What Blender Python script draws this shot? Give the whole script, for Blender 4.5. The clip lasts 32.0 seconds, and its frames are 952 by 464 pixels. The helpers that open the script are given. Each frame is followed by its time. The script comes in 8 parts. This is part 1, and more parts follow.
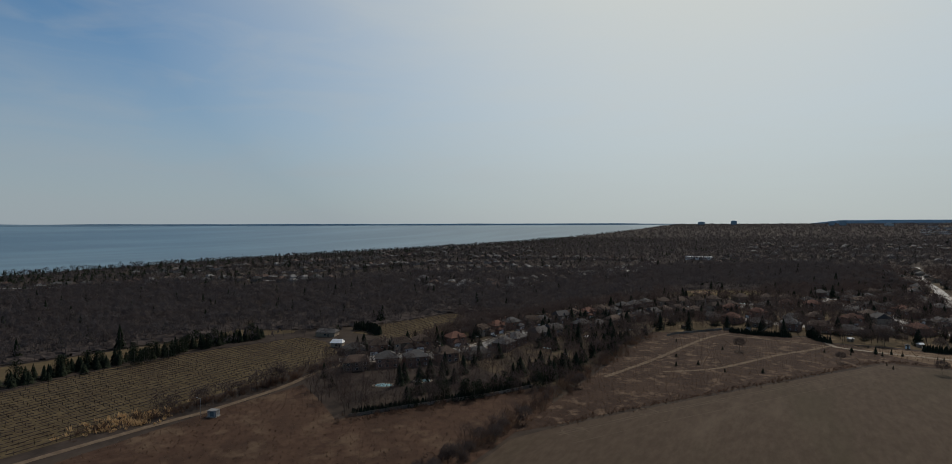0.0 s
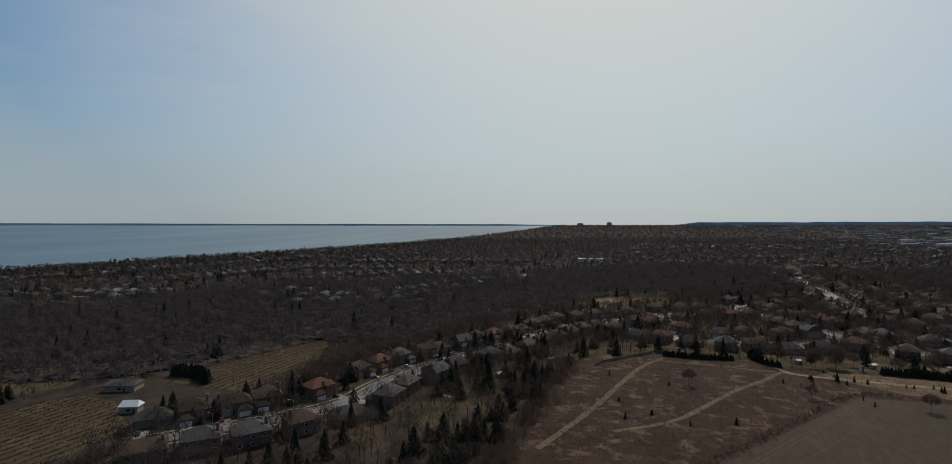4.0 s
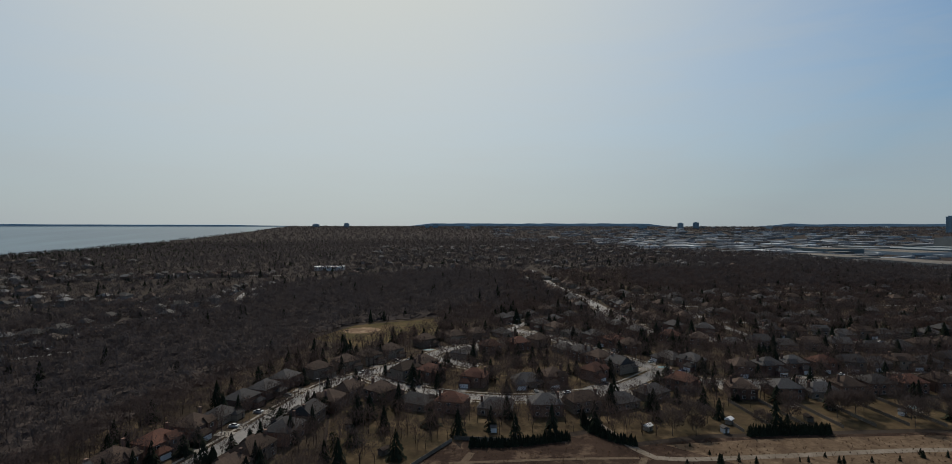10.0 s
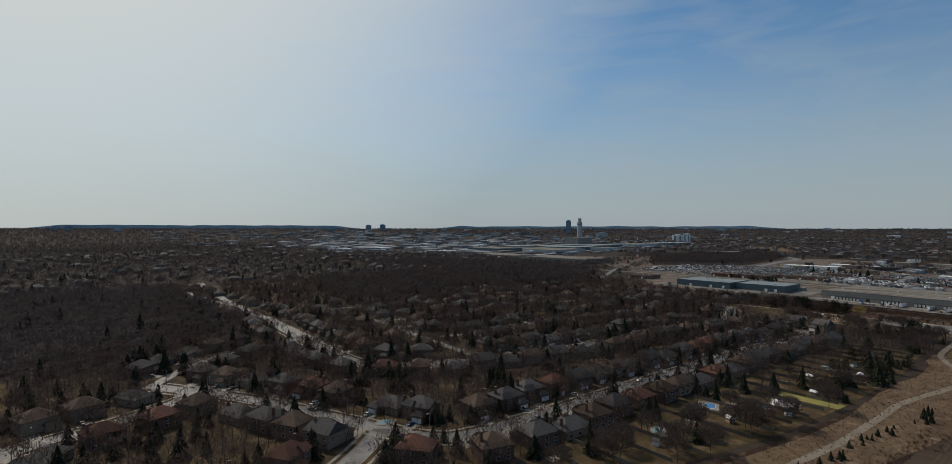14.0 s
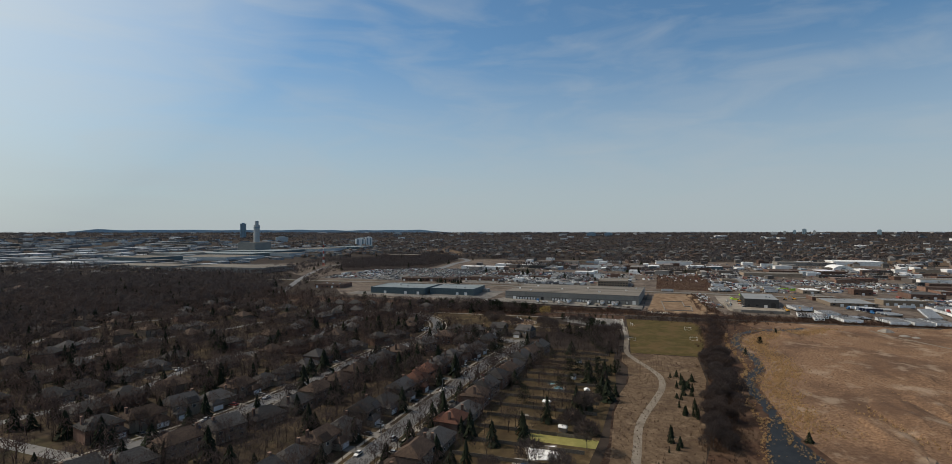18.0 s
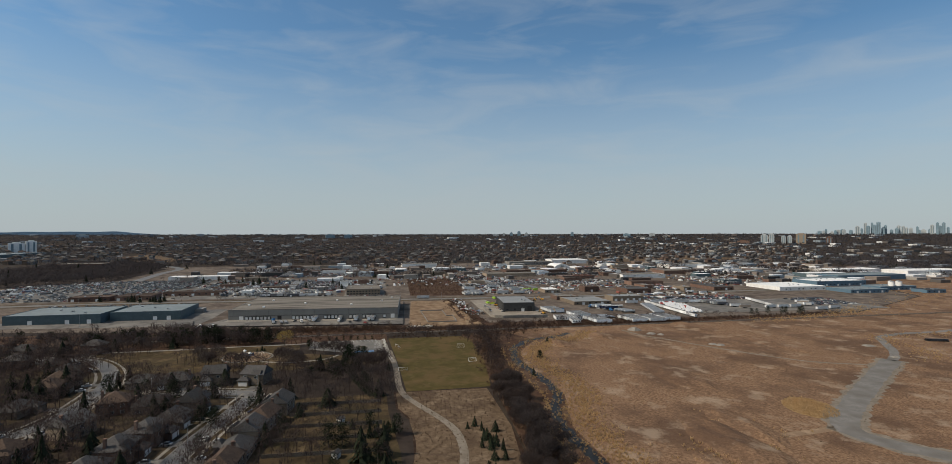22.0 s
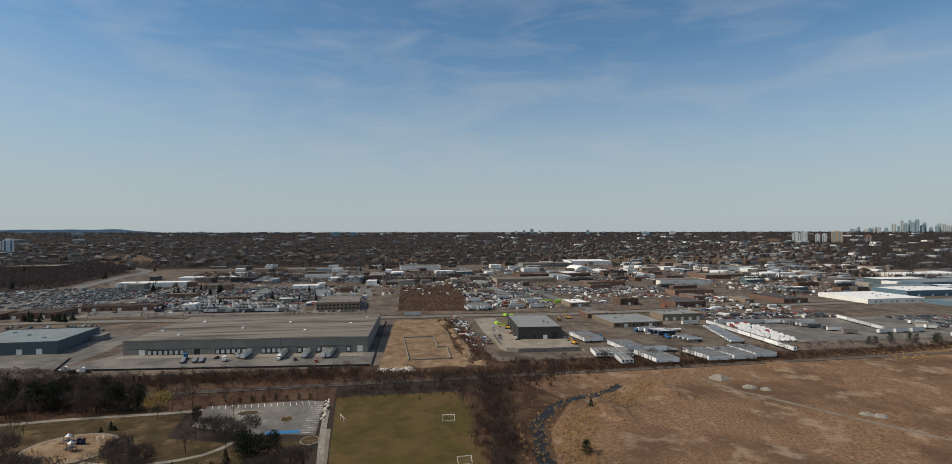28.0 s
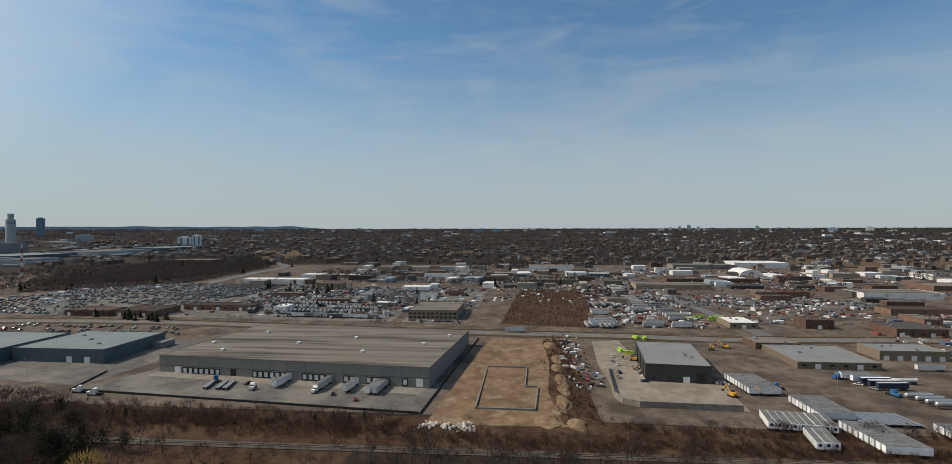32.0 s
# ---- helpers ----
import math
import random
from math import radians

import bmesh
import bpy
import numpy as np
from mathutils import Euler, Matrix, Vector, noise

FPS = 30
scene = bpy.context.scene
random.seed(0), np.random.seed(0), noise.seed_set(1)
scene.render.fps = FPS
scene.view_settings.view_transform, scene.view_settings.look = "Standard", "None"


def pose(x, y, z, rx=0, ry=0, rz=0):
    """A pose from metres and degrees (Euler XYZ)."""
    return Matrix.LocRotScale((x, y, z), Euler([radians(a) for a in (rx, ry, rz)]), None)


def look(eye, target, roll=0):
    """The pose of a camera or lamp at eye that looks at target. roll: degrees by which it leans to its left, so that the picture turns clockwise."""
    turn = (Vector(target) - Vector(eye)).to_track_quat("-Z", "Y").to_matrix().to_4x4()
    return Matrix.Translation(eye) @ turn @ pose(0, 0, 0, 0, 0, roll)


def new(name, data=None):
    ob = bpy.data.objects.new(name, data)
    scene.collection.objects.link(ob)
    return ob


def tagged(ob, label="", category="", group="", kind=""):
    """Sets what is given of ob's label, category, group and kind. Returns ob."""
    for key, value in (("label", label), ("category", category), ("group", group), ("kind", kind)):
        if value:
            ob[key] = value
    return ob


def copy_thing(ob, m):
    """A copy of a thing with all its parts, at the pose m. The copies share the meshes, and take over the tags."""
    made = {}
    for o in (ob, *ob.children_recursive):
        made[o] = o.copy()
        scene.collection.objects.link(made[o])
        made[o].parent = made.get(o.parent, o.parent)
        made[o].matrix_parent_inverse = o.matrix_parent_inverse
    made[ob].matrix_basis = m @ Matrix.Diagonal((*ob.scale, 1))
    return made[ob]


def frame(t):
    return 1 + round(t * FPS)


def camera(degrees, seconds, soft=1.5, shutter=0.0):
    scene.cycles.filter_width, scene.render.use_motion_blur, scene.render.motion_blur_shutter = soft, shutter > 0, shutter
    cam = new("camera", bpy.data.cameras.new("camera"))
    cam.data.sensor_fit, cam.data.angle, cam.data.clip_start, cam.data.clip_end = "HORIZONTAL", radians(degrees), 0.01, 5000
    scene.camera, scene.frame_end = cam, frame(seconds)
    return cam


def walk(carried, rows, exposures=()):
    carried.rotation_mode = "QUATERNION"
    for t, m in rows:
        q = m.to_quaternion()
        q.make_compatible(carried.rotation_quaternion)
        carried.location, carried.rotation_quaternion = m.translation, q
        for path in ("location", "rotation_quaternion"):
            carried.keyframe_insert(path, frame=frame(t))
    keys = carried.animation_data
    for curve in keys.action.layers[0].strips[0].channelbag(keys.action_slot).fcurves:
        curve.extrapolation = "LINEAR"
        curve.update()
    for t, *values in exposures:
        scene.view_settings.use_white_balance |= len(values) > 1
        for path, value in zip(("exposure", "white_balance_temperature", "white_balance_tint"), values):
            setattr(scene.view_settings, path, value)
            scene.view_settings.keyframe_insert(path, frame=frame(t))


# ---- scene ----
cam = camera(83.8, 32.0, soft=0.6)
METRES, EYE, TILT, LEAN, TURN = 885.4, 85.0, 0.35, -0.3, 32.9
ROWS = [
    (0.0, 0.0, 0.0, 0.0, -0.02, -1.09, 0.46),
    (0.5, -0.0006, 0.0151, -0.0001, -1.63, -1.1, 0.43),
    (1.0, -0.0006, 0.0303, -0.0001, -3.03, -1.09, 0.39),
    (1.5, -0.0005, 0.0454, -0.0001, -4.46, -1.11, 0.36),
    (2.0, 0.0001, 0.0605, -0.0001, -6.01, -1.11, 0.31),
    (2.5, 0.0011, 0.0757, -0.0002, -7.7, -1.11, 0.29),
    (3.0, 0.0024, 0.0916, -0.0003, -9.5, -1.1, 0.25),
    (3.5, 0.004, 0.1064, -0.0003, -10.87, -1.09, 0.2),
    (5.5, 0.0153, 0.1679, 0.0007, -17.79, -1.15, 0.1),
    (6.0, 0.0193, 0.1831, 0.0008, -19.54, -1.12, 0.07),
    (6.5, 0.0241, 0.198, 0.0009, -21.69, -1.12, 0.05),
    (7.0, 0.0294, 0.2129, 0.0012, -24.2, -1.15, 0.02),
    (7.5, 0.0353, 0.2275, 0.0014, -26.53, -1.12, 0.02),
    (8.0, 0.042, 0.2418, 0.0018, -28.94, -1.16, -0.01),
    (8.5, 0.0496, 0.2558, 0.0019, -31.44, -1.19, -0.03),
    (9.0, 0.0577, 0.2693, 0.0019, -34.31, -1.15, -0.03),
    (9.5, 0.0664, 0.2825, 0.0019, -37.1, -1.14, -0.06),
    (10.0, 0.0754, 0.2955, 0.0017, -40.37, -1.06, -0.08),
    (10.5, 0.0856, 0.3075, 0.0019, -43.43, -1.08, -0.1),
    (11.0, 0.0958, 0.3192, 0.0023, -47.74, -1.07, -0.17),
    (11.5, 0.1075, 0.3304, 0.0022, -52.43, -1.01, -0.18),
    (12.0, 0.119, 0.3403, 0.0019, -56.89, -1.02, -0.21),
    (12.5, 0.1317, 0.3496, 0.0014, -61.14, -0.95, -0.25),
    (13.0, 0.1444, 0.3582, 0.0012, -65.23, -0.88, -0.23),
    (13.5, 0.1582, 0.3657, 0.001, -69.2, -0.81, -0.25),
    (14.0, 0.1726, 0.3721, 0.0007, -73.16, -0.73, -0.29),
    (14.5, 0.1871, 0.3777, 0.0004, -77.74, -0.67, -0.3),
    (16.5, 0.2478, 0.3894, -0.0001, -93.8, -0.38, -0.35),
    (17.0, 0.2629, 0.3899, -0.0001, -97.96, -0.31, -0.35),
    (17.5, 0.2785, 0.3892, -0.0005, -102.01, -0.19, -0.36),
    (18.0, 0.294, 0.3878, -0.0006, -106.76, -0.11, -0.38),
    (18.5, 0.3093, 0.3855, -0.0008, -112.14, -0.0, -0.36),
    (19.0, 0.3245, 0.382, -0.0011, -116.86, 0.08, -0.36),
    (19.5, 0.3397, 0.3774, -0.0012, -120.92, 0.15, -0.37),
    (20.0, 0.3532, 0.3725, -0.0014, -124.89, 0.21, -0.38),
    (20.5, 0.3676, 0.3661, -0.0017, -129.26, 0.31, -0.35),
    (21.0, 0.3815, 0.3588, -0.0017, -132.59, 0.34, -0.37),
    (21.5, 0.3951, 0.3506, -0.0018, -134.48, 0.35, -0.36),
    (22.0, 0.4082, 0.3419, -0.002, -134.58, 0.32, -0.36),
    (22.5, 0.4209, 0.3331, -0.002, -134.74, 0.29, -0.36),
    (23.0, 0.4332, 0.3237, -0.0019, -135.29, 0.27, -0.38),
    (23.5, 0.4449, 0.3136, -0.0023, -135.53, 0.32, -0.4),
    (24.0, 0.4565, 0.3037, -0.0021, -136.3, 0.3, -0.39),
    (24.5, 0.4677, 0.2934, -0.0024, -137.05, 0.3, -0.37),
    (26.5, 0.5074, 0.2469, -0.0015, -135.73, 0.17, -0.36),
    (27.0, 0.5165, 0.2343, -0.0014, -135.3, 0.12, -0.37),
    (27.5, 0.5257, 0.2209, -0.0016, -134.3, 0.12, -0.38),
    (28.0, 0.5342, 0.208, -0.0017, -133.29, 0.09, -0.37),
    (28.5, 0.5428, 0.1945, -0.0016, -132.08, 0.06, -0.35),
    (29.0, 0.5514, 0.1811, -0.0015, -129.78, -0.04, -0.34),
    (29.5, 0.5603, 0.1675, -0.0018, -127.66, -0.07, -0.36),
    (30.0, 0.5692, 0.1539, -0.0015, -125.58, -0.14, -0.35),
    (30.5, 0.5784, 0.1404, -0.0017, -123.72, -0.19, -0.33),
    (31.0, 0.5877, 0.1269, -0.0015, -121.74, -0.29, -0.35),
    (31.5, 0.5977, 0.1136, -0.0017, -119.41, -0.33, -0.31),
    (32.0, 0.6077, 0.1005, -0.0017, -117.25, -0.4, -0.31),
]
walk(cam, [(t, pose(0, 0, EYE, TILT, LEAN, TURN) @ pose(METRES * x, METRES * y, METRES * z, 90 + pitch, roll, yaw)) for t, x, y, z, yaw, pitch, roll in ROWS],
     [(0.0, -0.38, 6250, 10), (11.0, -0.38, 6250, 10), (13.5, -0.35, 6300, 10), (15.5, -0.2, 6400, 10), (18.0, -0.03, 6450, 10), (20.0, 0.0, 6500, 10), (32.0, 0.0, 6500, 10)])

# ---- light and sky ----
SUN_UP, SUN_SIDE = 44.0, 2.0
world = bpy.data.worlds.new("sky")
scene.world = world
world.use_nodes = True
wn, wl = world.node_tree.nodes, world.node_tree.links
wn.clear()
sky = wn.new("ShaderNodeTexSky")
sky.sky_type, sky.sun_disc = "NISHITA", False
sky.sun_elevation, sky.sun_rotation = radians(SUN_UP), radians(SUN_SIDE)
sky.air_density, sky.dust_density, sky.ozone_density, sky.altitude = 1.0, 0.5, 1.0, 180.0
coord = wn.new("ShaderNodeTexCoord")
spread = wn.new("ShaderNodeMapping")
spread.inputs["Scale"].default_value = (1.3, 2.2, 9.0)
spread.inputs["Rotation"].default_value = (0.0, radians(5), radians(25))
cirrus = wn.new("ShaderNodeTexNoise")
cirrus.inputs["Scale"].default_value, cirrus.inputs["Detail"].default_value = 2.6, 8.0
cirrus.inputs["Roughness"].default_value, cirrus.inputs["Distortion"].default_value = 0.52, 0.6
ramp = wn.new("ShaderNodeValToRGB")
ramp.color_ramp.elements[0].position, ramp.color_ramp.elements[1].position = 0.43, 0.82
ramp.color_ramp.elements[0].color, ramp.color_ramp.elements[1].color = (0, 0, 0, 1), (0.36, 0.36, 0.36, 1)
veil = wn.new("ShaderNodeMix")
veil.data_type = "RGBA"
veil.inputs["B"].default_value = (6.0, 6.4, 6.5, 1)
back = wn.new("ShaderNodeBackground")
back.inputs["Strength"].default_value = 0.082
out = wn.new("ShaderNodeOutputWorld")
wl.new(coord.outputs["Generated"], spread.inputs["Vector"])
wl.new(spread.outputs["Vector"], cirrus.inputs["Vector"])
wl.new(cirrus.outputs["Fac"], ramp.inputs["Fac"])
wl.new(ramp.outputs["Color"], veil.inputs["Factor"])
cool = wn.new("ShaderNodeMix")
cool.data_type, cool.blend_type = "RGBA", "MULTIPLY"
cool.inputs["Factor"].default_value = 1.0
cool.inputs["B"].default_value = (0.83, 1.13, 1.24, 1)
wl.new(sky.outputs["Color"], cool.inputs["A"])
wl.new(cool.outputs["Result"], veil.inputs["A"])
# thin high cloud, brightest round the sun, and pale haze along the horizon
split = wn.new("ShaderNodeSeparateXYZ")
wl.new(coord.outputs["Generated"], split.inputs["Vector"])
toward = wn.new("ShaderNodeVectorMath")
toward.operation = "DOT_PRODUCT"
toward.inputs[1].default_value = (math.sin(radians(-6)) * math.cos(radians(SUN_UP)), math.cos(radians(-6)) * math.cos(radians(SUN_UP)), math.sin(radians(SUN_UP)))
wl.new(coord.outputs["Generated"], toward.inputs[0])


def layer(value, stops, colour, under):
    r = wn.new("ShaderNodeValToRGB")
    for i, (p, v) in enumerate(stops):
        el = r.color_ramp.elements[i] if i < 2 else r.color_ramp.elements.new(p)
        el.position, el.color = p, (v, v, v, 1)
    m = wn.new("ShaderNodeMix")
    m.data_type = "RGBA"
    m.inputs["B"].default_value = (*colour, 1)
    wl.new(value, r.inputs["Fac"])
    wl.new(r.outputs["Color"], m.inputs["Factor"])
    wl.new(under, m.inputs["A"])
    return m.outputs["Result"]


haze = layer(split.outputs["Z"], ((0.0, 0.9), (0.09, 0.76), (0.18, 0.42), (0.32, 0.0)), (5.0, 5.55, 5.9), veil.outputs["Result"])
glow = layer(toward.outputs["Value"], ((0.54, 0.0), (0.71, 0.38), (0.84, 0.74), (0.94, 1.0)), (9.7, 9.9, 9.15), haze)
wl.new(glow, back.inputs["Color"])
wl.new(back.outputs["Background"], out.inputs["Surface"])
sun = new("sun", bpy.data.lights.new("sun", "SUN"))
sun.data.energy, sun.data.angle, sun.data.color = 3.5, radians(0.6), (1.0, 0.89, 0.75)
a, e = radians(SUN_SIDE), radians(SUN_UP)
sun.matrix_basis = look((0, 0, 0), (-math.sin(a) * math.cos(e), -math.cos(a) * math.cos(e), -math.sin(e)))

# ---- materials ----
def paint(name, c1, c2, size=4.0, rough=0.9, c3=None, size3=40.0, amount3=0.6, bump=0.0, metal=0.0, stretch=(1, 1, 1), low=0.35, high=0.65, per="", local=False, spec=0.3, c4=None, size4=12.0, amount4=0.7, thin=0.0):
    """Two colours mixed by fine noise, a third in broad patches, and a shade of its own for each island or object. thin: the share of light that passes through, for sprays of twigs."""
    m = bpy.data.materials.new(name)
    m.use_nodes = True
    n, l = m.node_tree.nodes, m.node_tree.links
    shader = n["Principled BSDF"]
    shader.inputs["Roughness"].default_value, shader.inputs["Metallic"].default_value = rough, metal
    shader.inputs["Specular IOR Level"].default_value = spec
    if local:
        place = n.new("ShaderNodeTexCoord").outputs["Object"]
    else:
        place = n.new("ShaderNodeNewGeometry").outputs["Position"]
    mapping = n.new("ShaderNodeMapping")
    mapping.inputs["Scale"].default_value = stretch
    l.new(place, mapping.inputs["Vector"])

    def cloud(width, detail, lo, hi):
        tex = n.new("ShaderNodeTexNoise")
        tex.inputs["Scale"].default_value, tex.inputs["Detail"].default_value = 1 / width, detail
        tex.inputs["Roughness"].default_value = 0.62
        l.new(mapping.outputs["Vector"], tex.inputs["Vector"])
        span = n.new("ShaderNodeMapRange")
        span.inputs["From Min"].default_value, span.inputs["From Max"].default_value = lo, hi
        l.new(tex.outputs["Fac"], span.inputs["Value"])
        return tex.outputs["Fac"], span.outputs["Result"]

    def mix(fac, one, two, how="MIX"):
        node = n.new("ShaderNodeMix")
        node.data_type, node.blend_type = "RGBA", how
        for sock, v in (("Factor", fac), ("A", one), ("B", two)):
            if isinstance(v, (int, float)):
                node.inputs[sock].default_value = v
            elif isinstance(v, tuple):
                node.inputs[sock].default_value = (*v, 1)
            else:
                l.new(v, node.inputs[sock])
        return node.outputs["Result"]

    raw, fac = cloud(size, 5.0, low, high)
    colour = mix(fac, c1, c2)
    if c3:
        _, fac3 = cloud(size3, 4.0, 0.46, 0.62)
        soft = n.new("ShaderNodeMath")
        soft.operation = "MULTIPLY"
        soft.inputs[1].default_value = amount3
        l.new(fac3, soft.inputs[0])
        colour = mix(soft.outputs[0], colour, c3)
    if c4:
        _, fac4 = cloud(size4, 6.0, 0.54, 0.66)
        soft4 = n.new("ShaderNodeMath")
        soft4.operation = "MULTIPLY"
        soft4.inputs[1].default_value = amount4
        l.new(fac4, soft4.inputs[0])
        colour = mix(soft4.outputs[0], colour, c4)
    if per:
        rnd = n.new("ShaderNodeNewGeometry").outputs["Random Per Island"] if per == "island" else n.new("ShaderNodeObjectInfo").outputs["Random"]
        span = n.new("ShaderNodeMapRange")
        span.inputs["To Min"].default_value, span.inputs["To Max"].default_value = 0.65, 1.35
        l.new(rnd, span.inputs["Value"])
        colour = mix(1.0, colour, span.outputs["Result"], "MULTIPLY")
    l.new(colour, shader.inputs["Base Color"])
    if thin:
        leak, blend = n.new("ShaderNodeBsdfTranslucent"), n.new("ShaderNodeMixShader")
        blend.inputs["Fac"].default_value = thin
        l.new(colour, leak.inputs["Color"])
        l.new(shader.outputs["BSDF"], blend.inputs[1])
        l.new(leak.outputs["BSDF"], blend.inputs[2])
        l.new(blend.outputs["Shader"], n["Material Output"].inputs["Surface"])
    if bump:
        b = n.new("ShaderNodeBump")
        b.inputs["Strength"].default_value, b.inputs["Distance"].default_value = 0.8, bump
        l.new(raw, b.inputs["Height"])
        l.new(b.outputs["Normal"], shader.inputs["Normal"])
    return m


def choices(name, colours, rough=0.4, spec=0.5, per="island"):
    """One of several plain colours for each island or object."""
    m = bpy.data.materials.new(name)
    m.use_nodes = True
    n, l = m.node_tree.nodes, m.node_tree.links
    shader = n["Principled BSDF"]
    shader.inputs["Roughness"].default_value, shader.inputs["Specular IOR Level"].default_value = rough, spec
    rnd = n.new("ShaderNodeNewGeometry").outputs["Random Per Island"] if per == "island" else n.new("ShaderNodeObjectInfo").outputs["Random"]
    r = n.new("ShaderNodeValToRGB")
    r.color_ramp.interpolation = "CONSTANT"
    for i, c in enumerate(colours):
        el = r.color_ramp.elements[i] if i < 2 else r.color_ramp.elements.new(0.99)
        el.position, el.color = i / len(colours), (*c, 1)
    l.new(rnd, r.inputs["Fac"])
    grime = n.new("ShaderNodeTexNoise")
    grime.inputs["Scale"].default_value = 0.6
    l.new(n.new("ShaderNodeNewGeometry").outputs["Position"], grime.inputs["Vector"])
    span = n.new("ShaderNodeMapRange")
    span.inputs["To Min"].default_value, span.inputs["To Max"].default_value = 0.75, 1.15
    l.new(grime.outputs["Fac"], span.inputs["Value"])
    mul = n.new("ShaderNodeMix")
    mul.data_type, mul.blend_type = "RGBA", "MULTIPLY"
    mul.inputs["Factor"].default_value = 1.0
    l.new(r.outputs["Color"], mul.inputs["A"])
    l.new(span.outputs["Result"], mul.inputs["B"])
    l.new(mul.outputs["Result"], shader.inputs["Base Color"])
    return m


M = {}
M["land"] = paint("woodland_floor", (0.0261, 0.02, 0.0165), (0.0478, 0.0365, 0.0296), 9, c3=(0.0522, 0.04, 0.027), size3=70, amount3=0.45, spec=0.06)
M["dry"] = paint("dry_meadow", (0.0391, 0.0218, 0.0148), (0.0679, 0.0409, 0.027), 5, c3=(0.0305, 0.0183, 0.013), size3=30, bump=0.25, c4=(0.1131, 0.0783, 0.0505), size4=17, amount4=0.6, spec=0.06)
M["scrub"] = paint("scrub_field", (0.0237, 0.0139, 0.0101), (0.0431, 0.0265, 0.0188), 4, c3=(0.0557, 0.0348, 0.0237), size3=22, amount3=0.5, bump=0.25, c4=(0.1253, 0.087, 0.0592), size4=8, amount4=0.75, spec=0.06)
M["marsh"] = paint("brown_grassland", (0.095, 0.053, 0.031), (0.265, 0.166, 0.101), 1.3, c3=(0.085, 0.051, 0.034), size3=48, amount3=0.75, bump=0.5, c4=(0.37, 0.285, 0.205), size4=19, amount4=0.5, low=0.3, high=0.68, spec=0.06)
M["paletrack"] = paint("trodden_tan_grass", (0.22, 0.15, 0.095), (0.31, 0.22, 0.145), 2, c3=(0.16, 0.105, 0.068), size3=9, spec=0.06)
M["verge"] = paint("russet_verge", (0.0452, 0.0252, 0.0174), (0.0853, 0.0496, 0.0322), 3, c3=(0.1218, 0.0818, 0.0522), size3=20, amount3=0.5, bump=0.2, spec=0.06)
M["trail"] = paint("trodden_earth", (0.0957, 0.0696, 0.047), (0.1392, 0.1044, 0.0722), 2, c3=(0.0783, 0.0539, 0.0374), size3=7, spec=0.06)
M["lightroof"] = paint("grey_metal_roof", (0.2044, 0.2044, 0.1958), (0.2436, 0.2436, 0.2349), 3, rough=0.55, c3=(0.174, 0.174, 0.1653), size3=12)
M["plough"] = paint("harrowed_soil", (0.0506, 0.0361, 0.0253), (0.0682, 0.0497, 0.0351), 2.5, c3=(0.0468, 0.039, 0.0234), size3=50, amount3=0.5, stretch=(1, 0.3, 1), bump=0.15, c4=(0.0877, 0.0663, 0.0477), size4=22, amount4=0.6, spec=0.06)
M["vinegrass"] = paint("vineyard_grass", (0.0651, 0.0482, 0.026), (0.1034, 0.0781, 0.0429), 4, c3=(0.0536, 0.0383, 0.023), size3=16, spec=0.06)
M["lawn"] = paint("winter_lawn", (0.0499, 0.0345, 0.0198), (0.0849, 0.0604, 0.032), 4, c3=(0.0419, 0.0345, 0.017), size3=18, bump=0.05, c4=(0.1447, 0.1036, 0.0582), size4=11, amount4=0.8, spec=0.06)
M["pitch"] = paint("sports_turf", (0.0581, 0.0461, 0.0161), (0.0781, 0.061, 0.0224), 7, c3=(0.1041, 0.0684, 0.0315), size3=20, amount3=0.8, c4=(0.119, 0.0818, 0.0408), size4=6, amount4=0.45, spec=0.06)
M["garden"] = paint("garden_ground", (0.032, 0.0237, 0.0169), (0.0559, 0.0419, 0.0278), 6, c3=(0.0958, 0.0697, 0.0409), size3=15, amount3=0.7, c4=(0.0479, 0.046, 0.0217), size4=24, amount4=0.6, spec=0.06)
M["asphalt"] = paint("street_asphalt", (0.1168, 0.1115, 0.1061), (0.1752, 0.1678, 0.1592), 3, c3=(0.0903, 0.087, 0.0849), size3=14, amount3=0.6, rough=0.6, spec=0.24)
M["lot"] = paint("yard_asphalt", (0.087, 0.0818, 0.0766), (0.1436, 0.1348, 0.1244), 6, c3=(0.2088, 0.1914, 0.1653), size3=26, amount3=0.75, spec=0.15)
M["concrete"] = paint("pale_concrete", (0.1951, 0.1745, 0.1468), (0.2824, 0.2546, 0.2176), 2.5, c3=(0.154, 0.1365, 0.116), size3=9, amount3=0.6, rough=0.8, spec=0.2)
M["sand"] = paint("dusty_yard_sand", (0.2175, 0.187, 0.1479), (0.2958, 0.2566, 0.2088), 4, c3=(0.1479, 0.1218, 0.094), size3=13, amount3=0.6)
M["gravel"] = paint("gravel_track", (0.1653, 0.1392, 0.1087), (0.2262, 0.1914, 0.1522), 2, c3=(0.1305, 0.1044, 0.0783), size3=10, amount3=0.6, bump=0.05, spec=0.06)
M["haul"] = paint("grey_haul_gravel", (0.1436, 0.1348, 0.1235), (0.1958, 0.1827, 0.1679), 3, c3=(0.1087, 0.0957, 0.0809), size3=12, amount3=0.6, bump=0.05, spec=0.1)
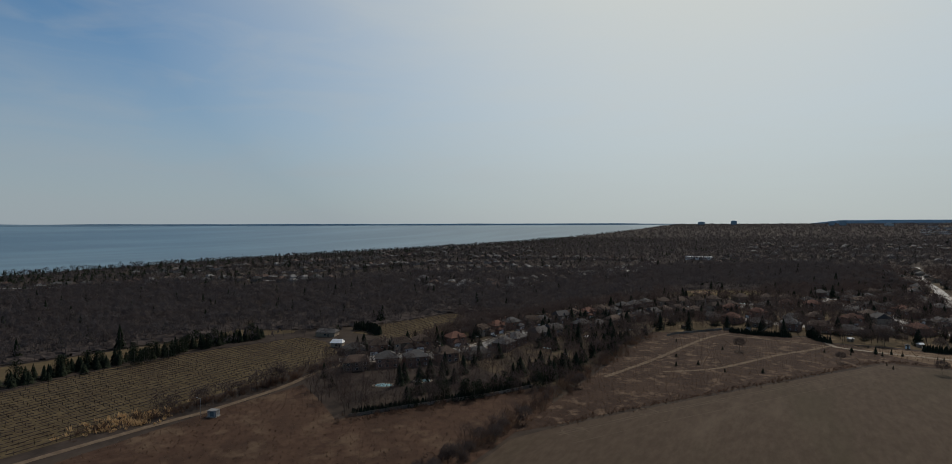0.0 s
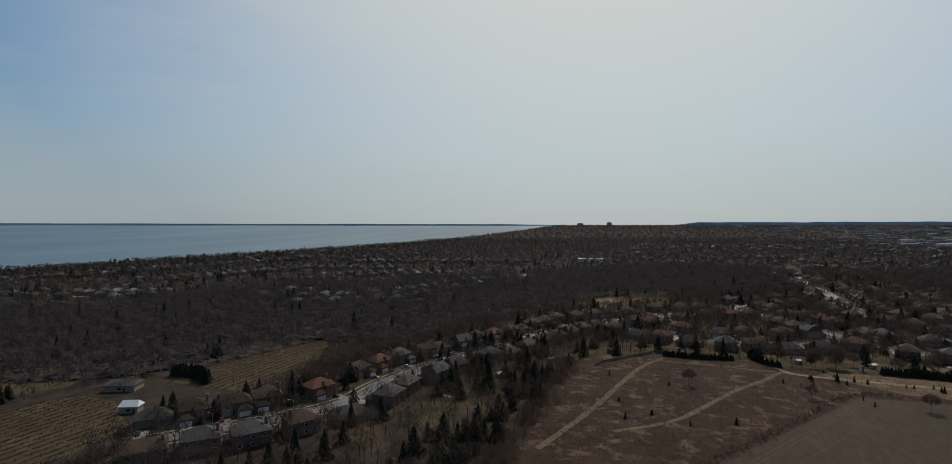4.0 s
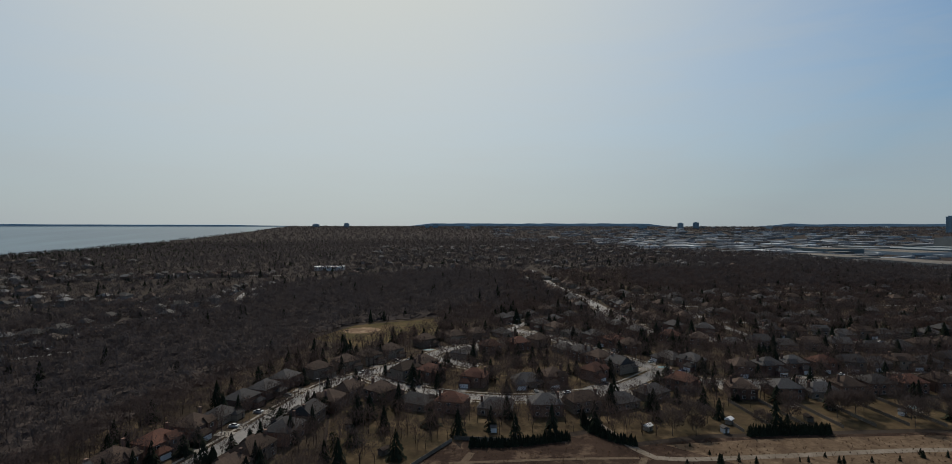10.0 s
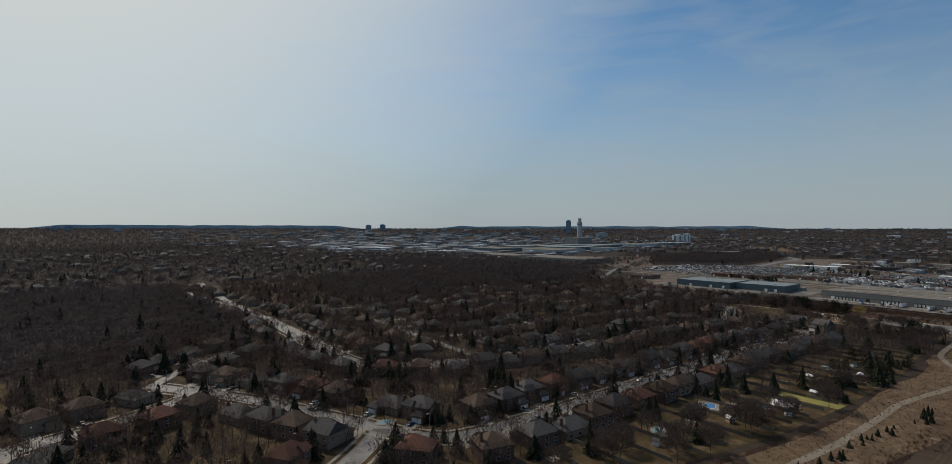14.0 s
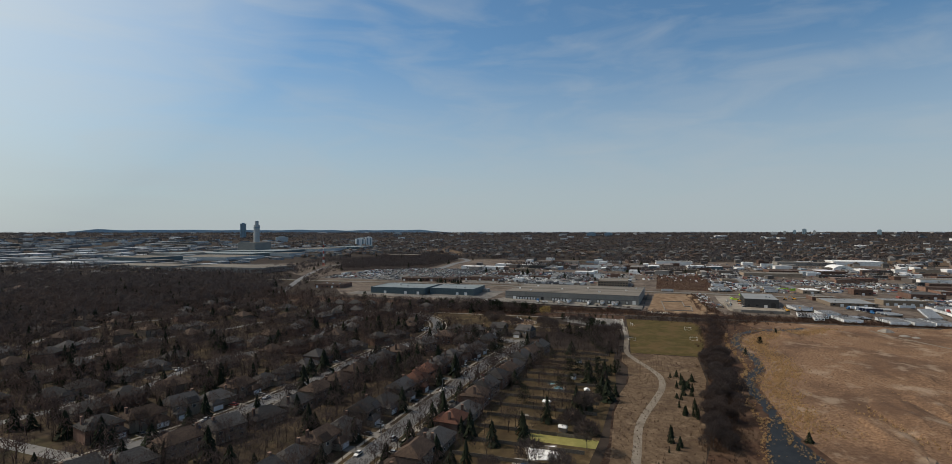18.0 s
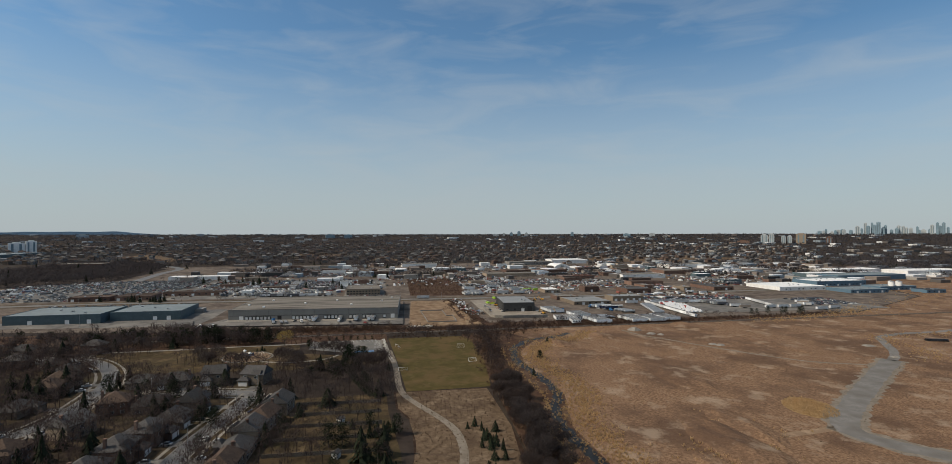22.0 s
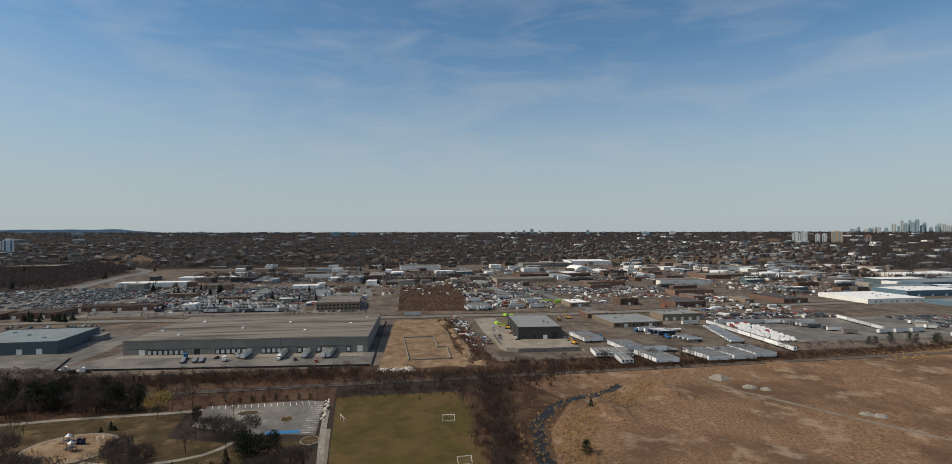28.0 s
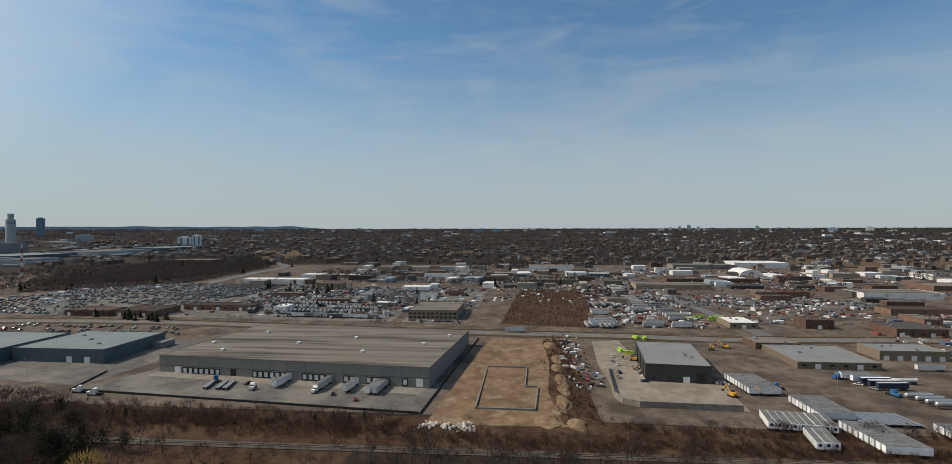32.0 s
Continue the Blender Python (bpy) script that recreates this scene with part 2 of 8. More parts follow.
M["yard"] = paint("packed_earth_yard", (0.1024, 0.0799, 0.0643), (0.1608, 0.1296, 0.1043), 6, c3=(0.0585, 0.0458, 0.038), size3=22, amount3=0.8, c4=(0.2241, 0.188, 0.153), size4=30, amount4=0.5, spec=0.06)
M["dirt"] = paint("graded_dirt", (0.174, 0.1148, 0.0696), (0.2436, 0.167, 0.1061), 4, c3=(0.1175, 0.074, 0.0452), size3=14, amount3=0.7, bump=0.25, c4=(0.3132, 0.2436, 0.1653), size4=8, amount4=0.5, spec=0.06)
M["stone"] = paint("stone_block", (0.3654, 0.3393, 0.2958), (0.58, 0.54, 0.47), 1.2, bump=0.1, per="object")
M["bark"] = paint("bare_twigs", (0.0535, 0.0431, 0.0406), (0.0856, 0.0701, 0.0658), 14, c3=(0.0771, 0.0549, 0.0467), size3=55, amount3=0.5, spec=0.04, thin=0.45)
M["trunk"] = paint("grey_bark", (0.0696, 0.0574, 0.0487), (0.1218, 0.1044, 0.087), 0.5, bump=0.05)
M["shrub"] = paint("bare_brush", (0.0679, 0.0452, 0.0348), (0.1087, 0.0748, 0.0566), 10, c3=(0.1001, 0.0574, 0.0391), size3=30, spec=0.04, thin=0.45)
M["reed"] = paint("dry_reeds", (0.4495, 0.2985, 0.1476), (0.5619, 0.3857, 0.201), 1.5, c3=(0.3746, 0.2488, 0.13), size3=9, spec=0.06, thin=0.45)
M["needle"] = paint("conifer_needles", (0.0118, 0.0161, 0.0105), (0.0236, 0.0291, 0.0167), 1.5, c3=(0.0223, 0.026, 0.0161), size3=20, spec=0.06)
M["hedge"] = paint("cedar_hedge", (0.0087, 0.0109, 0.0074), (0.0186, 0.0211, 0.0124), 0.8, bump=0.3, spec=0.06)
M["willow"] = paint("yellow_willow_twigs", (0.2349, 0.1653, 0.0522), (0.3132, 0.2262, 0.0783), 3, per="island", thin=0.45)
M["roof_grey"] = paint("grey_shingle", (0.0493, 0.047, 0.0458), (0.0882, 0.0834, 0.0799), 0.7, c3=(0.0645, 0.0587, 0.0552), size3=4, per="object", bump=0.02, spec=0.12)
M["roof_brown"] = paint("brown_shingle", (0.0542, 0.037, 0.0277), (0.0888, 0.062, 0.0469), 0.7, c3=(0.0469, 0.034, 0.0268), size3=4, per="object", bump=0.02, spec=0.12)
M["roof_red"] = paint("red_brown_shingle", (0.087, 0.0409, 0.0287), (0.1261, 0.0609, 0.0418), 0.7, c3=(0.0783, 0.0409, 0.0313), size3=4, per="object", bump=0.02, spec=0.12)
M["brick"] = paint("house_brick", (0.1175, 0.0661, 0.0487), (0.1653, 0.0974, 0.0722), 0.6, c3=(0.2001, 0.1392, 0.1044), size3=5, per="object")
M["tan"] = paint("tan_brick", (0.1914, 0.1479, 0.1061), (0.261, 0.2088, 0.1566), 0.6, c3=(0.2349, 0.187, 0.1392), size3=5, per="object")
M["white"] = paint("white_paint", (0.70, 0.69, 0.66), (0.80, 0.79, 0.77), 1.5, rough=0.6, c3=(0.6, 0.58, 0.55), size3=6)
M["glass"] = paint("dark_window_glass", (0.02, 0.024, 0.028), (0.035, 0.04, 0.045), 1, rough=0.08, spec=0.6)
M["dark"] = paint("dark_void", (0.02, 0.02, 0.02), (0.035, 0.034, 0.033), 1, rough=0.8)
M["rubber"] = paint("tyre_rubber", (0.02, 0.02, 0.02), (0.035, 0.035, 0.035), 0.5, rough=0.8)
M["steel"] = paint("galvanised_steel", (0.2784, 0.2871, 0.2958), (0.3654, 0.3741, 0.3828), 1, rough=0.45, metal=0.6)
M["cladgrey"] = paint("grey_wall_panel", (0.2044, 0.1958, 0.1783), (0.2436, 0.2332, 0.2132), 5, rough=0.7, c3=(0.187, 0.1783, 0.1653), size3=20)
M["flatroof"] = paint("gravel_flat_roof", (0.165, 0.148, 0.125), (0.205, 0.184, 0.157), 3, c3=(0.05, 0.044, 0.038), size3=9, amount3=0.85, stretch=(1, 0.07, 1), spec=0.1)
M["blueclad"] = paint("slate_blue_panel", (0.0653, 0.0957, 0.1087), (0.087, 0.1218, 0.1348), 3, rough=0.6, c3=(0.074, 0.1044, 0.1131), size3=15)
M["blueroof"] = paint("blue_grey_roof", (0.1479, 0.1783, 0.187), (0.1914, 0.2175, 0.2218), 4, rough=0.7, c3=(0.1305, 0.1522, 0.1566), size3=18)
M["darkclad"] = paint("charcoal_panel", (0.0391, 0.0391, 0.0391), (0.0566, 0.0557, 0.0539), 2, rough=0.6, c3=(0.0435, 0.0435, 0.0435), size3=9)
M["trailer"] = paint("trailer_white", (0.62, 0.63, 0.64), (0.74, 0.74, 0.73), 2, rough=0.45, c3=(0.52, 0.52, 0.51), size3=6, per="object", spec=0.5)
M["trailerroof"] = paint("trailer_grey_roof", (0.1305, 0.1288, 0.1235), (0.1914, 0.1879, 0.1801), 2, rough=0.6, c3=(0.0957, 0.0922, 0.087), size3=5)
M["cars"] = choices("car_paint", [(0.45, 0.45, 0.45), (0.16, 0.16, 0.16), (0.03, 0.03, 0.033), (0.62, 0.62, 0.61), (0.07, 0.07, 0.075), (0.2, 0.03, 0.025), (0.04, 0.05, 0.08), (0.24, 0.23, 0.21), (0.015, 0.015, 0.016), (0.1, 0.095, 0.09)], 0.35)
M["units"] = choices("yard_goods", [(0.68, 0.68, 0.66), (0.3, 0.29, 0.27), (0.06, 0.052, 0.045), (0.17, 0.11, 0.075), (0.74, 0.74, 0.72), (0.09, 0.13, 0.2), (0.04, 0.04, 0.04), (0.24, 0.07, 0.05), (0.7, 0.7, 0.7)], 0.6)
M["roofs"] = choices("far_roofs", [(0.05, 0.048, 0.046), (0.065, 0.05, 0.04), (0.08, 0.077, 0.073), (0.08, 0.053, 0.042), (0.15, 0.145, 0.14)], 0.8, 0.1)
M["walls"] = choices("far_walls", [(0.13, 0.094, 0.07), (0.105, 0.07, 0.055), (0.15, 0.132, 0.115), (0.25, 0.236, 0.222)], 0.8, 0.3)
M["blocks"] = choices("far_blocks", [(0.3, 0.27, 0.235), (0.66, 0.66, 0.65), (0.2, 0.165, 0.14), (0.72, 0.72, 0.72), (0.26, 0.3, 0.33), (0.17, 0.12, 0.095), (0.1, 0.088, 0.08)], 0.7, 0.3)
M["farhalls"] = choices("far_works", [(0.2, 0.21, 0.22), (0.3, 0.32, 0.33), (0.14, 0.15, 0.16), (0.42, 0.44, 0.45), (0.17, 0.19, 0.21), (0.12, 0.11, 0.1)], 0.7, 0.3)
# pale blue base colour stands in for the haze before the hills
M["ridge"] = paint("haze_blue_hills", (0.26, 0.35, 0.41), (0.32, 0.41, 0.47), 120)
# twigs paled and blued: haze over the far trees is put into the colour
M["farbark"] = paint("hazed_far_twigs", (0.063, 0.0589, 0.0617), (0.1008, 0.092, 0.095), 30, c3=(0.0855, 0.0708, 0.0684), size3=160, amount3=0.6, spec=0.03, thin=0.45)
M["lake"] = paint("lake_water", (0.02, 0.055, 0.082), (0.032, 0.075, 0.105), 30, rough=0.28, c3=(0.075, 0.135, 0.165), size3=260, amount3=0.9, stretch=(1, 0.16, 1), bump=0.9, spec=0.26)
M["creek"] = paint("creek_water", (0.014, 0.015, 0.016), (0.026, 0.026, 0.026), 4, rough=0.35, spec=0.04)
M["rail"] = paint("rail_steel", (0.0835, 0.0679, 0.0574), (0.1253, 0.1044, 0.0887), 1, rough=0.5, metal=0.7)
M["ballast"] = paint("rail_ballast", (0.0766, 0.0646, 0.0551), (0.1148, 0.0981, 0.0837), 1, c3=(0.067, 0.0526, 0.0431), size3=8, bump=0.08)
M["wood"] = paint("weathered_wood", (0.1305, 0.1044, 0.0783), (0.2088, 0.1696, 0.1305), 0.6, per="object")
M["blue"] = paint("blue_plastic", (0.0261, 0.1131, 0.261), (0.0435, 0.1566, 0.3306), 1, rough=0.5)
M["lime"] = paint("lime_green_paint", (0.33, 0.55, 0.05), (0.42, 0.65, 0.08), 1, rough=0.5)
M["orange"] = paint("machine_yellow", (0.55, 0.27, 0.03), (0.65, 0.34, 0.05), 1, rough=0.5)
M["red"] = paint("red_paint", (0.2871, 0.0305, 0.0261), (0.3654, 0.0522, 0.0435), 1, rough=0.4)
M["black"] = paint("black_paint", (0.013, 0.013, 0.0148), (0.0261, 0.0261, 0.0278), 1, rough=0.3)
M["navy"] = paint("navy_tarpaulin", (0.0174, 0.0244, 0.0522), (0.0305, 0.0391, 0.074), 1, rough=0.6)
M["silver"] = paint("silver_paint", (0.3306, 0.3393, 0.348), (0.47, 0.48, 0.48), 1, rough=0.3, metal=0.3)
M["bluecar"] = paint("blue_paint", (0.0261, 0.0522, 0.1479), (0.0348, 0.0696, 0.1914), 1, rough=0.3)
# greyer than the garden twigs: haze over the woods is painted in
M["woodbark"] = paint("hazed_wood_twigs", (0.0485, 0.0422, 0.0432), (0.0781, 0.0693, 0.0711), 12, c3=(0.0664, 0.0532, 0.0495), size3=60, amount3=0.5, spec=0.03, thin=0.45)
M["gardenbark"] = paint("garden_twigs", (0.0451, 0.0353, 0.0334), (0.082, 0.0638, 0.0598), 9, c3=(0.0738, 0.0504, 0.0431), size3=50, amount3=0.5, spec=0.03, thin=0.45)
M["underwood"] = paint("brushwood", (0.0462, 0.0378, 0.0351), (0.0714, 0.059, 0.054), 6, c3=(0.0588, 0.0466, 0.0405), size3=40, spec=0.04)
M["weed"] = paint("dead_weed", (0.087, 0.0574, 0.04), (0.1392, 0.094, 0.0644), 10, c3=(0.174, 0.1218, 0.0827), size3=30, spec=0.06, thin=0.45)
M["bluewall"] = paint("bright_blue_panel", (0.087, 0.1479, 0.2001), (0.1131, 0.1827, 0.2393), 3, rough=0.6, c3=(0.087, 0.1392, 0.1827), size3=15)
M["tangrass"] = paint("tan_grass", (0.0849, 0.0565, 0.0351), (0.147, 0.103, 0.0657), 2.5, c3=(0.0621, 0.0407, 0.0272), size3=18, amount3=0.6, bump=0.2, c4=(0.2093, 0.1538, 0.1018), size4=8, amount4=0.6, spec=0.06)
M["tyre"] = paint("pressed_soil", (0.0609, 0.0444, 0.0322), (0.0809, 0.0609, 0.0444), 3, spec=0.06)
M["vans"] = choices("trailer_paint", [(0.62, 0.62, 0.62), (0.42, 0.42, 0.41), (0.15, 0.15, 0.15), (0.7, 0.7, 0.69), (0.26, 0.21, 0.17), (0.52, 0.52, 0.52), (0.08, 0.085, 0.1)], 0.5)

# ---- builders ----
def ground_z(x, y):
    return -5.6 + 0.0071 * x + 0.008 * y


class Soup:
    """Collects the faces of one mesh."""

    def __init__(self):
        self.v, self.f, self.m = [], [], []

    def face(self, pts, mi=0):
        k = len(self.v)
        self.v += [tuple(p) for p in pts]
        self.f.append(tuple(range(k, k + len(pts))))
        self.m.append(mi)
        return self

    def box(self, x0, x1, y0, y1, z0, z1, mi=0, top=None):
        k = len(self.v)
        self.v += [(x0, y0, z0), (x1, y0, z0), (x1, y1, z0), (x0, y1, z0), (x0, y0, z1), (x1, y0, z1), (x1, y1, z1), (x0, y1, z1)]
        for i, q in enumerate(((3, 2, 1, 0), (0, 1, 5, 4), (1, 2, 6, 5), (2, 3, 7, 6), (3, 0, 4, 7), (4, 5, 6, 7))):
            self.f.append(tuple(k + j for j in q))
            self.m.append(top if top is not None and i == 5 else mi)
        return self

    def prism(self, pts, z0, z1, mi=0, top=None):
        k, n = len(self.v), len(pts)
        self.v += [(x, y, z0) for x, y in pts] + [(x, y, z1) for x, y in pts]
        for i in range(n):
            j = (i + 1) % n
            self.f.append((k + i, k + j, k + n + j, k + n + i))
            self.m.append(mi)
        self.f.append(tuple(range(k + n, k + 2 * n)))
        self.m.append(mi if top is None else top)
        self.f.append(tuple(range(k + n - 1, k - 1, -1)))
        self.m.append(mi)
        return self

    def tube(self, p, q, r0, r1, n=6, mi=0):
        p, q = Vector(p), Vector(q)
        d = (q - p).normalized()
        s = d.orthogonal().normalized()
        t = d.cross(s)
        k = len(self.v)
        for c, r in ((p, r0), (q, r1)):
            self.v += [tuple(c + r * (math.cos(6.2832 * i / n) * s + math.sin(6.2832 * i / n) * t)) for i in range(n)]
        for i in range(n):
            j = (i + 1) % n
            self.f.append((k + i, k + j, k + n + j, k + n + i))
            self.m.append(mi)
        self.f.append(tuple(range(k + n, k + 2 * n)))
        self.m.append(mi)
        self.f.append(tuple(range(k + n - 1, k - 1, -1)))
        self.m.append(mi)
        return self

    def hip(self, x0, x1, y0, y1, z, h, gable=0.0, mi=0):
        """A hipped roof with a fascia; gable 1 makes it end in upright gables."""
        w, d = x1 - x0, y1 - y0
        k = min(w, d) / 2 * (1 - gable)
        if w >= d:
            r0, r1 = (x0 + k, (y0 + y1) / 2, z + h), (x1 - k, (y0 + y1) / 2, z + h)
        else:
            r0, r1 = ((x0 + x1) / 2, y0 + k, z + h), ((x0 + x1) / 2, y1 - k, z + h)
        b = len(self.v)
        lo = z - 0.22
        self.v += [(x0, y0, z), (x1, y0, z), (x1, y1, z), (x0, y1, z), r0, r1, (x0, y0, lo), (x1, y0, lo), (x1, y1, lo), (x0, y1, lo)]
        if w >= d:
            fs = ((0, 1, 5, 4), (2, 3, 4, 5), (1, 2, 5), (3, 0, 4))
        else:
            fs = ((1, 2, 5, 4), (3, 0, 4, 5), (0, 1, 4), (2, 3, 5))
        for q in fs + ((6, 7, 1, 0), (7, 8, 2, 1), (8, 9, 3, 2), (9, 6, 0, 3), (9, 8, 7, 6)):
            self.f.append(tuple(b + j for j in q))
            self.m.append(mi)
        return self

    def mesh(self, name, *mats):
        me = bpy.data.meshes.new(name)
        me.from_pydata(self.v, [], self.f)
        for m in mats:
            me.materials.append(M[m])
        if len(mats) > 1:
            me.polygons.foreach_set("material_index", self.m)
        me.update()
        return me


def part(name, shape, mats, parent=None, label="", at=None):
    """One mesh object, under a thing or a part where one is given."""
    me = shape.mesh(name, *mats.split()) if isinstance(shape, Soup) else shape
    ob = new(name, me)
    if parent:
        ob.parent = parent
    if at is not None:
        ob.matrix_basis = at
    if label:
        ob["label"] = label
    return ob


def thing(name, label, category, group="", kind="", at=None):
    ob = new(name)
    ob.empty_display_size = 0.1
    if at is not None:
        ob.matrix_basis = at
    return tagged(ob, label, category, group, kind)


def on_ground(x, y, turn=0.0, lift=0.0):
    return pose(x, y, ground_z(x, y) + lift, 0, 0, turn)


def patch(name, pts, lift, m, label, category="ground", thick=0.0):
    """A flat piece of ground with its own surface, on the slope."""
    s = Soup()
    s.face([(x, y, ground_z(x, y) + lift) for x, y in pts])
    ob = part(name, s, m)
    return tagged(ob, label, category, kind="structure")


def curve_pts(pts, step=6.0):
    """A smooth line through the points."""
    p = [Vector((*q, 0)) for q in pts]
    p = [2 * p[0] - p[1]] + p + [2 * p[-1] - p[-2]]
    res = []
    for i in range(1, len(p) - 2):
        n = max(1, int((p[i + 1] - p[i]).length / step))
        for k in range(n):
            t = k / n
            a, b, c, d = p[i - 1], p[i], p[i + 1], p[i + 2]
            res.append(0.5 * (2 * b + (c - a) * t + (2 * a - 5 * b + 4 * c - d) * t * t + (3 * b - a - 3 * c + d) * t ** 3))
    res.append(p[-2])
    return [(q.x, q.y) for q in res]


def ribbon(name, pts, width, lift, m, label, category="road", shift=0.0, step=6.0, wobble=0.0, thick=0.0):
    """A strip along a line; shift moves it sideways, thick gives it an edge."""
    line = curve_pts(pts, step)
    s, rows = Soup(), []
    rnd = random.Random(len(name) + len(pts))
    for i, (x, y) in enumerate(line):
        x0, y0 = line[max(0, i - 1)]
        x1, y1 = line[min(len(line) - 1, i + 1)]
        d = math.hypot(x1 - x0, y1 - y0) or 1
        nx, ny = -(y1 - y0) / d, (x1 - x0) / d
        a, b = shift - width / 2 - rnd.random() * wobble, shift + width / 2 + rnd.random() * wobble
        rows.append(((x + nx * a, y + ny * a), (x + nx * b, y + ny * b)))
    for p, q in rows:
        s.v += [(*p, ground_z(*p) + lift), (*q, ground_z(*q) + lift)]
    for i in range(len(rows) - 1):
        s.f.append((2 * i, 2 * i + 2, 2 * i + 3, 2 * i + 1))
        s.m.append(0)
    if thick:
        k = len(s.v)
        for p, q in rows:
            s.v += [(*p, ground_z(*p) + lift - thick), (*q, ground_z(*q) + lift - thick)]
        for i in range(len(rows) - 1):
            s.f += [(2 * i, k + 2 * i, k + 2 * i + 2, 2 * i + 2), (2 * i + 1, 2 * i + 3, k + 2 * i + 3, k + 2 * i + 1)]
            s.m += [0, 0]
    return tagged(part(name, s, m), label, category, kind="structure")


def bulk_mesh(name, tris, mats, index=None):
    """A mesh of loose triangles or quads from one array (n, corners, 3)."""
    tris = np.asarray(tris, dtype=np.float32)
    n, c = tris.shape[:2]
    me = bpy.data.meshes.new(name)
    me.vertices.add(n * c)
    me.vertices.foreach_set("co", tris.reshape(-1))
    me.loops.add(n * c)
    me.loops.foreach_set("vertex_index", np.arange(n * c, dtype=np.int32))
    me.polygons.add(n)
    me.polygons.foreach_set("loop_start", np.arange(0, n * c, c, dtype=np.int32))
    for m in mats.split():
        me.materials.append(M[m])
    if index is not None:
        me.polygons.foreach_set("material_index", np.asarray(index, dtype=np.int32))
    me.update(calc_edges=True)
    return me


def spread_over(templates, spots, rng, squash=0.25):
    """Copies of triangle templates at spots (x, y, z, size), turned at random."""
    outs, kinds = [], rng.integers(0, len(templates), len(spots))
    for k, t in enumerate(templates):
        s = spots[kinds == k]
        if not len(s):
            continue
        a = rng.uniform(0, 6.2832, len(s))
        c, d = np.cos(a)[:, None, None], np.sin(a)[:, None, None]
        size = s[:, 3][:, None, None]
        tall = size * rng.uniform(1 - squash, 1 + squash, len(s))[:, None, None]
        x, y, z = t[None, :, :, 0], t[None, :, :, 1], t[None, :, :, 2]
        outs.append(np.stack([(x * c - y * d) * size + s[:, 0][:, None, None], (x * d + y * c) * size + s[:, 1][:, None, None], z * tall + s[:, 2][:, None, None]], -1))
    return np.concatenate([o.reshape(-1, 3, 3) for o in outs])


def inside(poly, x, y):
    """Which of the points lie in the polygon."""
    res = np.zeros(len(x), bool)
    for i in range(len(poly)):
        (x0, y0), (x1, y1) = poly[i], poly[i - 1]
        if y0 == y1:
            continue
        hit = ((y0 > y) != (y1 > y)) & (x < (x1 - x0) * (y - y0) / (y1 - y0) + x0)
        res ^= hit
    return res


def away(line, x, y):
    """The distance of points from a broken line."""
    best = np.full(len(x), 1e9)
    for (x0, y0), (x1, y1) in zip(line[:-1], line[1:]):
        dx, dy = x1 - x0, y1 - y0
        t = np.clip(((x - x0) * dx + (y - y0) * dy) / (dx * dx + dy * dy + 1e-9), 0, 1)
        best = np.minimum(best, np.hypot(x - x0 - t * dx, y - y0 - t * dy))
    return best

# ---- ground, lake, fields ----
MID = (100.0, 350.0)
RIM = 4600.0


def shore_x(y):
    """The shore of the lake, bays and points."""
    return np.interp(y, [-5000, 400, 800, 1100, 1500, 1900, 2400, 2800, 3300, 4000, 5200], [-1390, -1360, -1400, -1390, -1320, -1270, -1240, -1200, -1130, -1040, -940])


def land_z(x, y, bed=True):
    r = np.hypot(x - MID[0], y - MID[1])
    s = np.clip((r - 2300) / (RIM - 2300), 0, 1)
    s = s * s * (3 - 2 * s) * 0.55 + 0.45 * s
    low = -5.6 + 0.0071 * np.clip(x, -2000, 2200) + 0.008 * np.clip(y, -800, 2400)
    lake = np.clip((shore_x(y) - x) / 25, 0, 1) if bed else 0
    low = low * (1 - lake) - 24 * lake
    return low + (90 - low) * s - 6 * s * lake


def disc(name, radii, m, height, keep=None, turns=288):
    s = Soup()
    ang = np.linspace(0, 2 * math.pi, turns, endpoint=False)
    X = MID[0] + np.outer(radii, np.cos(ang))
    Y = MID[1] + np.outer(radii, np.sin(ang))
    Z = height(X, Y)
    s.v = list(zip(X.ravel().tolist(), Y.ravel().tolist(), Z.ravel().tolist()))
    for i in range(len(radii) - 1):
        for j in range(turns):
            k = (j + 1) % turns
            if keep is None or keep(X[i, j], Y[i, j]):
                s.f.append((i * turns + j, (i + 1) * turns + j, (i + 1) * turns + k, i * turns + k))
                s.m.append(0)
    if keep is None:
        s.f.append(tuple(range(turns)))
        s.m.append(0)
    return part(name, s, m)


radii = np.concatenate([np.linspace(60, 1000, 10), np.arange(1030, 2300, 26), np.linspace(2300, RIM, 40)])
tagged(disc("ground", radii, "land", land_z), "brown leafless spring land sloping gently to the lake", "ground", kind="structure")


def lake_z(x, y):
    r = np.hypot(x - MID[0], y - MID[1])
    s = np.clip((r - 2300) / (RIM - 2300), 0, 1)
    s = s * s * (3 - 2 * s) * 0.55 + 0.45 * s
    return -18.0 + (86.0 + 18.0) * s


tagged(disc("water", radii[14:], "lake", lake_z, lambda x, y: x < -880), "wide blue-grey lake under haze", "lake", kind="structure")


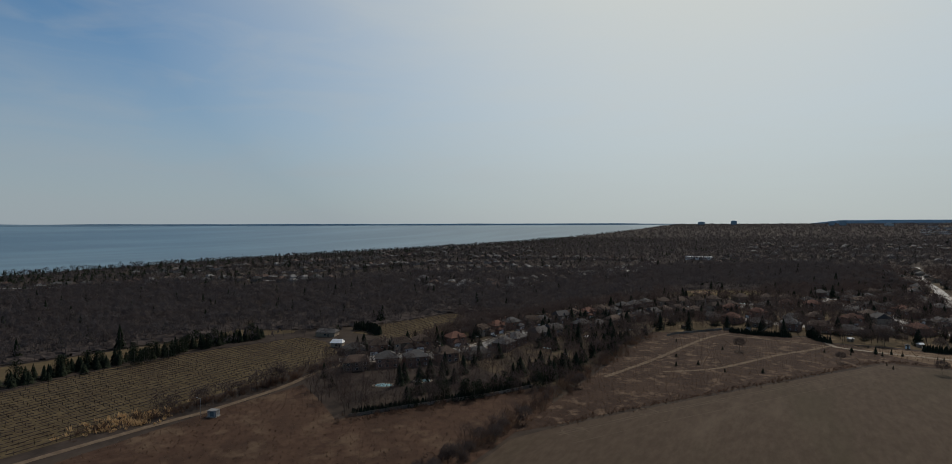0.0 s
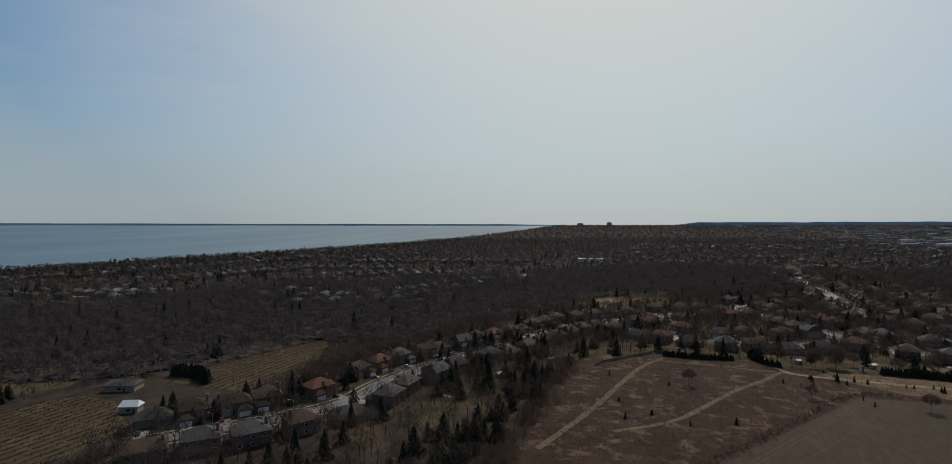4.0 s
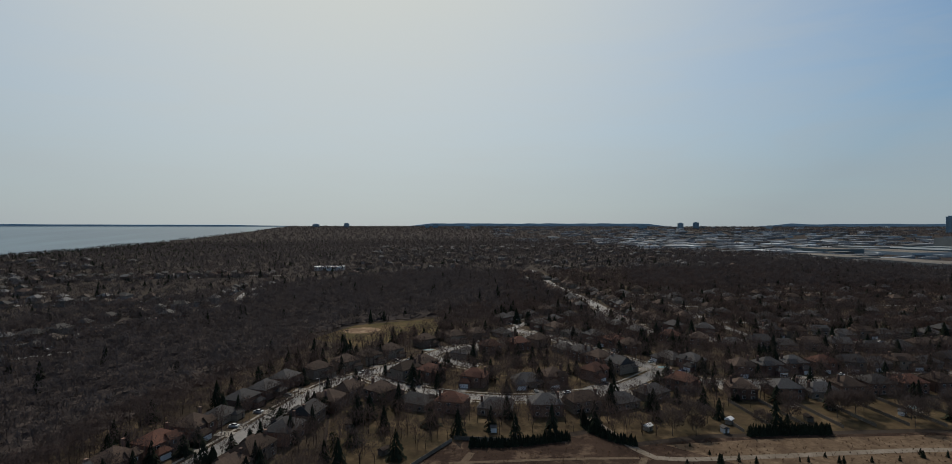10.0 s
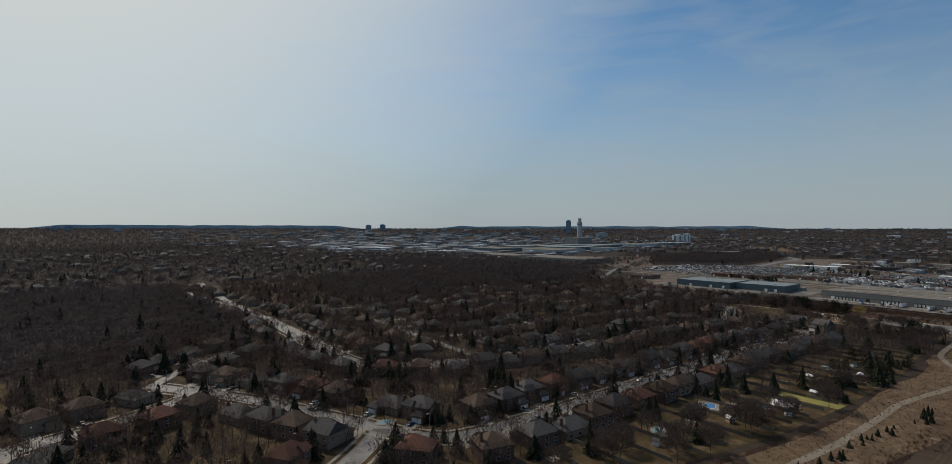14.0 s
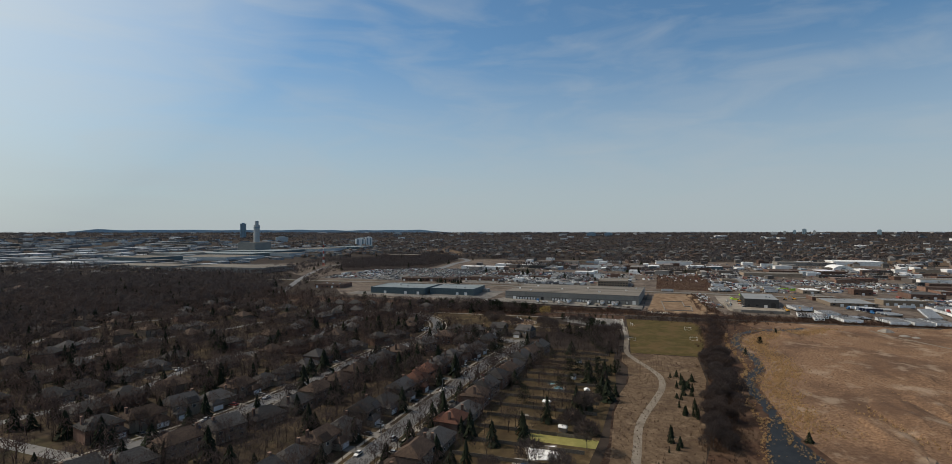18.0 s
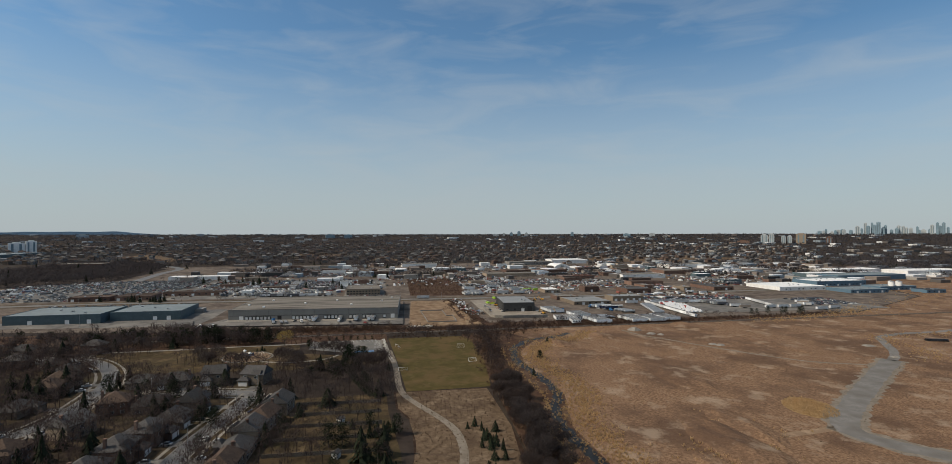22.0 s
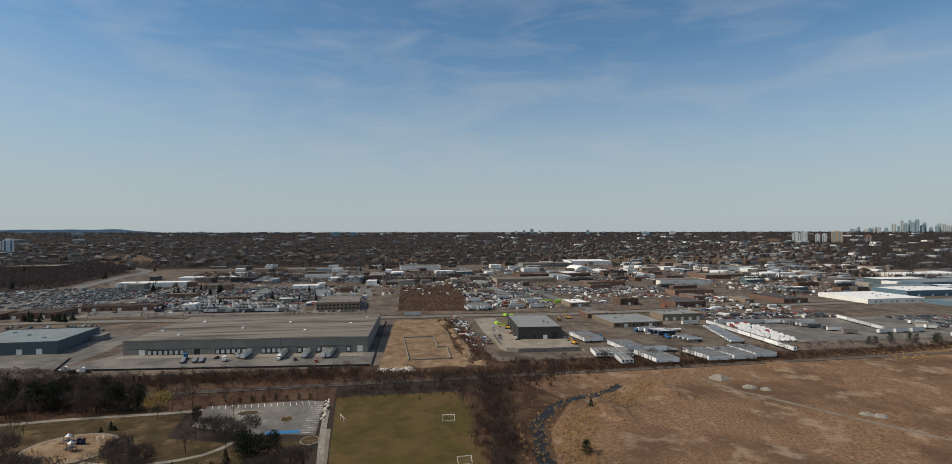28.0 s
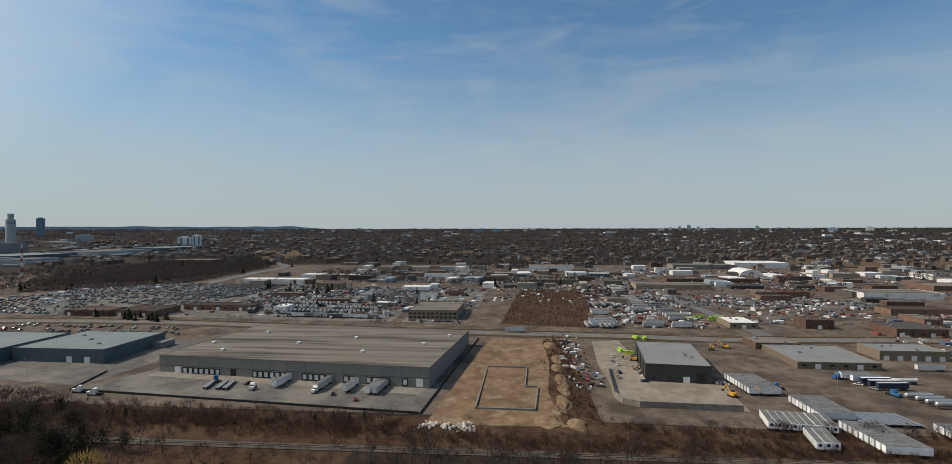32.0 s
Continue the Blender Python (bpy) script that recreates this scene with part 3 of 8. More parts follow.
def far_ridge(a0, a1, high, name, label, m="ridge"):
    """A low line of hills on the horizon between two bearings (degrees from +x)."""
    s, n = Soup(), 70
    for i in range(n + 1):
        a = radians(a0 + (a1 - a0) * i / n)
        edge = min(1, min(i, n - i) / 6)
        h = high * edge * (0.8 + 0.35 * noise.noise((i * 0.21, a0, 0)))
        for r, z in ((RIM - 30, 70), (RIM - 18, 91 + h), (RIM + 60, 91 + h)):
            s.v.append((MID[0] + r * math.cos(a), MID[1] + r * math.sin(a), z))
    for i in range(n):
        for j in range(2):
            s.f.append((3 * i + j, 3 * i + 3 + j, 3 * i + 4 + j, 3 * i + 1 + j))
            s.m.append(0)
    return tagged(part(name, s, m), label, "hills", kind="structure")


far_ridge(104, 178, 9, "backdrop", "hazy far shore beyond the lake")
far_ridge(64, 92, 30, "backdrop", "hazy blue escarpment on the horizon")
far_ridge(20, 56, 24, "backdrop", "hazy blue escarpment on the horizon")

FIELDS = {
    "dry": [(-246, 20), (-250, 150), (-247, 200), (-215, 185), (-189, 171), (-172, 196), (-144, 236), (-132, 258), (-122, 270), (-111, 240), (-110, 190), (-110, 20)],
    "plough": [(-106, -300), (-108, 194), (-99, 212), (-76, 250), (-58, 277), (-33, 315), (-2, 361), (35, 413), (75, 417), (250, 405), (255, -300)],
    "scrub": [(-111, 200), (-113, 427), (-116, 440), (-88, 455), (-70, 478), (-55, 477), (-40, 470), (-7, 478), (4, 462), (41, 466), (94, 462), (134, 459), (200, 445), (262, 438), (300, 438),
              (350, 432), (385, 430), (405, 436), (432, 436), (432, 384), (372, 386), (300, 392), (262, 400), (248, 405), (75, 419), (33, 415), (-4, 363), (-35, 317), (-60, 279), (-78, 252), (-101, 214)],
    "marsh": [(252, -600), (252, 350), (300, 360), (366, 359), (412, 345), (486, 346), (519, 338), (555, 315), (590, 330), (607, 300), (612, 100), (640, -100), (660, -600)],
}
LABELS = {"dry": "dry russet meadow of dead grass", "plough": "bare harrowed field, dull brown", "scrub": "scrubby brown field of dead weeds", "marsh": "wide golden-brown grassland of dead reeds and weeds"}
for k, poly in FIELDS.items():
    patch("field_" + k, poly, 0.06, k, LABELS[k], "field")
VINES = [[(-392, 40), (-382, 110), (-385, 156), (-378, 213), (-353, 284), (-325, 284), (-286, 262), (-276, 225), (-273, 153), (-270, 105), (-272, 40)], [(-330, 318), (-256, 318), (-262, 370), (-292, 432), (-312, 436), (-336, 345)]]
STRIPS = [[(-455, 110), (-405, 110), (-400, 255), (-374, 293), (-380, 300), (-432, 276), (-420, 250)]]
for poly in VINES + STRIPS:
    patch("field_vineyard", poly, 0.06, "vinegrass", "winter grass between rows of bare vines", "field")
REEDBED = [(369 + 15 * math.cos(i * 0.3491) * (1 + 0.08 * math.sin(i * 2.3)) + 5 * math.sin(i * 0.3491), 230 - 7 * math.cos(i * 0.3491) + 11 * math.sin(i * 0.3491)) for i in range(18)]
patch("ground_reed_bed", REEDBED, 0.09, "reed", "pale golden bed of flattened dead reeds", "ground")
PITCH = [(434, 381), (432, 429), (498, 430), (580, 433), (580, 373), (566, 367), (489, 372)]
patch("lawn_pitch", PITCH, 0.07, "pitch", "worn olive and yellow soccer pitch turf", "lawn")
PARK = [(-160, 690), (-132, 742), (-60, 764), (-58, 708), (-118, 655)]
patch("lawn_park", PARK, 0.07, "pitch", "green park lawn among bare trees", "lawn")
patch("ball_diamond", [(-124 + 16 * math.cos(i * 0.52), 718 + 13 * math.sin(i * 0.52)) for i in range(12)], 0.1, "dirt", "pale sandy infield of a ball diamond", "ground")
GREEN = [(500, 440), (524, 440), (526, 470), (536, 498), (566, 500), (562, 640), (498, 600), (490, 500)]
patch("lawn_playground", GREEN, 0.06, "lawn", "pale winter lawn of a small park", "lawn")
BACKYARDS = [(-115, 442), (-75, 458), (-60, 482), (-38, 475), (-8, 482), (6, 466), (41, 470), (94, 466), (134, 463), (200, 449), (262, 442), (350, 437), (400, 440), (430, 440), (430, 520), (100, 545), (60, 640), (0, 690), (-70, 640), (-130, 590)]
patch("lawn_backyards", BACKYARDS, 0.05, "lawn", "patchy winter lawns behind the houses", "lawn")
patch("lawn_suburb", [(-255, 300), (-120, 262), (-117, 440), (-130, 590), (-70, 640), (0, 690), (60, 640), (100, 545), (430, 520), (470, 500), (498, 600), (560, 660), (560, 1150), (100, 1200), (-60, 900), (-160, 660), (-205, 560), (-240, 440)], 0.04, "garden", "leaf-strewn garden ground under bare trees", "ground")
patch("verge_rail", [(566, 500), (566, 434), (604, 434), (606, 330), (612, 100), (634, -80), (1000, -420), (1000, -200), (640, 180), (640, 340), (635, 620), (640, 860), (560, 900), (560, 640)], 0.045, "verge", "russet brushy verge along the railway", "ground")

patch("ground_east_grass", [(640, -95), (760, -335), (1500, -705), (2300, -900), (2200, -1700), (800, -1500), (662, -600)], 0.05, "marsh", "tan dead grassland beyond the works", "ground")
patch("ground_path_grass", [(170, 418), (200, 412), (237, 404), (268, 399), (296, 396), (334, 392), (372, 386), (431, 384), (431, 432), (408, 429), (386, 431), (358, 430), (330, 435), (296, 434), (262, 437), (230, 437), (200, 441), (170, 446)], 0.085, "tangrass", "tan dead grass beside the footpath", "ground")
patch("ground_path_strip", [(40, 440), (60, 426), (120, 422), (200, 413), (262, 406), (300, 400), (300, 436), (262, 435), (200, 442), (134, 456), (60, 462), (20, 462)], 0.08, "tangrass", "tan dead grass along the footpath", "ground")
patch("ground_path_verge", [(262, 437), (300, 437), (350, 431), (385, 429), (405, 435), (431, 435), (431, 429), (412, 424), (392, 416), (372, 410), (350, 410), (329, 414), (288, 423), (262, 427)], 0.09, "tangrass", "tan grass verge between footpath and gardens", "ground")
patch("ground_creek_bank", [(240, 404), (300, 391), (372, 385), (434, 379), (586, 371), (606, 330), (600, 270), (566, 270), (548, 300), (515, 328), (434, 336), (405, 338), (366, 350), (300, 350), (240, 345)], 0.048, "verge", "russet brushy bank of the creek", "ground")
# ---- industrial ground ----
patch("pavement_industry", [(636, 620), (642, 416), (640, 180), (640, -90), (760, -330), (1500, -700), (1640, -100), (1480, 1000), (1100, 1300), (800, 900), (664, 800)], 0.05, "yard", "packed earth and worn paving of the industrial estate", "pavement")
patch("pavement_dock_yard", [(642, 417), (690, 412), (702, 586), (656, 603)], 0.12, "lot", "grey truck yard with pale patches before the loading docks", "pavement")
patch("pavement_apron", [(669, 423), (684, 420), (698, 582), (685, 584)], 0.17, "concrete", "pale concrete apron at the dock doors", "pavement")
patch("pavement_blue_yard", [(664, 604), (706, 600), (770, 600), (772, 632), (712, 632), (706, 800), (676, 800)], 0.12, "lot", "pale paved yard beside the blue warehouse", "pavement")
patch("ground_building_site", [(630, 412), (808, 396), (812, 345), (740, 343), (634, 348)], 0.10, "dirt", "bare graded orange-brown dirt of a building site", "ground")
patch("ground_brush_lot", [(866, 392), (1120, 378), (1126, 284), (860, 318)], 0.10, "verge", "overgrown empty lot of brown brush", "ground")
patch("pavement_concrete_yard", [(676, 322), (666, 319), (663, 312), (662, 264), (705, 262), (706, 300), (772, 298), (812, 300), (808, 320), (740, 324)], 0.13, "sand", "dusty pale sand and concrete yard", "pavement")
LOTS = [(866, 425, 940, 480), (866, 490, 960, 700), (965, 420, 1120, 700), (870, 705, 1130, 800), (1000, -60, 1080, 260), (665, -170, 765, 95), (1000, 700, 1130, 960), (860, 800, 1000, 960)]
for x0, y0, x1, y1 in LOTS:
    patch("pavement_lot", [(x0, y0), (x1, y0), (x1, y1), (x0, y1)], 0.11, "lot", "grey asphalt parking lot", "pavement")

# ---- streets, paths, railway, creek ----
STREETS = [
    [(-268, 246), (-248, 268), (-226, 294), (-211, 322), (-210, 354), (-203, 388), (-188, 427), (-164, 479), (-146, 528), (-138, 549), (-127, 569), (-104, 590), (-75, 617), (-55, 640), (-18, 652), (18, 670)],
    [(4, 700), (34, 650), (60, 590), (78, 548), (100, 535), (162, 531), (230, 529), (297, 526), (370, 521), (417, 513), (443, 508)],
    [(443, 508), (449, 535), (447, 562), (443, 590)],
    [(118, 819), (114, 722), (118, 668), (150, 640), (185, 630), (240, 613), (296, 607), (353, 606), (384, 603), (410, 592), (443, 590), (484, 596), (522, 616), (542, 642), (544, 690), (530, 760)],
    [(70, 566), (48, 548), (22, 533), (-19, 527), (-52, 534), (-84, 552), (-112, 582)],
    [(-72, 620), (-56, 604), (-42, 590)],
    [(0, 700), (40, 745), (115, 770)],
    [(185, 630), (190, 700), (200, 800), (190, 900)],
    [(200, 706), (260, 690), (320, 698), (400, 676), (470, 690), (540, 680)],
    [(200, 800), (270, 776), (350, 792), (440, 764), (530, 760)],
    [(118, 819), (125, 900), (118, 1020), (105, 1180)],
    [(195, 892), (300, 866), (390, 884), (470, 850), (560, 856)],
]
for line in STREETS:
    far_one = line in STREETS[6:]
    ribbon("road_street", line, 6.6 if far_one else 8.6, 0.10, "asphalt", "worn grey residential street")
    for side in () if far_one else (-1, 1):
        ribbon("kerb", line, 0.35, 0.22, "concrete", "pale concrete kerb", "kerb", side * 4.45, thick=0.15)
        ribbon("pavement_walk", line, 1.5, 0.14, "concrete", "pale concrete sidewalk along the street", "pavement", side * 7.4)
for cx, cy in ((21, 672), (22, 531)):
    patch("road_circle", [(cx + 13 * math.cos(i * 0.2618), cy + 13 * math.sin(i * 0.2618)) for i in range(24)], 0.11, "asphalt", "round end of a residential street", "road")
ribbon("road_cross", [(800, 1100), (820, 900), (838, 740), (839, 640), (832, 520), (829, 402), (829, 300), (826, 205), (848, 0), (876, -300)], 14, 0.16, "haul", "wide pale grey industrial road")
for side in (-1, 1):
    ribbon("verge_road", [(800, 1100), (820, 900), (838, 740), (839, 640), (832, 520), (829, 402), (829, 300), (826, 205), (848, 0), (876, -300)], 5, 0.14, "lawn", "strip of winter grass beside the road", "ground", side * 10.5)
ribbon("road_far", [(832, 180), (1000, 190), (1200, 200), (1330, 215), (1520, 230)], 12, 0.14, "asphalt", "grey side road between yards")
ribbon("road_yard", [(850, 250), (812, 226), (770, 190), (700, 215), (655, 190)], 11, 0.15, "yard", "worn earth lane into the truck yard")
ribbon("road_hill", [(1130, 830), (1300, 850), (1449, 864), (1618, 989), (1856, 1148), (2300, 1330)], 16, 0.3, "asphalt", "pale road climbing between woods")
ribbon("road_far", [(640, 880), (900, 1010), (1118, 1090), (1500, 1150)], 9, 0.3, "asphalt", "pale raised road past the woods")
ribbon("road_far", [(150, 1250), (128, 1021), (125, 865), (119, 740)], 9, 0.12, "asphalt", "pale residential street among trees")
ribbon("path_gravel", [(-1, 497), (7, 458), (18, 449), (58, 446), (118, 443), (171, 435), (207, 430), (252, 427), (288, 425), (329, 416), (350, 412), (372, 412), (392, 418), (412, 426), (436, 432), (488, 432), (536, 434)], 3.6, 0.13, "gravel", "pale gravel footpath winding through the park strip", "path")
ribbon("path_gravel", [(-70, 458), (-23, 455), (4, 452)], 1.6, 0.12, "trail", "faint worn footpath", "path", wobble=0.4)
ribbon("track_earth", [(-105, 300), (-98, 325), (-90, 356), (-83, 392), (-72, 440), (-60, 466)], 2.4, 0.10, "trail", "bare earth track across the scrub", "path", wobble=0.6)
ribbon("track_earth", [(-78, 328), (-52, 352), (-24, 404), (-5, 433), (6, 452)], 2.2, 0.10, "trail", "bare earth track across the scrub", "path", wobble=0.6)
ribbon("track_farm", [(-262, 40), (-256, 120), (-252, 147), (-253, 190), (-260, 222), (-262, 262), (-285, 300)], 3.4, 0.12, "trail", "pale farm track beside the vineyard", "path", wobble=0.4)
ribbon("track_white", [(584, 224), (561, 219), (542, 209), (484, 176), (452, 150), (435, 113)], 2.0, 0.12, "gravel", "thin pale track across the brown grassland", "path", wobble=0.8)
ribbon("road_dirt", [(240, 168), (262, 190), (285, 206), (299, 216), (312, 227), (324, 235), (337, 238), (350, 229), (368, 205), (392, 170), (420, 128), (446, 88)], 10.5, 0.13, "haul", "broad grey gravel haul road", "road", wobble=1.2, step=3)
ribbon("verge_haul", [(240, 168), (262, 190), (285, 206), (299, 216), (312, 227), (324, 235), (337, 238), (350, 229), (368, 205), (392, 170), (420, 128), (446, 88)], 14, 0.10, "gravel", "thin gravel and dead grass beside the haul road", "ground", wobble=3.5, step=3)
ribbon("track_tan", [(344, 236), (341, 252), (339, 274), (336, 292), (331, 312)], 4, 0.10, "paletrack", "faint tan track across the grassland", "path", wobble=0.6)
ribbon("road_dirt", [(444, 91), (456, 74), (475, 54), (497, 36), (516, 17), (526, -20), (530, -73), (560, -200)], 5.2, 0.13, "haul", "narrower gravel road bending through dead grass", "road", wobble=1)
ribbon("path_park", [(560, 640), (563, 574), (566, 552), (568, 507), (570, 494)], 3.4, 0.13, "concrete", "pale paved park path", "path")
ribbon("path_park", [(527, 470), (516, 478), (510, 500), (516, 520)], 2.4, 0.13, "concrete", "curving paved path to the playground", "path")
ribbon("path_park", [(500, 433), (520, 434.5), (540, 435.5), (560, 436)], 2.6, 0.15, "concrete", "straight paved path beside the pitch", "path")
for off, wide in ((-5.5, 0.6), (-7.4, 0.6), (-17, 0.4)):
    ribbon("track_tyre", [(-99, 212), (-76, 250), (-58, 277), (-33, 315), (-2, 361), (35, 413), (75, 417), (160, 409), (250, 405)], wide, 0.085, "tyre", "faint tyre track round the edge of the bare field", "track", off, step=5, wobble=0.2)
for cx, cy, r in ((36, 404, 5.5), (30, 401, 8.5), (-88, 215, 6), (-68, 255, 5)):
    ribbon("track_tyre", [(cx + r * math.cos(i * 0.5236), cy + r * 0.8 * math.sin(i * 0.5236)) for i in range(11)], 0.8, 0.087, "tyre", "looping tyre track in the corner of the field", "track", step=1.5, wobble=0.2)
CREEK = [(230, 352), (270, 360), (300, 363), (326, 363), (366, 363), (393, 357.5), (412, 349), (442, 346.5), (486, 350), (519, 343), (533, 338), (555, 318), (564, 297), (577, 277)]
ribbon("water_creek", CREEK, 3.2, 0.10, "creek", "dark narrow creek between reedy banks", "creek", step=3, wobble=2.2)
POND = [(222, 384), (236, 379), (247, 377), (262, 378), (279, 375), (292, 371.5), (303, 369.5), (312, 365), (309, 361.5), (296, 362), (283, 364), (272, 361), (260, 358.5), (246, 352), (232, 350), (220, 353)]
patch("water_pond", POND, 0.115, "creek", "dark still pond where the creek widens", "pond")


def rail_x(y):
    return 600 + (500 - y) * 0.032


RAILPTS = [(rail_x(y), y) for y in (900, 700, 500, 300, 100, -100, -400)]
ribbon("rail_bed", RAILPTS, 5.5, 0.35, "ballast", "grey-brown ballast bed of a railway", "railway", thick=0.35)
for side in (-0.72, 0.72):
    ribbon("rail", RAILPTS, 0.16, 0.62, "rail", "rusty steel rail", "railway", side, step=30, thick=0.16)
s = Soup()
y = 720.0
while y > -260:
    x = rail_x(y)
    s.box(x - 1.3, x + 1.3, y - 0.12, y + 0.12, ground_z(x, y) + 0.3, ground_z(x, y) + 0.47)
    y -= 0.75
tagged(part("sleepers", s, "wood"), "weathered wooden railway sleepers", "sleepers", kind="stuff")

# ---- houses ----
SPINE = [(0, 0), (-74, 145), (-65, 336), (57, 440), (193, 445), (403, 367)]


def house(w, d, h, wall, roof, garage, gable, label, bay=True):
    """A detached house that faces -y: body, garage wing, roofs, openings."""
    top = thing("house", label, "house", "houses of the suburb")
    g = 6.4
    x0, x1, y0, y1 = -w / 2, w / 2, -d / 2, d / 2
    gx0, gx1 = (x1 - g, x1 - 0.02) if garage > 0 else (x0 + 0.02, x0 + g)
    body = Soup().box(x0, x1, y0, y1, -0.6, h)
    part("wall", body, wall, top)
    part("garage_wall", Soup().box(gx0, gx1, y0 - 3.6, y0 - 0.01, -0.6, 2.9), wall, top)
    rf = Soup().hip(x0 - 0.5, x1 + 0.5, y0 - 0.5, y1 + 0.5, h + 0.2, min(w, d) * 0.33, gable)
    part("roof", rf, roof, top)
    if bay:
        bx = x0 + w * 0.3 if garage > 0 else x1 - w * 0.3
        part("gable_roof", Soup().hip(bx - 2.8, bx + 2.8, y0 - 1.4, y0 + 4.0, h + 0.25, 2.3, 0.9), roof, top)
        part("bay_wall", Soup().box(bx - 2.3, bx + 2.3, y0 - 0.9, y0 - 0.01, -0.6, h + 0.05), wall, top)
    part("garage_roof", Soup().hip(gx0 - 0.4, gx1 + 0.4, y0 - 4.0, y0 + 0.6, 3.12, 1.9, 0.0), roof, top)
    part("garage_door", Soup().box(gx0 + 0.7, gx1 - 0.7, y0 - 3.68, y0 - 3.6, 0, 2.2), "white", top, "white panelled garage door")
    dx = gx0 - 1.4 if garage > 0 else gx1 + 1.4
    part("front_door", Soup().box(dx - 0.5, dx + 0.5, y0 - 0.07, y0, 0, 2.1), "dark", top)
    cx = x0 + 1.4 if garage > 0 else x1 - 1.4
    part("chimney", Soup().box(cx - 0.5, cx + 0.5, 0.6, 1.6, h - 0.5, h + min(w, d) * 0.33 + 0.7).box(cx - 0.6, cx + 0.6, 0.5, 1.7, h + min(w, d) * 0.33 + 0.7, h + min(w, d) * 0.33 + 0.85), "brick", top)

    def window(x, z, y, face):
        s = Soup().box(x - 0.85, x + 0.85, y - 0.05, y + 0.05, z - 0.75, z + 0.75, 0)
        s.box(x - 0.75, x + 0.75, y + face * 0.03, y + face * 0.07, z - 0.65, z + 0.65, 1)
        part("window", s, "white glass", top)

    floors = (1.5,) if h < 4 else (1.5, 4.4)
    for z in floors:
        for k in (-0.33, 0.0, 0.33):
            window(k * w, z, y1, 1)
        if z > 3:
            window(-0.2 * w * garage, z, y0 - (0.9 if bay else 0), -1)
            window(0.3 * w * garage, z, y0, -1)
    return top


HOUSES = [
    house(14.5, 11.5, 5.8, "brick", "roof_grey", 1, 0.0, "two-storey brick house with a grey hipped shingle roof"),
    house(13.0, 12.5, 5.8, "brick", "roof_brown", -1, 0.0, "two-storey brick house with a brown hipped shingle roof"),
    house(15.5, 10.5, 5.6, "tan", "roof_brown", 1, 0.35, "tan brick house with a brown shingle roof"),
    house(14.0, 11.0, 5.7, "brick", "roof_red", -1, 0.0, "brick house with a reddish shingle roof"),
    house(16.0, 11.5, 3.4, "tan", "roof_grey", -1, 0.15, "low tan bungalow with a grey shingle roof", False),
    house(13.5, 11.5, 5.8, "tan", "roof_grey", -1, 0.8, "gabled tan house with a dark grey roof"),
]


def plain_house(w, d, h, wall, roof, label):
    top = thing("house", label, "house", "houses of the suburb")
    part("wall", Soup().box(-w / 2, w / 2, -d / 2, d / 2, -0.6, h).box(w / 2 - 6, w / 2 - 0.02, -d / 2 - 3, -d / 2 - 0.01, -0.6, 2.8), wall, top)
    part("roof", Soup().hip(-w / 2 - 0.5, w / 2 + 0.5, -d / 2 - 0.5, d / 2 + 0.5, h + 0.2, min(w, d) * 0.32).hip(w / 2 - 6.4, w / 2 + 0.4, -d / 2 - 3.4, -d / 2 + 0.5, 3.0, 1.6), roof, top)
    for k in (-0.2,):
        part("window", Soup().box(k * w - 0.9, k * w + 0.9, d / 2 - 0.03, d / 2 + 0.06, 1.0, 2.3), "glass", top)
    return top


PLAIN = [plain_house(14, 11.5, 5.6, "brick", "roof_grey", "brick house with a grey roof among bare trees"), plain_house(13.5, 12, 5.6, "tan", "roof_brown", "tan house with a brown roof among bare trees"),
         plain_house(15, 11, 3.4, "tan", "roof_grey", "low house with a pale grey roof among bare trees")]

rng = np.random.default_rng(5)
HOMES = []   # x, y of every house
NO_HOME = [FIELDS["scrub"], FIELDS["plough"], FIELDS["dry"], PARK, GREEN, PITCH] + VINES
CLEAR = [curve_pts(l, 12) for l in STREETS]
CARSPOTS = []


def free_for_home(x, y, own):
    p, q = np.array([x]), np.array([y])
    if any(inside(f, p, q)[0] for f in NO_HOME):
        return False
    if any(math.hypot(x - a, y - b) < 15.5 for a, b in HOMES):
        return False
    return all(away(l, p, q)[0] > (14 if i != own else 16) for i, l in enumerate(CLEAR))


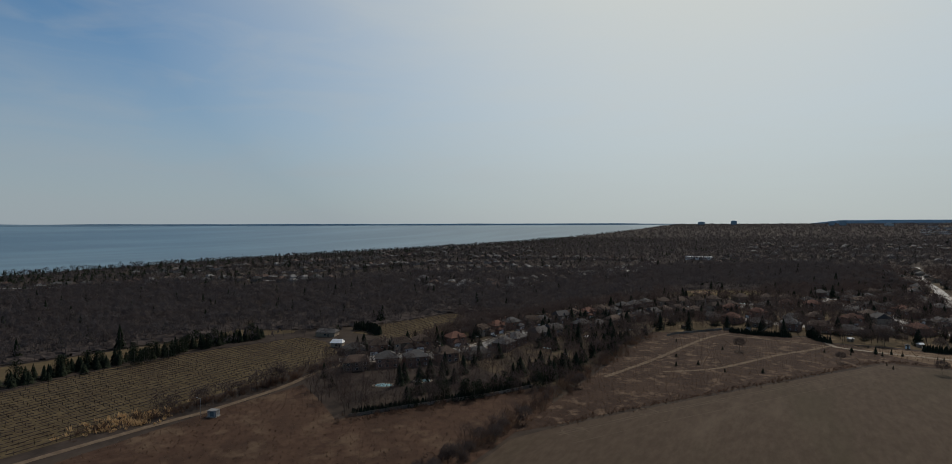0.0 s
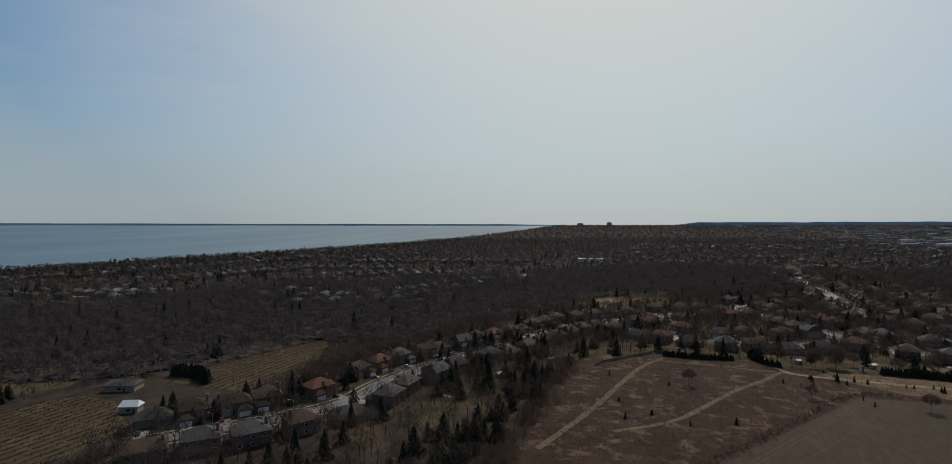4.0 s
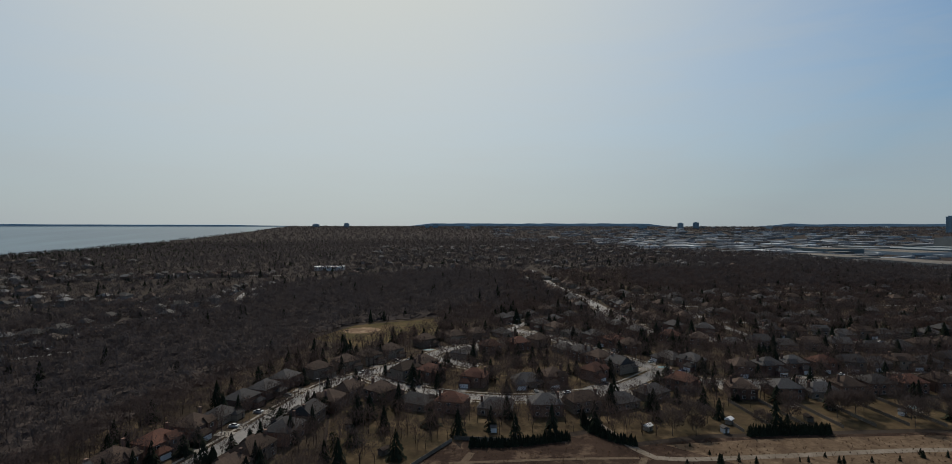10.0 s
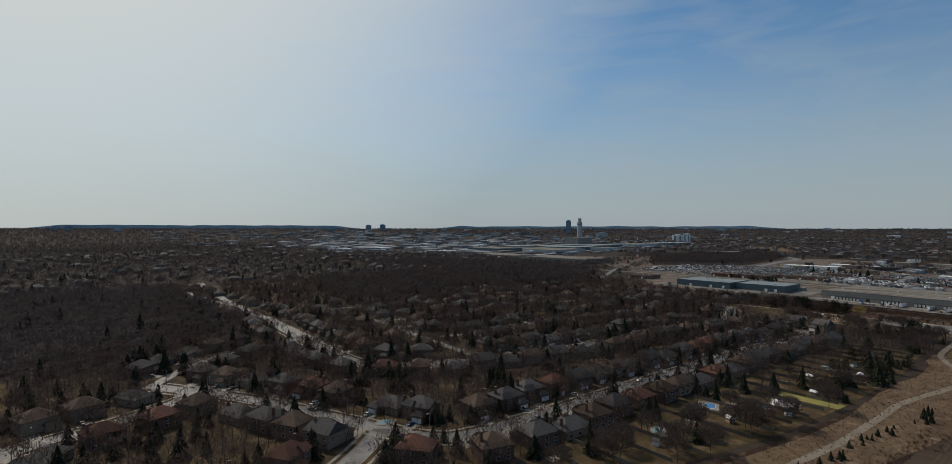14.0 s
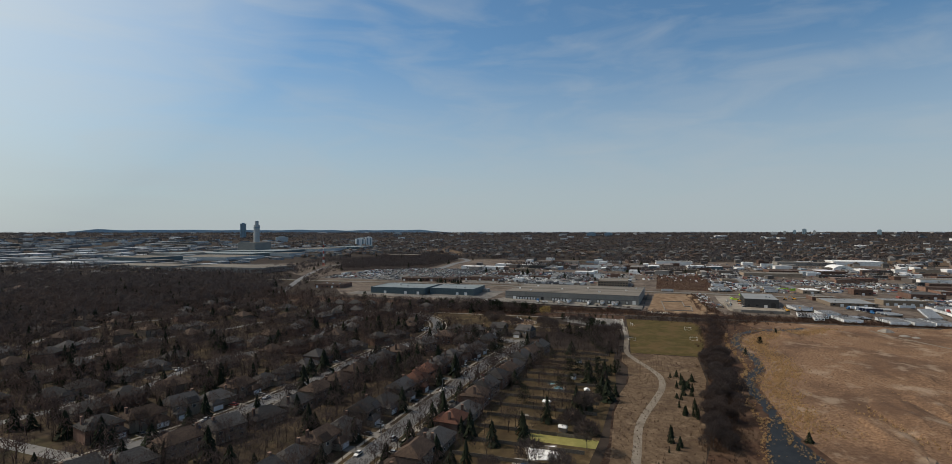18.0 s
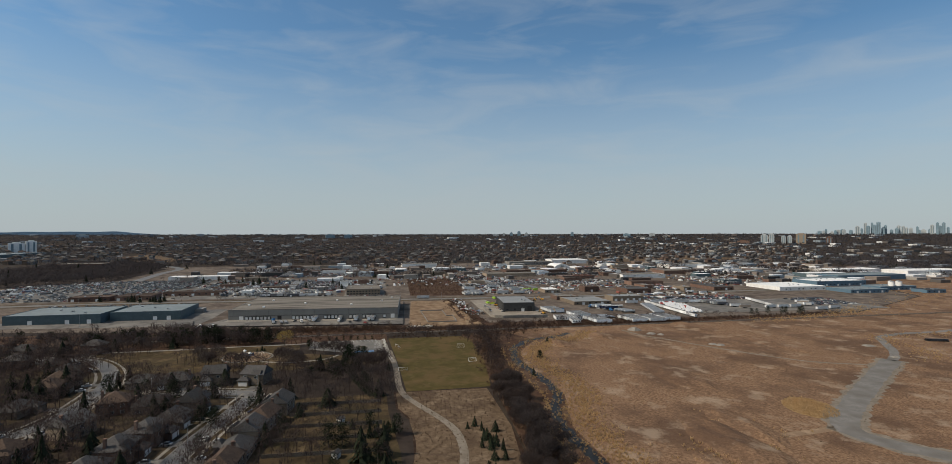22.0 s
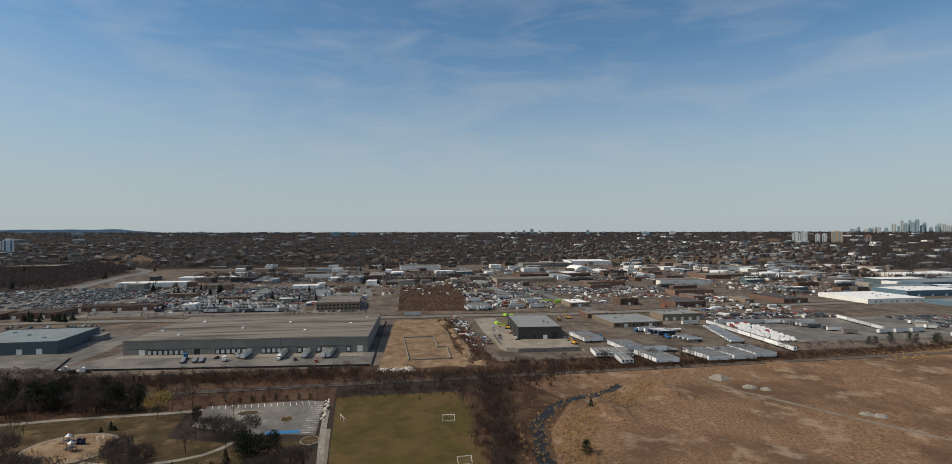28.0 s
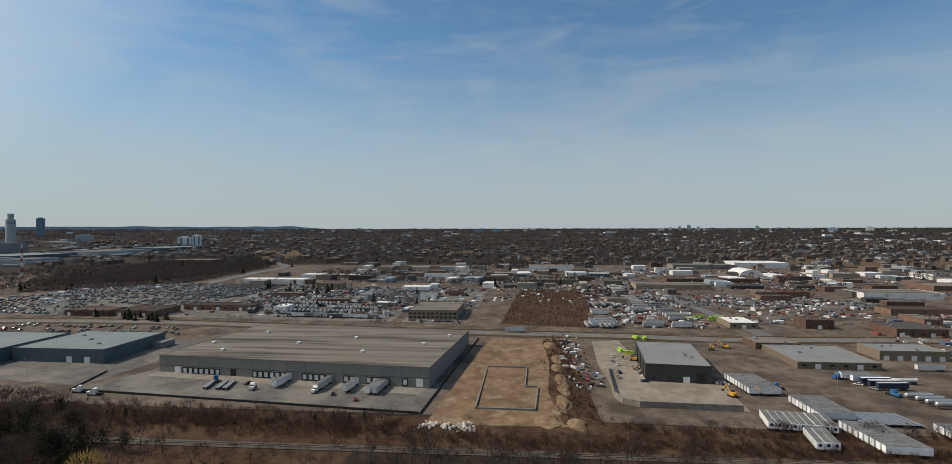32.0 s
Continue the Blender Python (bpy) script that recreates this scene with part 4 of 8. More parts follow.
for i, line in enumerate(CLEAR):
    dense = curve_pts(STREETS[i], 2)
    run = np.concatenate([[0], np.cumsum(np.hypot(*np.diff(np.array(dense), axis=0).T))])
    for side in (-1, 1):
        at = 10.0
        while at < run[-1] - 6:
            k = int(np.searchsorted(run, at))
            x, y = dense[min(k, len(dense) - 1)]
            x2, y2 = dense[min(k + 1, len(dense) - 1)]
            x1, y1 = dense[max(k - 1, 0)]
            dd = math.hypot(x2 - x1, y2 - y1) or 1
            nx, ny = -(y2 - y1) / dd * side, (x2 - x1) / dd * side
            off = 21.5 + rng.uniform(-1.5, 1.5) * (1 if i < 6 else 2.6)
            hx, hy = x + nx * off, y + ny * off
            if (i < 6 or rng.random() < 0.72) and free_for_home(hx, hy, i):
                turn = math.degrees(math.atan2(ny, nx)) - 90 + rng.uniform(-5, 5) * (1 if i < 6 else 4)
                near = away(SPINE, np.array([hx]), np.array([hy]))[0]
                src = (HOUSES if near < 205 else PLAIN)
                ob = copy_thing(src[int(rng.integers(0, len(src)))], on_ground(hx, hy, turn))
                HOMES.append((hx, hy))
                tx, ty = -ny, nx
                gx = rng.choice((-4.0, 4.0))
                pts = [(x + nx * a + tx * (gx + b), y + ny * a + ty * (gx + b)) for a, b in ((4.3, -2.7), (4.3, 2.7), (12.5, 2.7), (12.5, -2.7))]
                if near < 330:
                    patch("driveway", pts, 0.17, "concrete" if rng.random() < 0.5 else "lot", "short paved driveway of a house", "driveway")
                    if rng.random() < 0.6:
                        CARSPOTS.append((x + nx * 10 + tx * (gx + 1.2), y + ny * 10 + ty * (gx + 1.2), math.degrees(math.atan2(ny, nx)), near))
                    if rng.random() < 0.12:
                        CARSPOTS.append((x + nx * 3.2, y + ny * 3.2, math.degrees(math.atan2(ty, tx)), near))
            at += rng.uniform(16.5, 19.5)
FAR_STREETS = [[(-560, 628), (-520, 645), (-446, 680), (-370, 712), (-345, 790), (-310, 850), (-285, 900), (-296, 980), (-299, 1100)], [(-480, 590), (-442, 612), (-381, 640), (-325, 672)], [(-640, 740), (-600, 840), (-533, 915), (-426, 930), (-345, 925)],
               [(-780, 1180), (-640, 1190), (-478, 1230), (-300, 1220)], [(-900, 640), (-820, 760), (-800, 900), (-690, 1010), (-560, 1040)], [(-1150, 500), (-1080, 640), (-1060, 820), (-1010, 1000), (-980, 1250)], [(-1160, 250), (-1000, 330), (-860, 520), (-760, 560), (-660, 600)]]
FAR_HOMES = []
for line in FAR_STREETS:
    ribbon("road_street", line, 6.5, 0.12, "asphalt", "pale residential street among trees")
    dense = curve_pts(line, 21)
    for k in range(1, len(dense) - 1):
        (x0, y0), (x1, y1) = dense[k - 1], dense[k + 1]
        dd = math.hypot(x1 - x0, y1 - y0) or 1
        for side in (-1, 1):
            off = side * rng.uniform(17, 23)
            x, y = dense[k][0] - (y1 - y0) / dd * off, dense[k][1] + (x1 - x0) / dd * off
            if rng.random() < 0.85 and all(math.hypot(x - a, y - b) > 17 for a, b in FAR_HOMES):
                FAR_HOMES.append((x, y))
HOMES += FAR_HOMES
for ob in HOUSES + PLAIN:
    for o in (*ob.children_recursive, ob):
        bpy.data.objects.remove(o)

# ---- trees ----
def sliver(p, q, w, rr):
    """A thin triangle from p to q."""
    d = q - p
    s = np.cross(d, rr.normal(size=3))
    s = s / (np.linalg.norm(s) + 1e-9) * w / 2
    return [p - s, p + s, q]


def bare_template(seed, twigs, w, wide=0.42, limbs=6):
    """A leafless tree 1 high: trunk, limbs and a cloud of twigs that point up and out."""
    rr = np.random.default_rng(seed)
    trunk, crown = [], []
    base = np.array([0, 0, -0.03])
    fork = np.array([rr.normal(0, 0.01), rr.normal(0, 0.01), 0.33])
    for a in range(3):
        c0, c1 = [np.array([math.cos(t), math.sin(t), 0]) * 0.016 for t in (a * 2.094, a * 2.094 + 2.094)]
        trunk += [[base + c0, base + c1, fork + c1 * 0.7], [base + c0, fork + c1 * 0.7, fork + c0 * 0.7]]
    tips = []
    for k in range(limbs):
        a, up = k * 6.2832 / limbs + rr.uniform(-0.4, 0.4), rr.uniform(0.62, 0.92)
        r = wide * rr.uniform(0.35, 0.85)
        tip = np.array([r * math.cos(a), r * math.sin(a), up])
        start = fork * np.array([1, 1, rr.uniform(0.75, 1.2)])
        mid = (start + tip) / 2 + np.array([0, 0, 0.06])
        trunk += [sliver(start, mid, 0.022, rr), sliver(mid * 0.96 + start * 0.04, tip, 0.014, rr)]
        tips += [mid, tip, (mid + tip) / 2]
    tips.append(np.array([0, 0, 0.86]))
    while len(crown) < twigs:
        v = rr.normal(0, 1, 3)
        v = v / np.linalg.norm(v) * rr.uniform(0.25, 1) ** 0.5
        p = np.array([v[0] * wide * 0.92, v[1] * wide * 0.92, 0.62 + v[2] * 0.33])
        if p[2] < 0.3 + 0.25 * rr.random():
            continue
        out = p - np.array([0, 0, 0.38])
        d = out / (np.linalg.norm(out) + 1e-6) + rr.normal(0, 0.4, 3) + np.array([0, 0, 0.3])
        q = p + d / np.linalg.norm(d) * rr.uniform(0.09, 0.18)
        crown.append(sliver(p, q, w, rr))
    return np.array(trunk), np.array(crown)


def dome_template(seed, n, wide, tall, big):
    """A far crown: a loose heap of ragged twig clumps, broad at the top."""
    rr = np.random.default_rng(seed)
    out = []
    for _ in range(n):
        a, u = rr.uniform(0, 6.2832), rr.uniform(0.1, 1)
        r = wide * math.sqrt(rr.random()) * math.sin(math.pi * min(0.9, 0.25 + 0.6 * u))
        c = np.array([r * math.cos(a), r * math.sin(a), tall * u])
        v = rr.normal(0, 1, (3, 3)) * np.array([big, big, big * 0.8])
        out.append(c + v)
    return np.array(out)


def both(t):
    return np.concatenate(t)


def crown_template(seed, n, wide, size, tall=0.36, mid=0.6):
    """A rounded crown of twig sprays that lie along its dome and point up and out."""
    rr = np.random.default_rng(seed)
    out, ph = [], rr.uniform(0, 6.2832, 2)
    for _ in range(n):
        v = rr.normal(0, 1, 3)
        v /= np.linalg.norm(v)
        if v[2] < -0.3:
            v[2] = -v[2]
        lump = 1 + 0.16 * math.sin(3 * math.atan2(v[1], v[0]) + ph[0]) + 0.12 * math.sin(5 * v[2] + ph[1])
        r = rr.uniform(0.35, 1) ** 0.55 * lump
        c = np.array([v[0] * wide * r, v[1] * wide * r, mid + v[2] * tall * r])
        nrm = v + rr.normal(0, 0.24, 3)
        nrm /= np.linalg.norm(nrm)
        a = np.array([0, 0, 1.0]) + v * 0.6 + rr.normal(0, 0.5, 3)
        a -= nrm * (a @ nrm)
        a /= np.linalg.norm(a) + 1e-6
        b = np.cross(nrm, a)
        l, w = size * rr.uniform(0.9, 1.9), size * rr.uniform(0.16, 0.34)
        out.append([c - a * l * 0.6 - b * w, c - a * l * 0.6 + b * w, c + a * l])
    return np.array(out)


def conifer_template(seed, tiers, spikes, slim=0.2):
    """A spruce or cedar 1 high: whorls of drooping pointed boughs."""
    rr = np.random.default_rng(seed)
    tris = []
    for k in range(tiers):
        f = k / tiers
        z, r = 0.06 + 0.88 * f, slim * (1 - f) ** 0.85 + 0.018
        for j in range(spikes):
            a = (j + rr.uniform(-0.4, 0.4)) * 6.2832 / spikes + k
            rad = r * rr.uniform(0.75, 1.15)
            wid = 6.2832 / spikes * rr.uniform(0.55, 0.8)
            tip = np.array([rad * math.cos(a), rad * math.sin(a), z - 0.035 - rr.uniform(0, 0.03)])
            top = z + 1.5 / tiers
            l = np.array([0.25 * rad * math.cos(a - wid), 0.25 * rad * math.sin(a - wid), top])
            q = np.array([0.95 * rad * math.cos(a + wid), 0.95 * rad * math.sin(a + wid), z - rr.uniform(-0.02, 0.03)])
            tris += [[l, tip, q]]
    tris.append([np.array([-0.02, 0, 0.9]), np.array([0.02, 0, 0.9]), np.array([0, 0, 1.02])])
    return np.array(tris)


def shrub_template(seed, twigs, w):
    rr = np.random.default_rng(seed)
    out = []
    for _ in range(twigs):
        a, r = rr.uniform(0, 6.2832), rr.uniform(0, 0.35)
        p = np.array([r * math.cos(a), r * math.sin(a), rr.uniform(-0.02, 0.35)])
        q = p * np.array([1.7, 1.7, 1]) + np.array([rr.normal(0, 0.12), rr.normal(0, 0.12), rr.uniform(0.3, 0.65)])
        out.append(sliver(p, q, w, rr))
    return np.array(out)


MASK_LINES = [(curve_pts(l, 15), 6.5) for l in STREETS + FAR_STREETS] + [([(826, 205), (829, 402), (832, 520), (839, 640), (838, 740), (820, 900)], 11), ([(1130, 830), (1300, 850), (1449, 864), (1618, 989), (1856, 1148)], 12), ([(640, 880), (900, 1010), (1118, 1090), (1500, 1150)], 12),
                                                           (RAILPTS, 5), ([(150, 1250), (128, 1021), (125, 865), (119, 740)], 7)]
OPEN = [FIELDS["dry"], FIELDS["plough"], FIELDS["scrub"], FIELDS["marsh"], PARK, PITCH, GREEN] + VINES + STRIPS


def clear_of(x, y, homes=8.0):
    """Which points stand clear of fields, streets and houses."""
    ok = np.ones(len(x), bool)
    for f in OPEN:
        ok &= ~inside(f, x, y)
    for l, w in MASK_LINES:
        lo, hi = np.min(l, axis=0) - w, np.max(l, axis=0) + w
        k = np.where(ok & (x > lo[0]) & (x < hi[0]) & (y > lo[1]) & (y < hi[1]))[0]
        ok[k] = away(l, x[k], y[k]) > w
    cells = {}
    for a, b in HOMES:
        cells.setdefault((int(a // 20), int(b // 20)), []).append((a, b))
    for k in np.where(ok)[0]:
        cx, cy = int(x[k] // 20), int(y[k] // 20)
        for i in (-1, 0, 1):
            for j in (-1, 0, 1):
                for a, b in cells.get((cx + i, cy + j), ()):
                    if (x[k] - a) ** 2 + (y[k] - b) ** 2 < homes * homes:
                        ok[k] = False
    return ok


def jitter(x0, x1, y0, y1, step, rng, poly=None, wander=0.9):
    gx, gy = np.meshgrid(np.arange(x0, x1, step), np.arange(y0, y1, step))
    x = gx.ravel() + rng.uniform(-0.5, 0.5, gx.size) * step * wander
    y = gy.ravel() + rng.uniform(-0.5, 0.5, gx.size) * step * wander
    if poly:
        k = inside(poly, x, y)
        x, y = x[k], y[k]
    return x, y


rng = np.random.default_rng(11)
WOODS = [
    [(-236, 446), (-206, 560), (-160, 655), (-165, 700), (-130, 750), (-60, 770), (0, 760), (40, 800), (90, 830), (100, 1180), (-40, 1220), (-300, 1000), (-420, 820), (-620, 700), (-640, 460), (-445, 300), (-436, 278), (-378, 300), (-338, 345), (-312, 440), (-290, 436)],
    [(-900, 60), (-458, 60), (-458, 110), (-424, 250), (-436, 278), (-445, 300), (-640, 460), (-900, 420)],
    [(240, 900), (560, 860), (700, 1000), (640, 1150), (300, 1180), (240, 1000)],
    [(1130, 860), (1420, 880), (1600, 1000), (1500, 1130), (1130, 1080), (1000, 1000)],
    [(640, 1400), (820, 1130), (700, 900), (640, 860), (570, 900), (560, 1150), (500, 1400)],
]
STREET_TREES = []
for line in STREETS[:4]:
    dense = curve_pts(line, 13)
    for i in range(1, len(dense) - 1):
        (x0, y0), (x1, y1) = dense[i - 1], dense[i + 1]
        d = math.hypot(x1 - x0, y1 - y0) or 1
        for side in (-1, 1):
            if rng.random() < 0.3:
                STREET_TREES.append((dense[i][0] - (y1 - y0) / d * side * 6.0, dense[i][1] + (x1 - x0) / d * side * 6.0, rng.uniform(6.5, 10.5)))
# gardens: bare trees and conifers between the houses
gx, gy = jitter(-262, 640, 180, 1150, 6.6, rng)
suburb = [(-262, 215), (-245, 205), (-213, 192), (-189, 176), (-172, 200), (-134, 262), (-122, 262), (-112, 445), (-60, 485), (10, 470), (134, 464), (262, 444), (430, 440), (432, 500), (498, 600), (560, 660), (640, 860), (560, 1150), (90, 1190), (20, 830), (-60, 760), (-160, 655), (-206, 560), (-240, 440), (-262, 330)]
k = inside(suburb, gx, gy)
gx, gy = gx[k], gy[k]
k = clear_of(gx, gy, 7.6) & ~((gx < -120) & (gy < 345) & (rng.random(len(gx)) < 0.35)) & ~((gy < 500) & (gx > 40) & (rng.random(len(gx)) < 0.72)) & ~((away(curve_pts(STREETS[0], 15), gx, gy) < 34) & (gy > 300) & (rng.random(len(gx)) < 0.15))
gx, gy = gx[k], gy[k]
con = rng.random(len(gx)) < 0.14
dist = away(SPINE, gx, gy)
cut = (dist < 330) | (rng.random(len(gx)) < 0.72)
gx, gy, con = gx[cut], gy[cut], con[cut]
BARE = [(x, y, rng.uniform(8.5, 13.5) * (1.1 if y > 640 else 1)) for x, y in zip(gx[~con], gy[~con])] + STREET_TREES
CONIFER = [(x, y, rng.uniform(7, 13)) for x, y in zip(gx[con], gy[con])]
CONIFER += [(x, y, rng.uniform(9, 13)) for x, y in ((191, 603), (215, 687), (200, 660), (218, 613), (275, 517), (237, 518), (298, 455), (300, 451), (325, 569), (289, 604), (276, 574), (317, 441), (319, 507), (348, 541), (44, 649), (54, 654), (92, 689), (161, 672),
                                              (202, 616), (161, 544), (149, 515), (173, 494), (220, 488), (234, 453), (23, 728), (-13, 608), (101, 681), (188, 528), (-52, 718), (-183, 425), (-173, 443), (-160, 461), (-96, 493), (-214, 420), (-23, 481), (100, 696), (-12, 547), (-64, 484))]
# one or two trees close to each house
hx, hy = [], []
for a, b in HOMES:
    for _ in range(3):
        t, r = rng.uniform(0, 6.2832), rng.uniform(8.5, 12.5)
        hx.append(a + r * math.cos(t))
        hy.append(b + r * math.sin(t))
hx, hy = np.array(hx), np.array(hy)
for a, b, ok in zip(hx, hy, clear_of(hx, hy, 7.2)):
    if ok and rng.random() < 0.8:
        (CONIFER if rng.random() < 0.12 else BARE).append((a, b, rng.uniform(8, 13.5)))
for poly, step, lo, hi in (([(425, 441), (500, 443), (522, 470), (500, 482), (488, 505), (440, 500)], 6.2, 7, 11.5), ([(262, 445), (425, 442), (440, 500), (262, 515)], 13, 6, 10), ([(498, 560), (560, 575), (600, 690), (520, 660)], 8, 7, 12), ([(300, 374), (434, 364), (530, 350), (575, 318), (592, 350), (592, 371), (434, 379), (300, 391)], 7.4, 5, 9), ([(566, 505), (596, 500), (600, 600), (570, 600)], 10.0, 6, 9), ([(578, 436), (602, 436), (604, 500), (582, 500)], 8, 4, 7), ([(-300, 432), (-262, 372), (-256, 320), (-240, 320), (-232, 400), (-236, 446), (-290, 440)], 6.0, 8, 12), ([(-262, 300), (-236, 300), (-228, 340), (-226, 420), (-206, 500), (-190, 560), (-215, 540), (-234, 445), (-256, 330)], 6.2, 8, 13)):
    ax, ay = np.array(poly)[:, 0], np.array(poly)[:, 1]
    px, py = jitter(ax.min(), ax.max(), ay.min(), ay.max(), step, rng, poly)
    BARE += [(a, b, rng.uniform(lo, hi)) for a, b in zip(px, py) if min((a - c) ** 2 + (b - d) ** 2 for c, d in HOMES) > 56]
# hedgerow of tall brush beside the scrub field, trees along the creek, the farm track and the railway
for line, n, wide, lo, hi in (([(-117, 130), (-118, 190), (-118, 250), (-117, 320), (-117, 430)], 150, 6, 4, 8), ([(264, 396), (307, 388), (364, 379), (434, 376)], 66, 8, 5, 11), ([(434, 371), (500, 362), (560, 358), (588, 350)], 60, 8, 5, 10),
                              ([(-264, 130), (-261, 180), (-262, 240), (-272, 285)], 64, 5, 8, 12), ([(930, 480), (1000, 560), (1060, 640), (1120, 760)], 60, 60, 6, 11), ([(1000, 200), (1100, 100), (1200, -50), (1000, -120), (1250, 200)], 90, 90, 5, 10), ([(846, 420), (850, 560), (856, 700)], 30, 8, 5, 8), ([(596, 428), (594, 380), (590, 350), (602, 300)], 120, 16, 4.5, 8.5), ([(404, 440), (432, 440), (500, 446), (520, 470)], 34, 10, 8, 12),
                              ([(628, 330), (634, 250), (636, 180), (640, 60)], 60, 4, 4, 8), ([(500, 480), (505, 520), (500, 560)], 34, 14, 7, 11), ([(548, 480), (544, 500)], 12, 8, 6, 9), ([(622, 600), (622, 500), (624, 425)], 90, 12, 3.5, 7), ([(572, 540), (585, 600), (600, 680)], 190, 30, 6, 11), ([(-245, 206), (-215, 196), (-195, 190)], 40, 14, 6, 10), ([(-185, 190), (-160, 226), (-138, 262)], 60, 10, 6, 10), ([(575, 510), (572, 560), (580, 640), (590, 740)], 60, 12, 7, 12), ([(540, 580), (510, 640), (590, 760), (620, 850)], 80, 40, 7, 12)):
    pts = np.array(curve_pts(line, 2))
    for i in rng.integers(0, len(pts), n):
        BARE.append((pts[i][0] + rng.normal(0, wide / 2), pts[i][1] + rng.normal(0, wide / 2), rng.uniform(lo, hi)))
BARE += [(-46, 408, 9), (12, 405, 7), (60, 402, 8.5)]
for line, n, lo, hi, wide in (([(15, 443), (60, 440), (120, 437), (200, 424), (262, 416)], 46, 2.0, 4.2, 4), ([(262, 412), (300, 404), (345, 402), (395, 398)], 34, 3.0, 6.0, 6), ([(-100, 420), (-60, 360), (0, 430), (60, 430)], 16, 1.5, 3, 40),
                              ([(622, 600), (628, 500), (632, 430)], 14, 2.5, 4.2, 5), ([(-396, 105), (-394, 170), (-390, 220), (-384, 264)], 130, 6, 9.5, 9), ([(900, 600), (1000, 500), (1100, 700)], 24, 6, 10, 60),
                              ([(505, 470), (515, 482), (495, 500)], 4, 8, 12, 8), ([(-152, 250), (-133, 290), (-128, 340), (-128, 400)], 40, 6, 11, 9), ([(-150, 470), (-120, 520), (-190, 440)], 14, 8, 13, 20),
                              ([(840, 680), (850, 720), (855, 770)], 14, 6, 9, 8), ([(270, 452), (340, 446), (400, 448)], 18, 4, 7, 12)):
    pts = np.array(curve_pts(line, 2))
    for i in rng.integers(0, len(pts), n):
        CONIFER.append((pts[i][0] + rng.normal(0, wide / 2), pts[i][1] + rng.normal(0, wide / 2), rng.uniform(lo, hi)))
for px, py, r in ((243, 463, 10), (210, 486, 8), (231, 468, 5), (258, 459, 9), (236, 449, 9), (226, 441, 8), (203, 473, 9)):
    BARE = [b for b in BARE if math.hypot(b[0] - px, b[1] - py) > r]
    CONIFER = [b for b in CONIFER if math.hypot(b[0] - px, b[1] - py) > r]
CONIFER += [(451, 350, 5), (546, 308, 4.5), (286, 357, 5)]
PINES_BY_CREEK = [(493, 332, 6.0), (495, 331, 5.2)] + [(578 + i % 2, 446 + i * 5.6, 3.4) for i in range(7)]

PARKZONE = [(500, 438), (584, 436), (596, 520), (590, 600), (500, 600), (486, 480)]
BARE = [b for b in BARE if b[0] > 567 or not inside(PARKZONE, np.array([b[0]]), np.array([b[1]]))[0]]
CONIFER = [b for b in CONIFER if not inside(PARKZONE, np.array([b[0]]), np.array([b[1]]))[0]]
PINES = []
for line, n, lo, hi, wide in (([(580, 530), (588, 580), (585, 640), (600, 740)], 46, 7, 12, 26), ([(505, 470), (480, 474), (440, 456)], 9, 7, 10, 14), ([(644, 40), (647, 5), (650, -40)], 7, 6, 9, 6), ([(300, 480), (380, 470), (420, 540), (500, 570)], 26, 7, 11, 40),  ([(-398, 120), (-394, 180), (-388, 240)], 26, 9, 13, 14), ([(-172, 206), (-150, 238), (-134, 268), (-128, 300)], 26, 6, 11, 10), ([(-170, 380), (-150, 450), (-120, 520)], 16, 7, 11, 22)):
    pts = np.array(curve_pts(line, 2))
    for i in rng.integers(0, len(pts), n):
        PINES.append((pts[i][0] + rng.normal(0, wide / 2), pts[i][1] + rng.normal(0, wide / 2), rng.uniform(lo, hi)))
PINES = [b for b in PINES if not inside(PARKZONE, np.array([b[0]]), np.array([b[1]]))[0]]
PINES += [(x, y, h) for x, y, h in ((580, 594, 9), (579, 588, 10), (580, 583, 9), (580, 571, 14), (578, 563, 14), (575, 535, 14), (573, 525, 13), (555, 492, 7), (510, 460, 11), (512, 463, 11), (509, 456, 10), (512, 452, 9), (592, 530, 8), (594, 541, 9), (588, 553, 10), (586, 546, 9), (590, 520, 8), (588, 566, 10), (593, 576, 9))]
CONIFER += [(x, y, h) for x, y, h in ((488, 479, 8), (490, 472, 9), (498, 465, 8), (487, 456, 10), (482, 459, 9), (478, 437, 5), (548, 528, 3.2), (550, 525, 4), (549, 523, 3))]
BARE += [(x, y, h) for x, y, h in ((577, 557, 9), (575, 552, 9.5), (574, 547, 9), (574, 542, 8), (546, 482, 8), (541, 476, 8), (511, 507, 9), (509, 501, 10), (510, 496, 9), (507, 492, 8), (492, 489, 9), (502, 548, 10), (505, 543, 9), (497, 531, 10), (526, 564, 9), (523, 549, 9), (506, 513, 7), (510, 511, 7), (484, 450, 10))]
BARE += [(x, y, h) for x, y, h in ((481, 445, 10), (496, 448, 9), (494, 514, 8), (493, 506, 8), (494, 452, 10), (485, 442, 9), (514, 551, 9))]
for x, y in zip(*jitter(584, 642, 540, 645, 4.4, rng)):
    if abs(x - (600 + (500 - y) * 0.032)) > 6 and x < 640 - max(0, 590 - y) * 0.7:
        BARE.append((x, y, rng.uniform(5, 9.5)))
PINES += PINES_BY_CREEK + [(x, y, rng.uniform(6, 9)) for x, y in ((612, 598), (616, 604), (592, 588), (590, 600), (608, 588), (620, 575), (593, 575))]
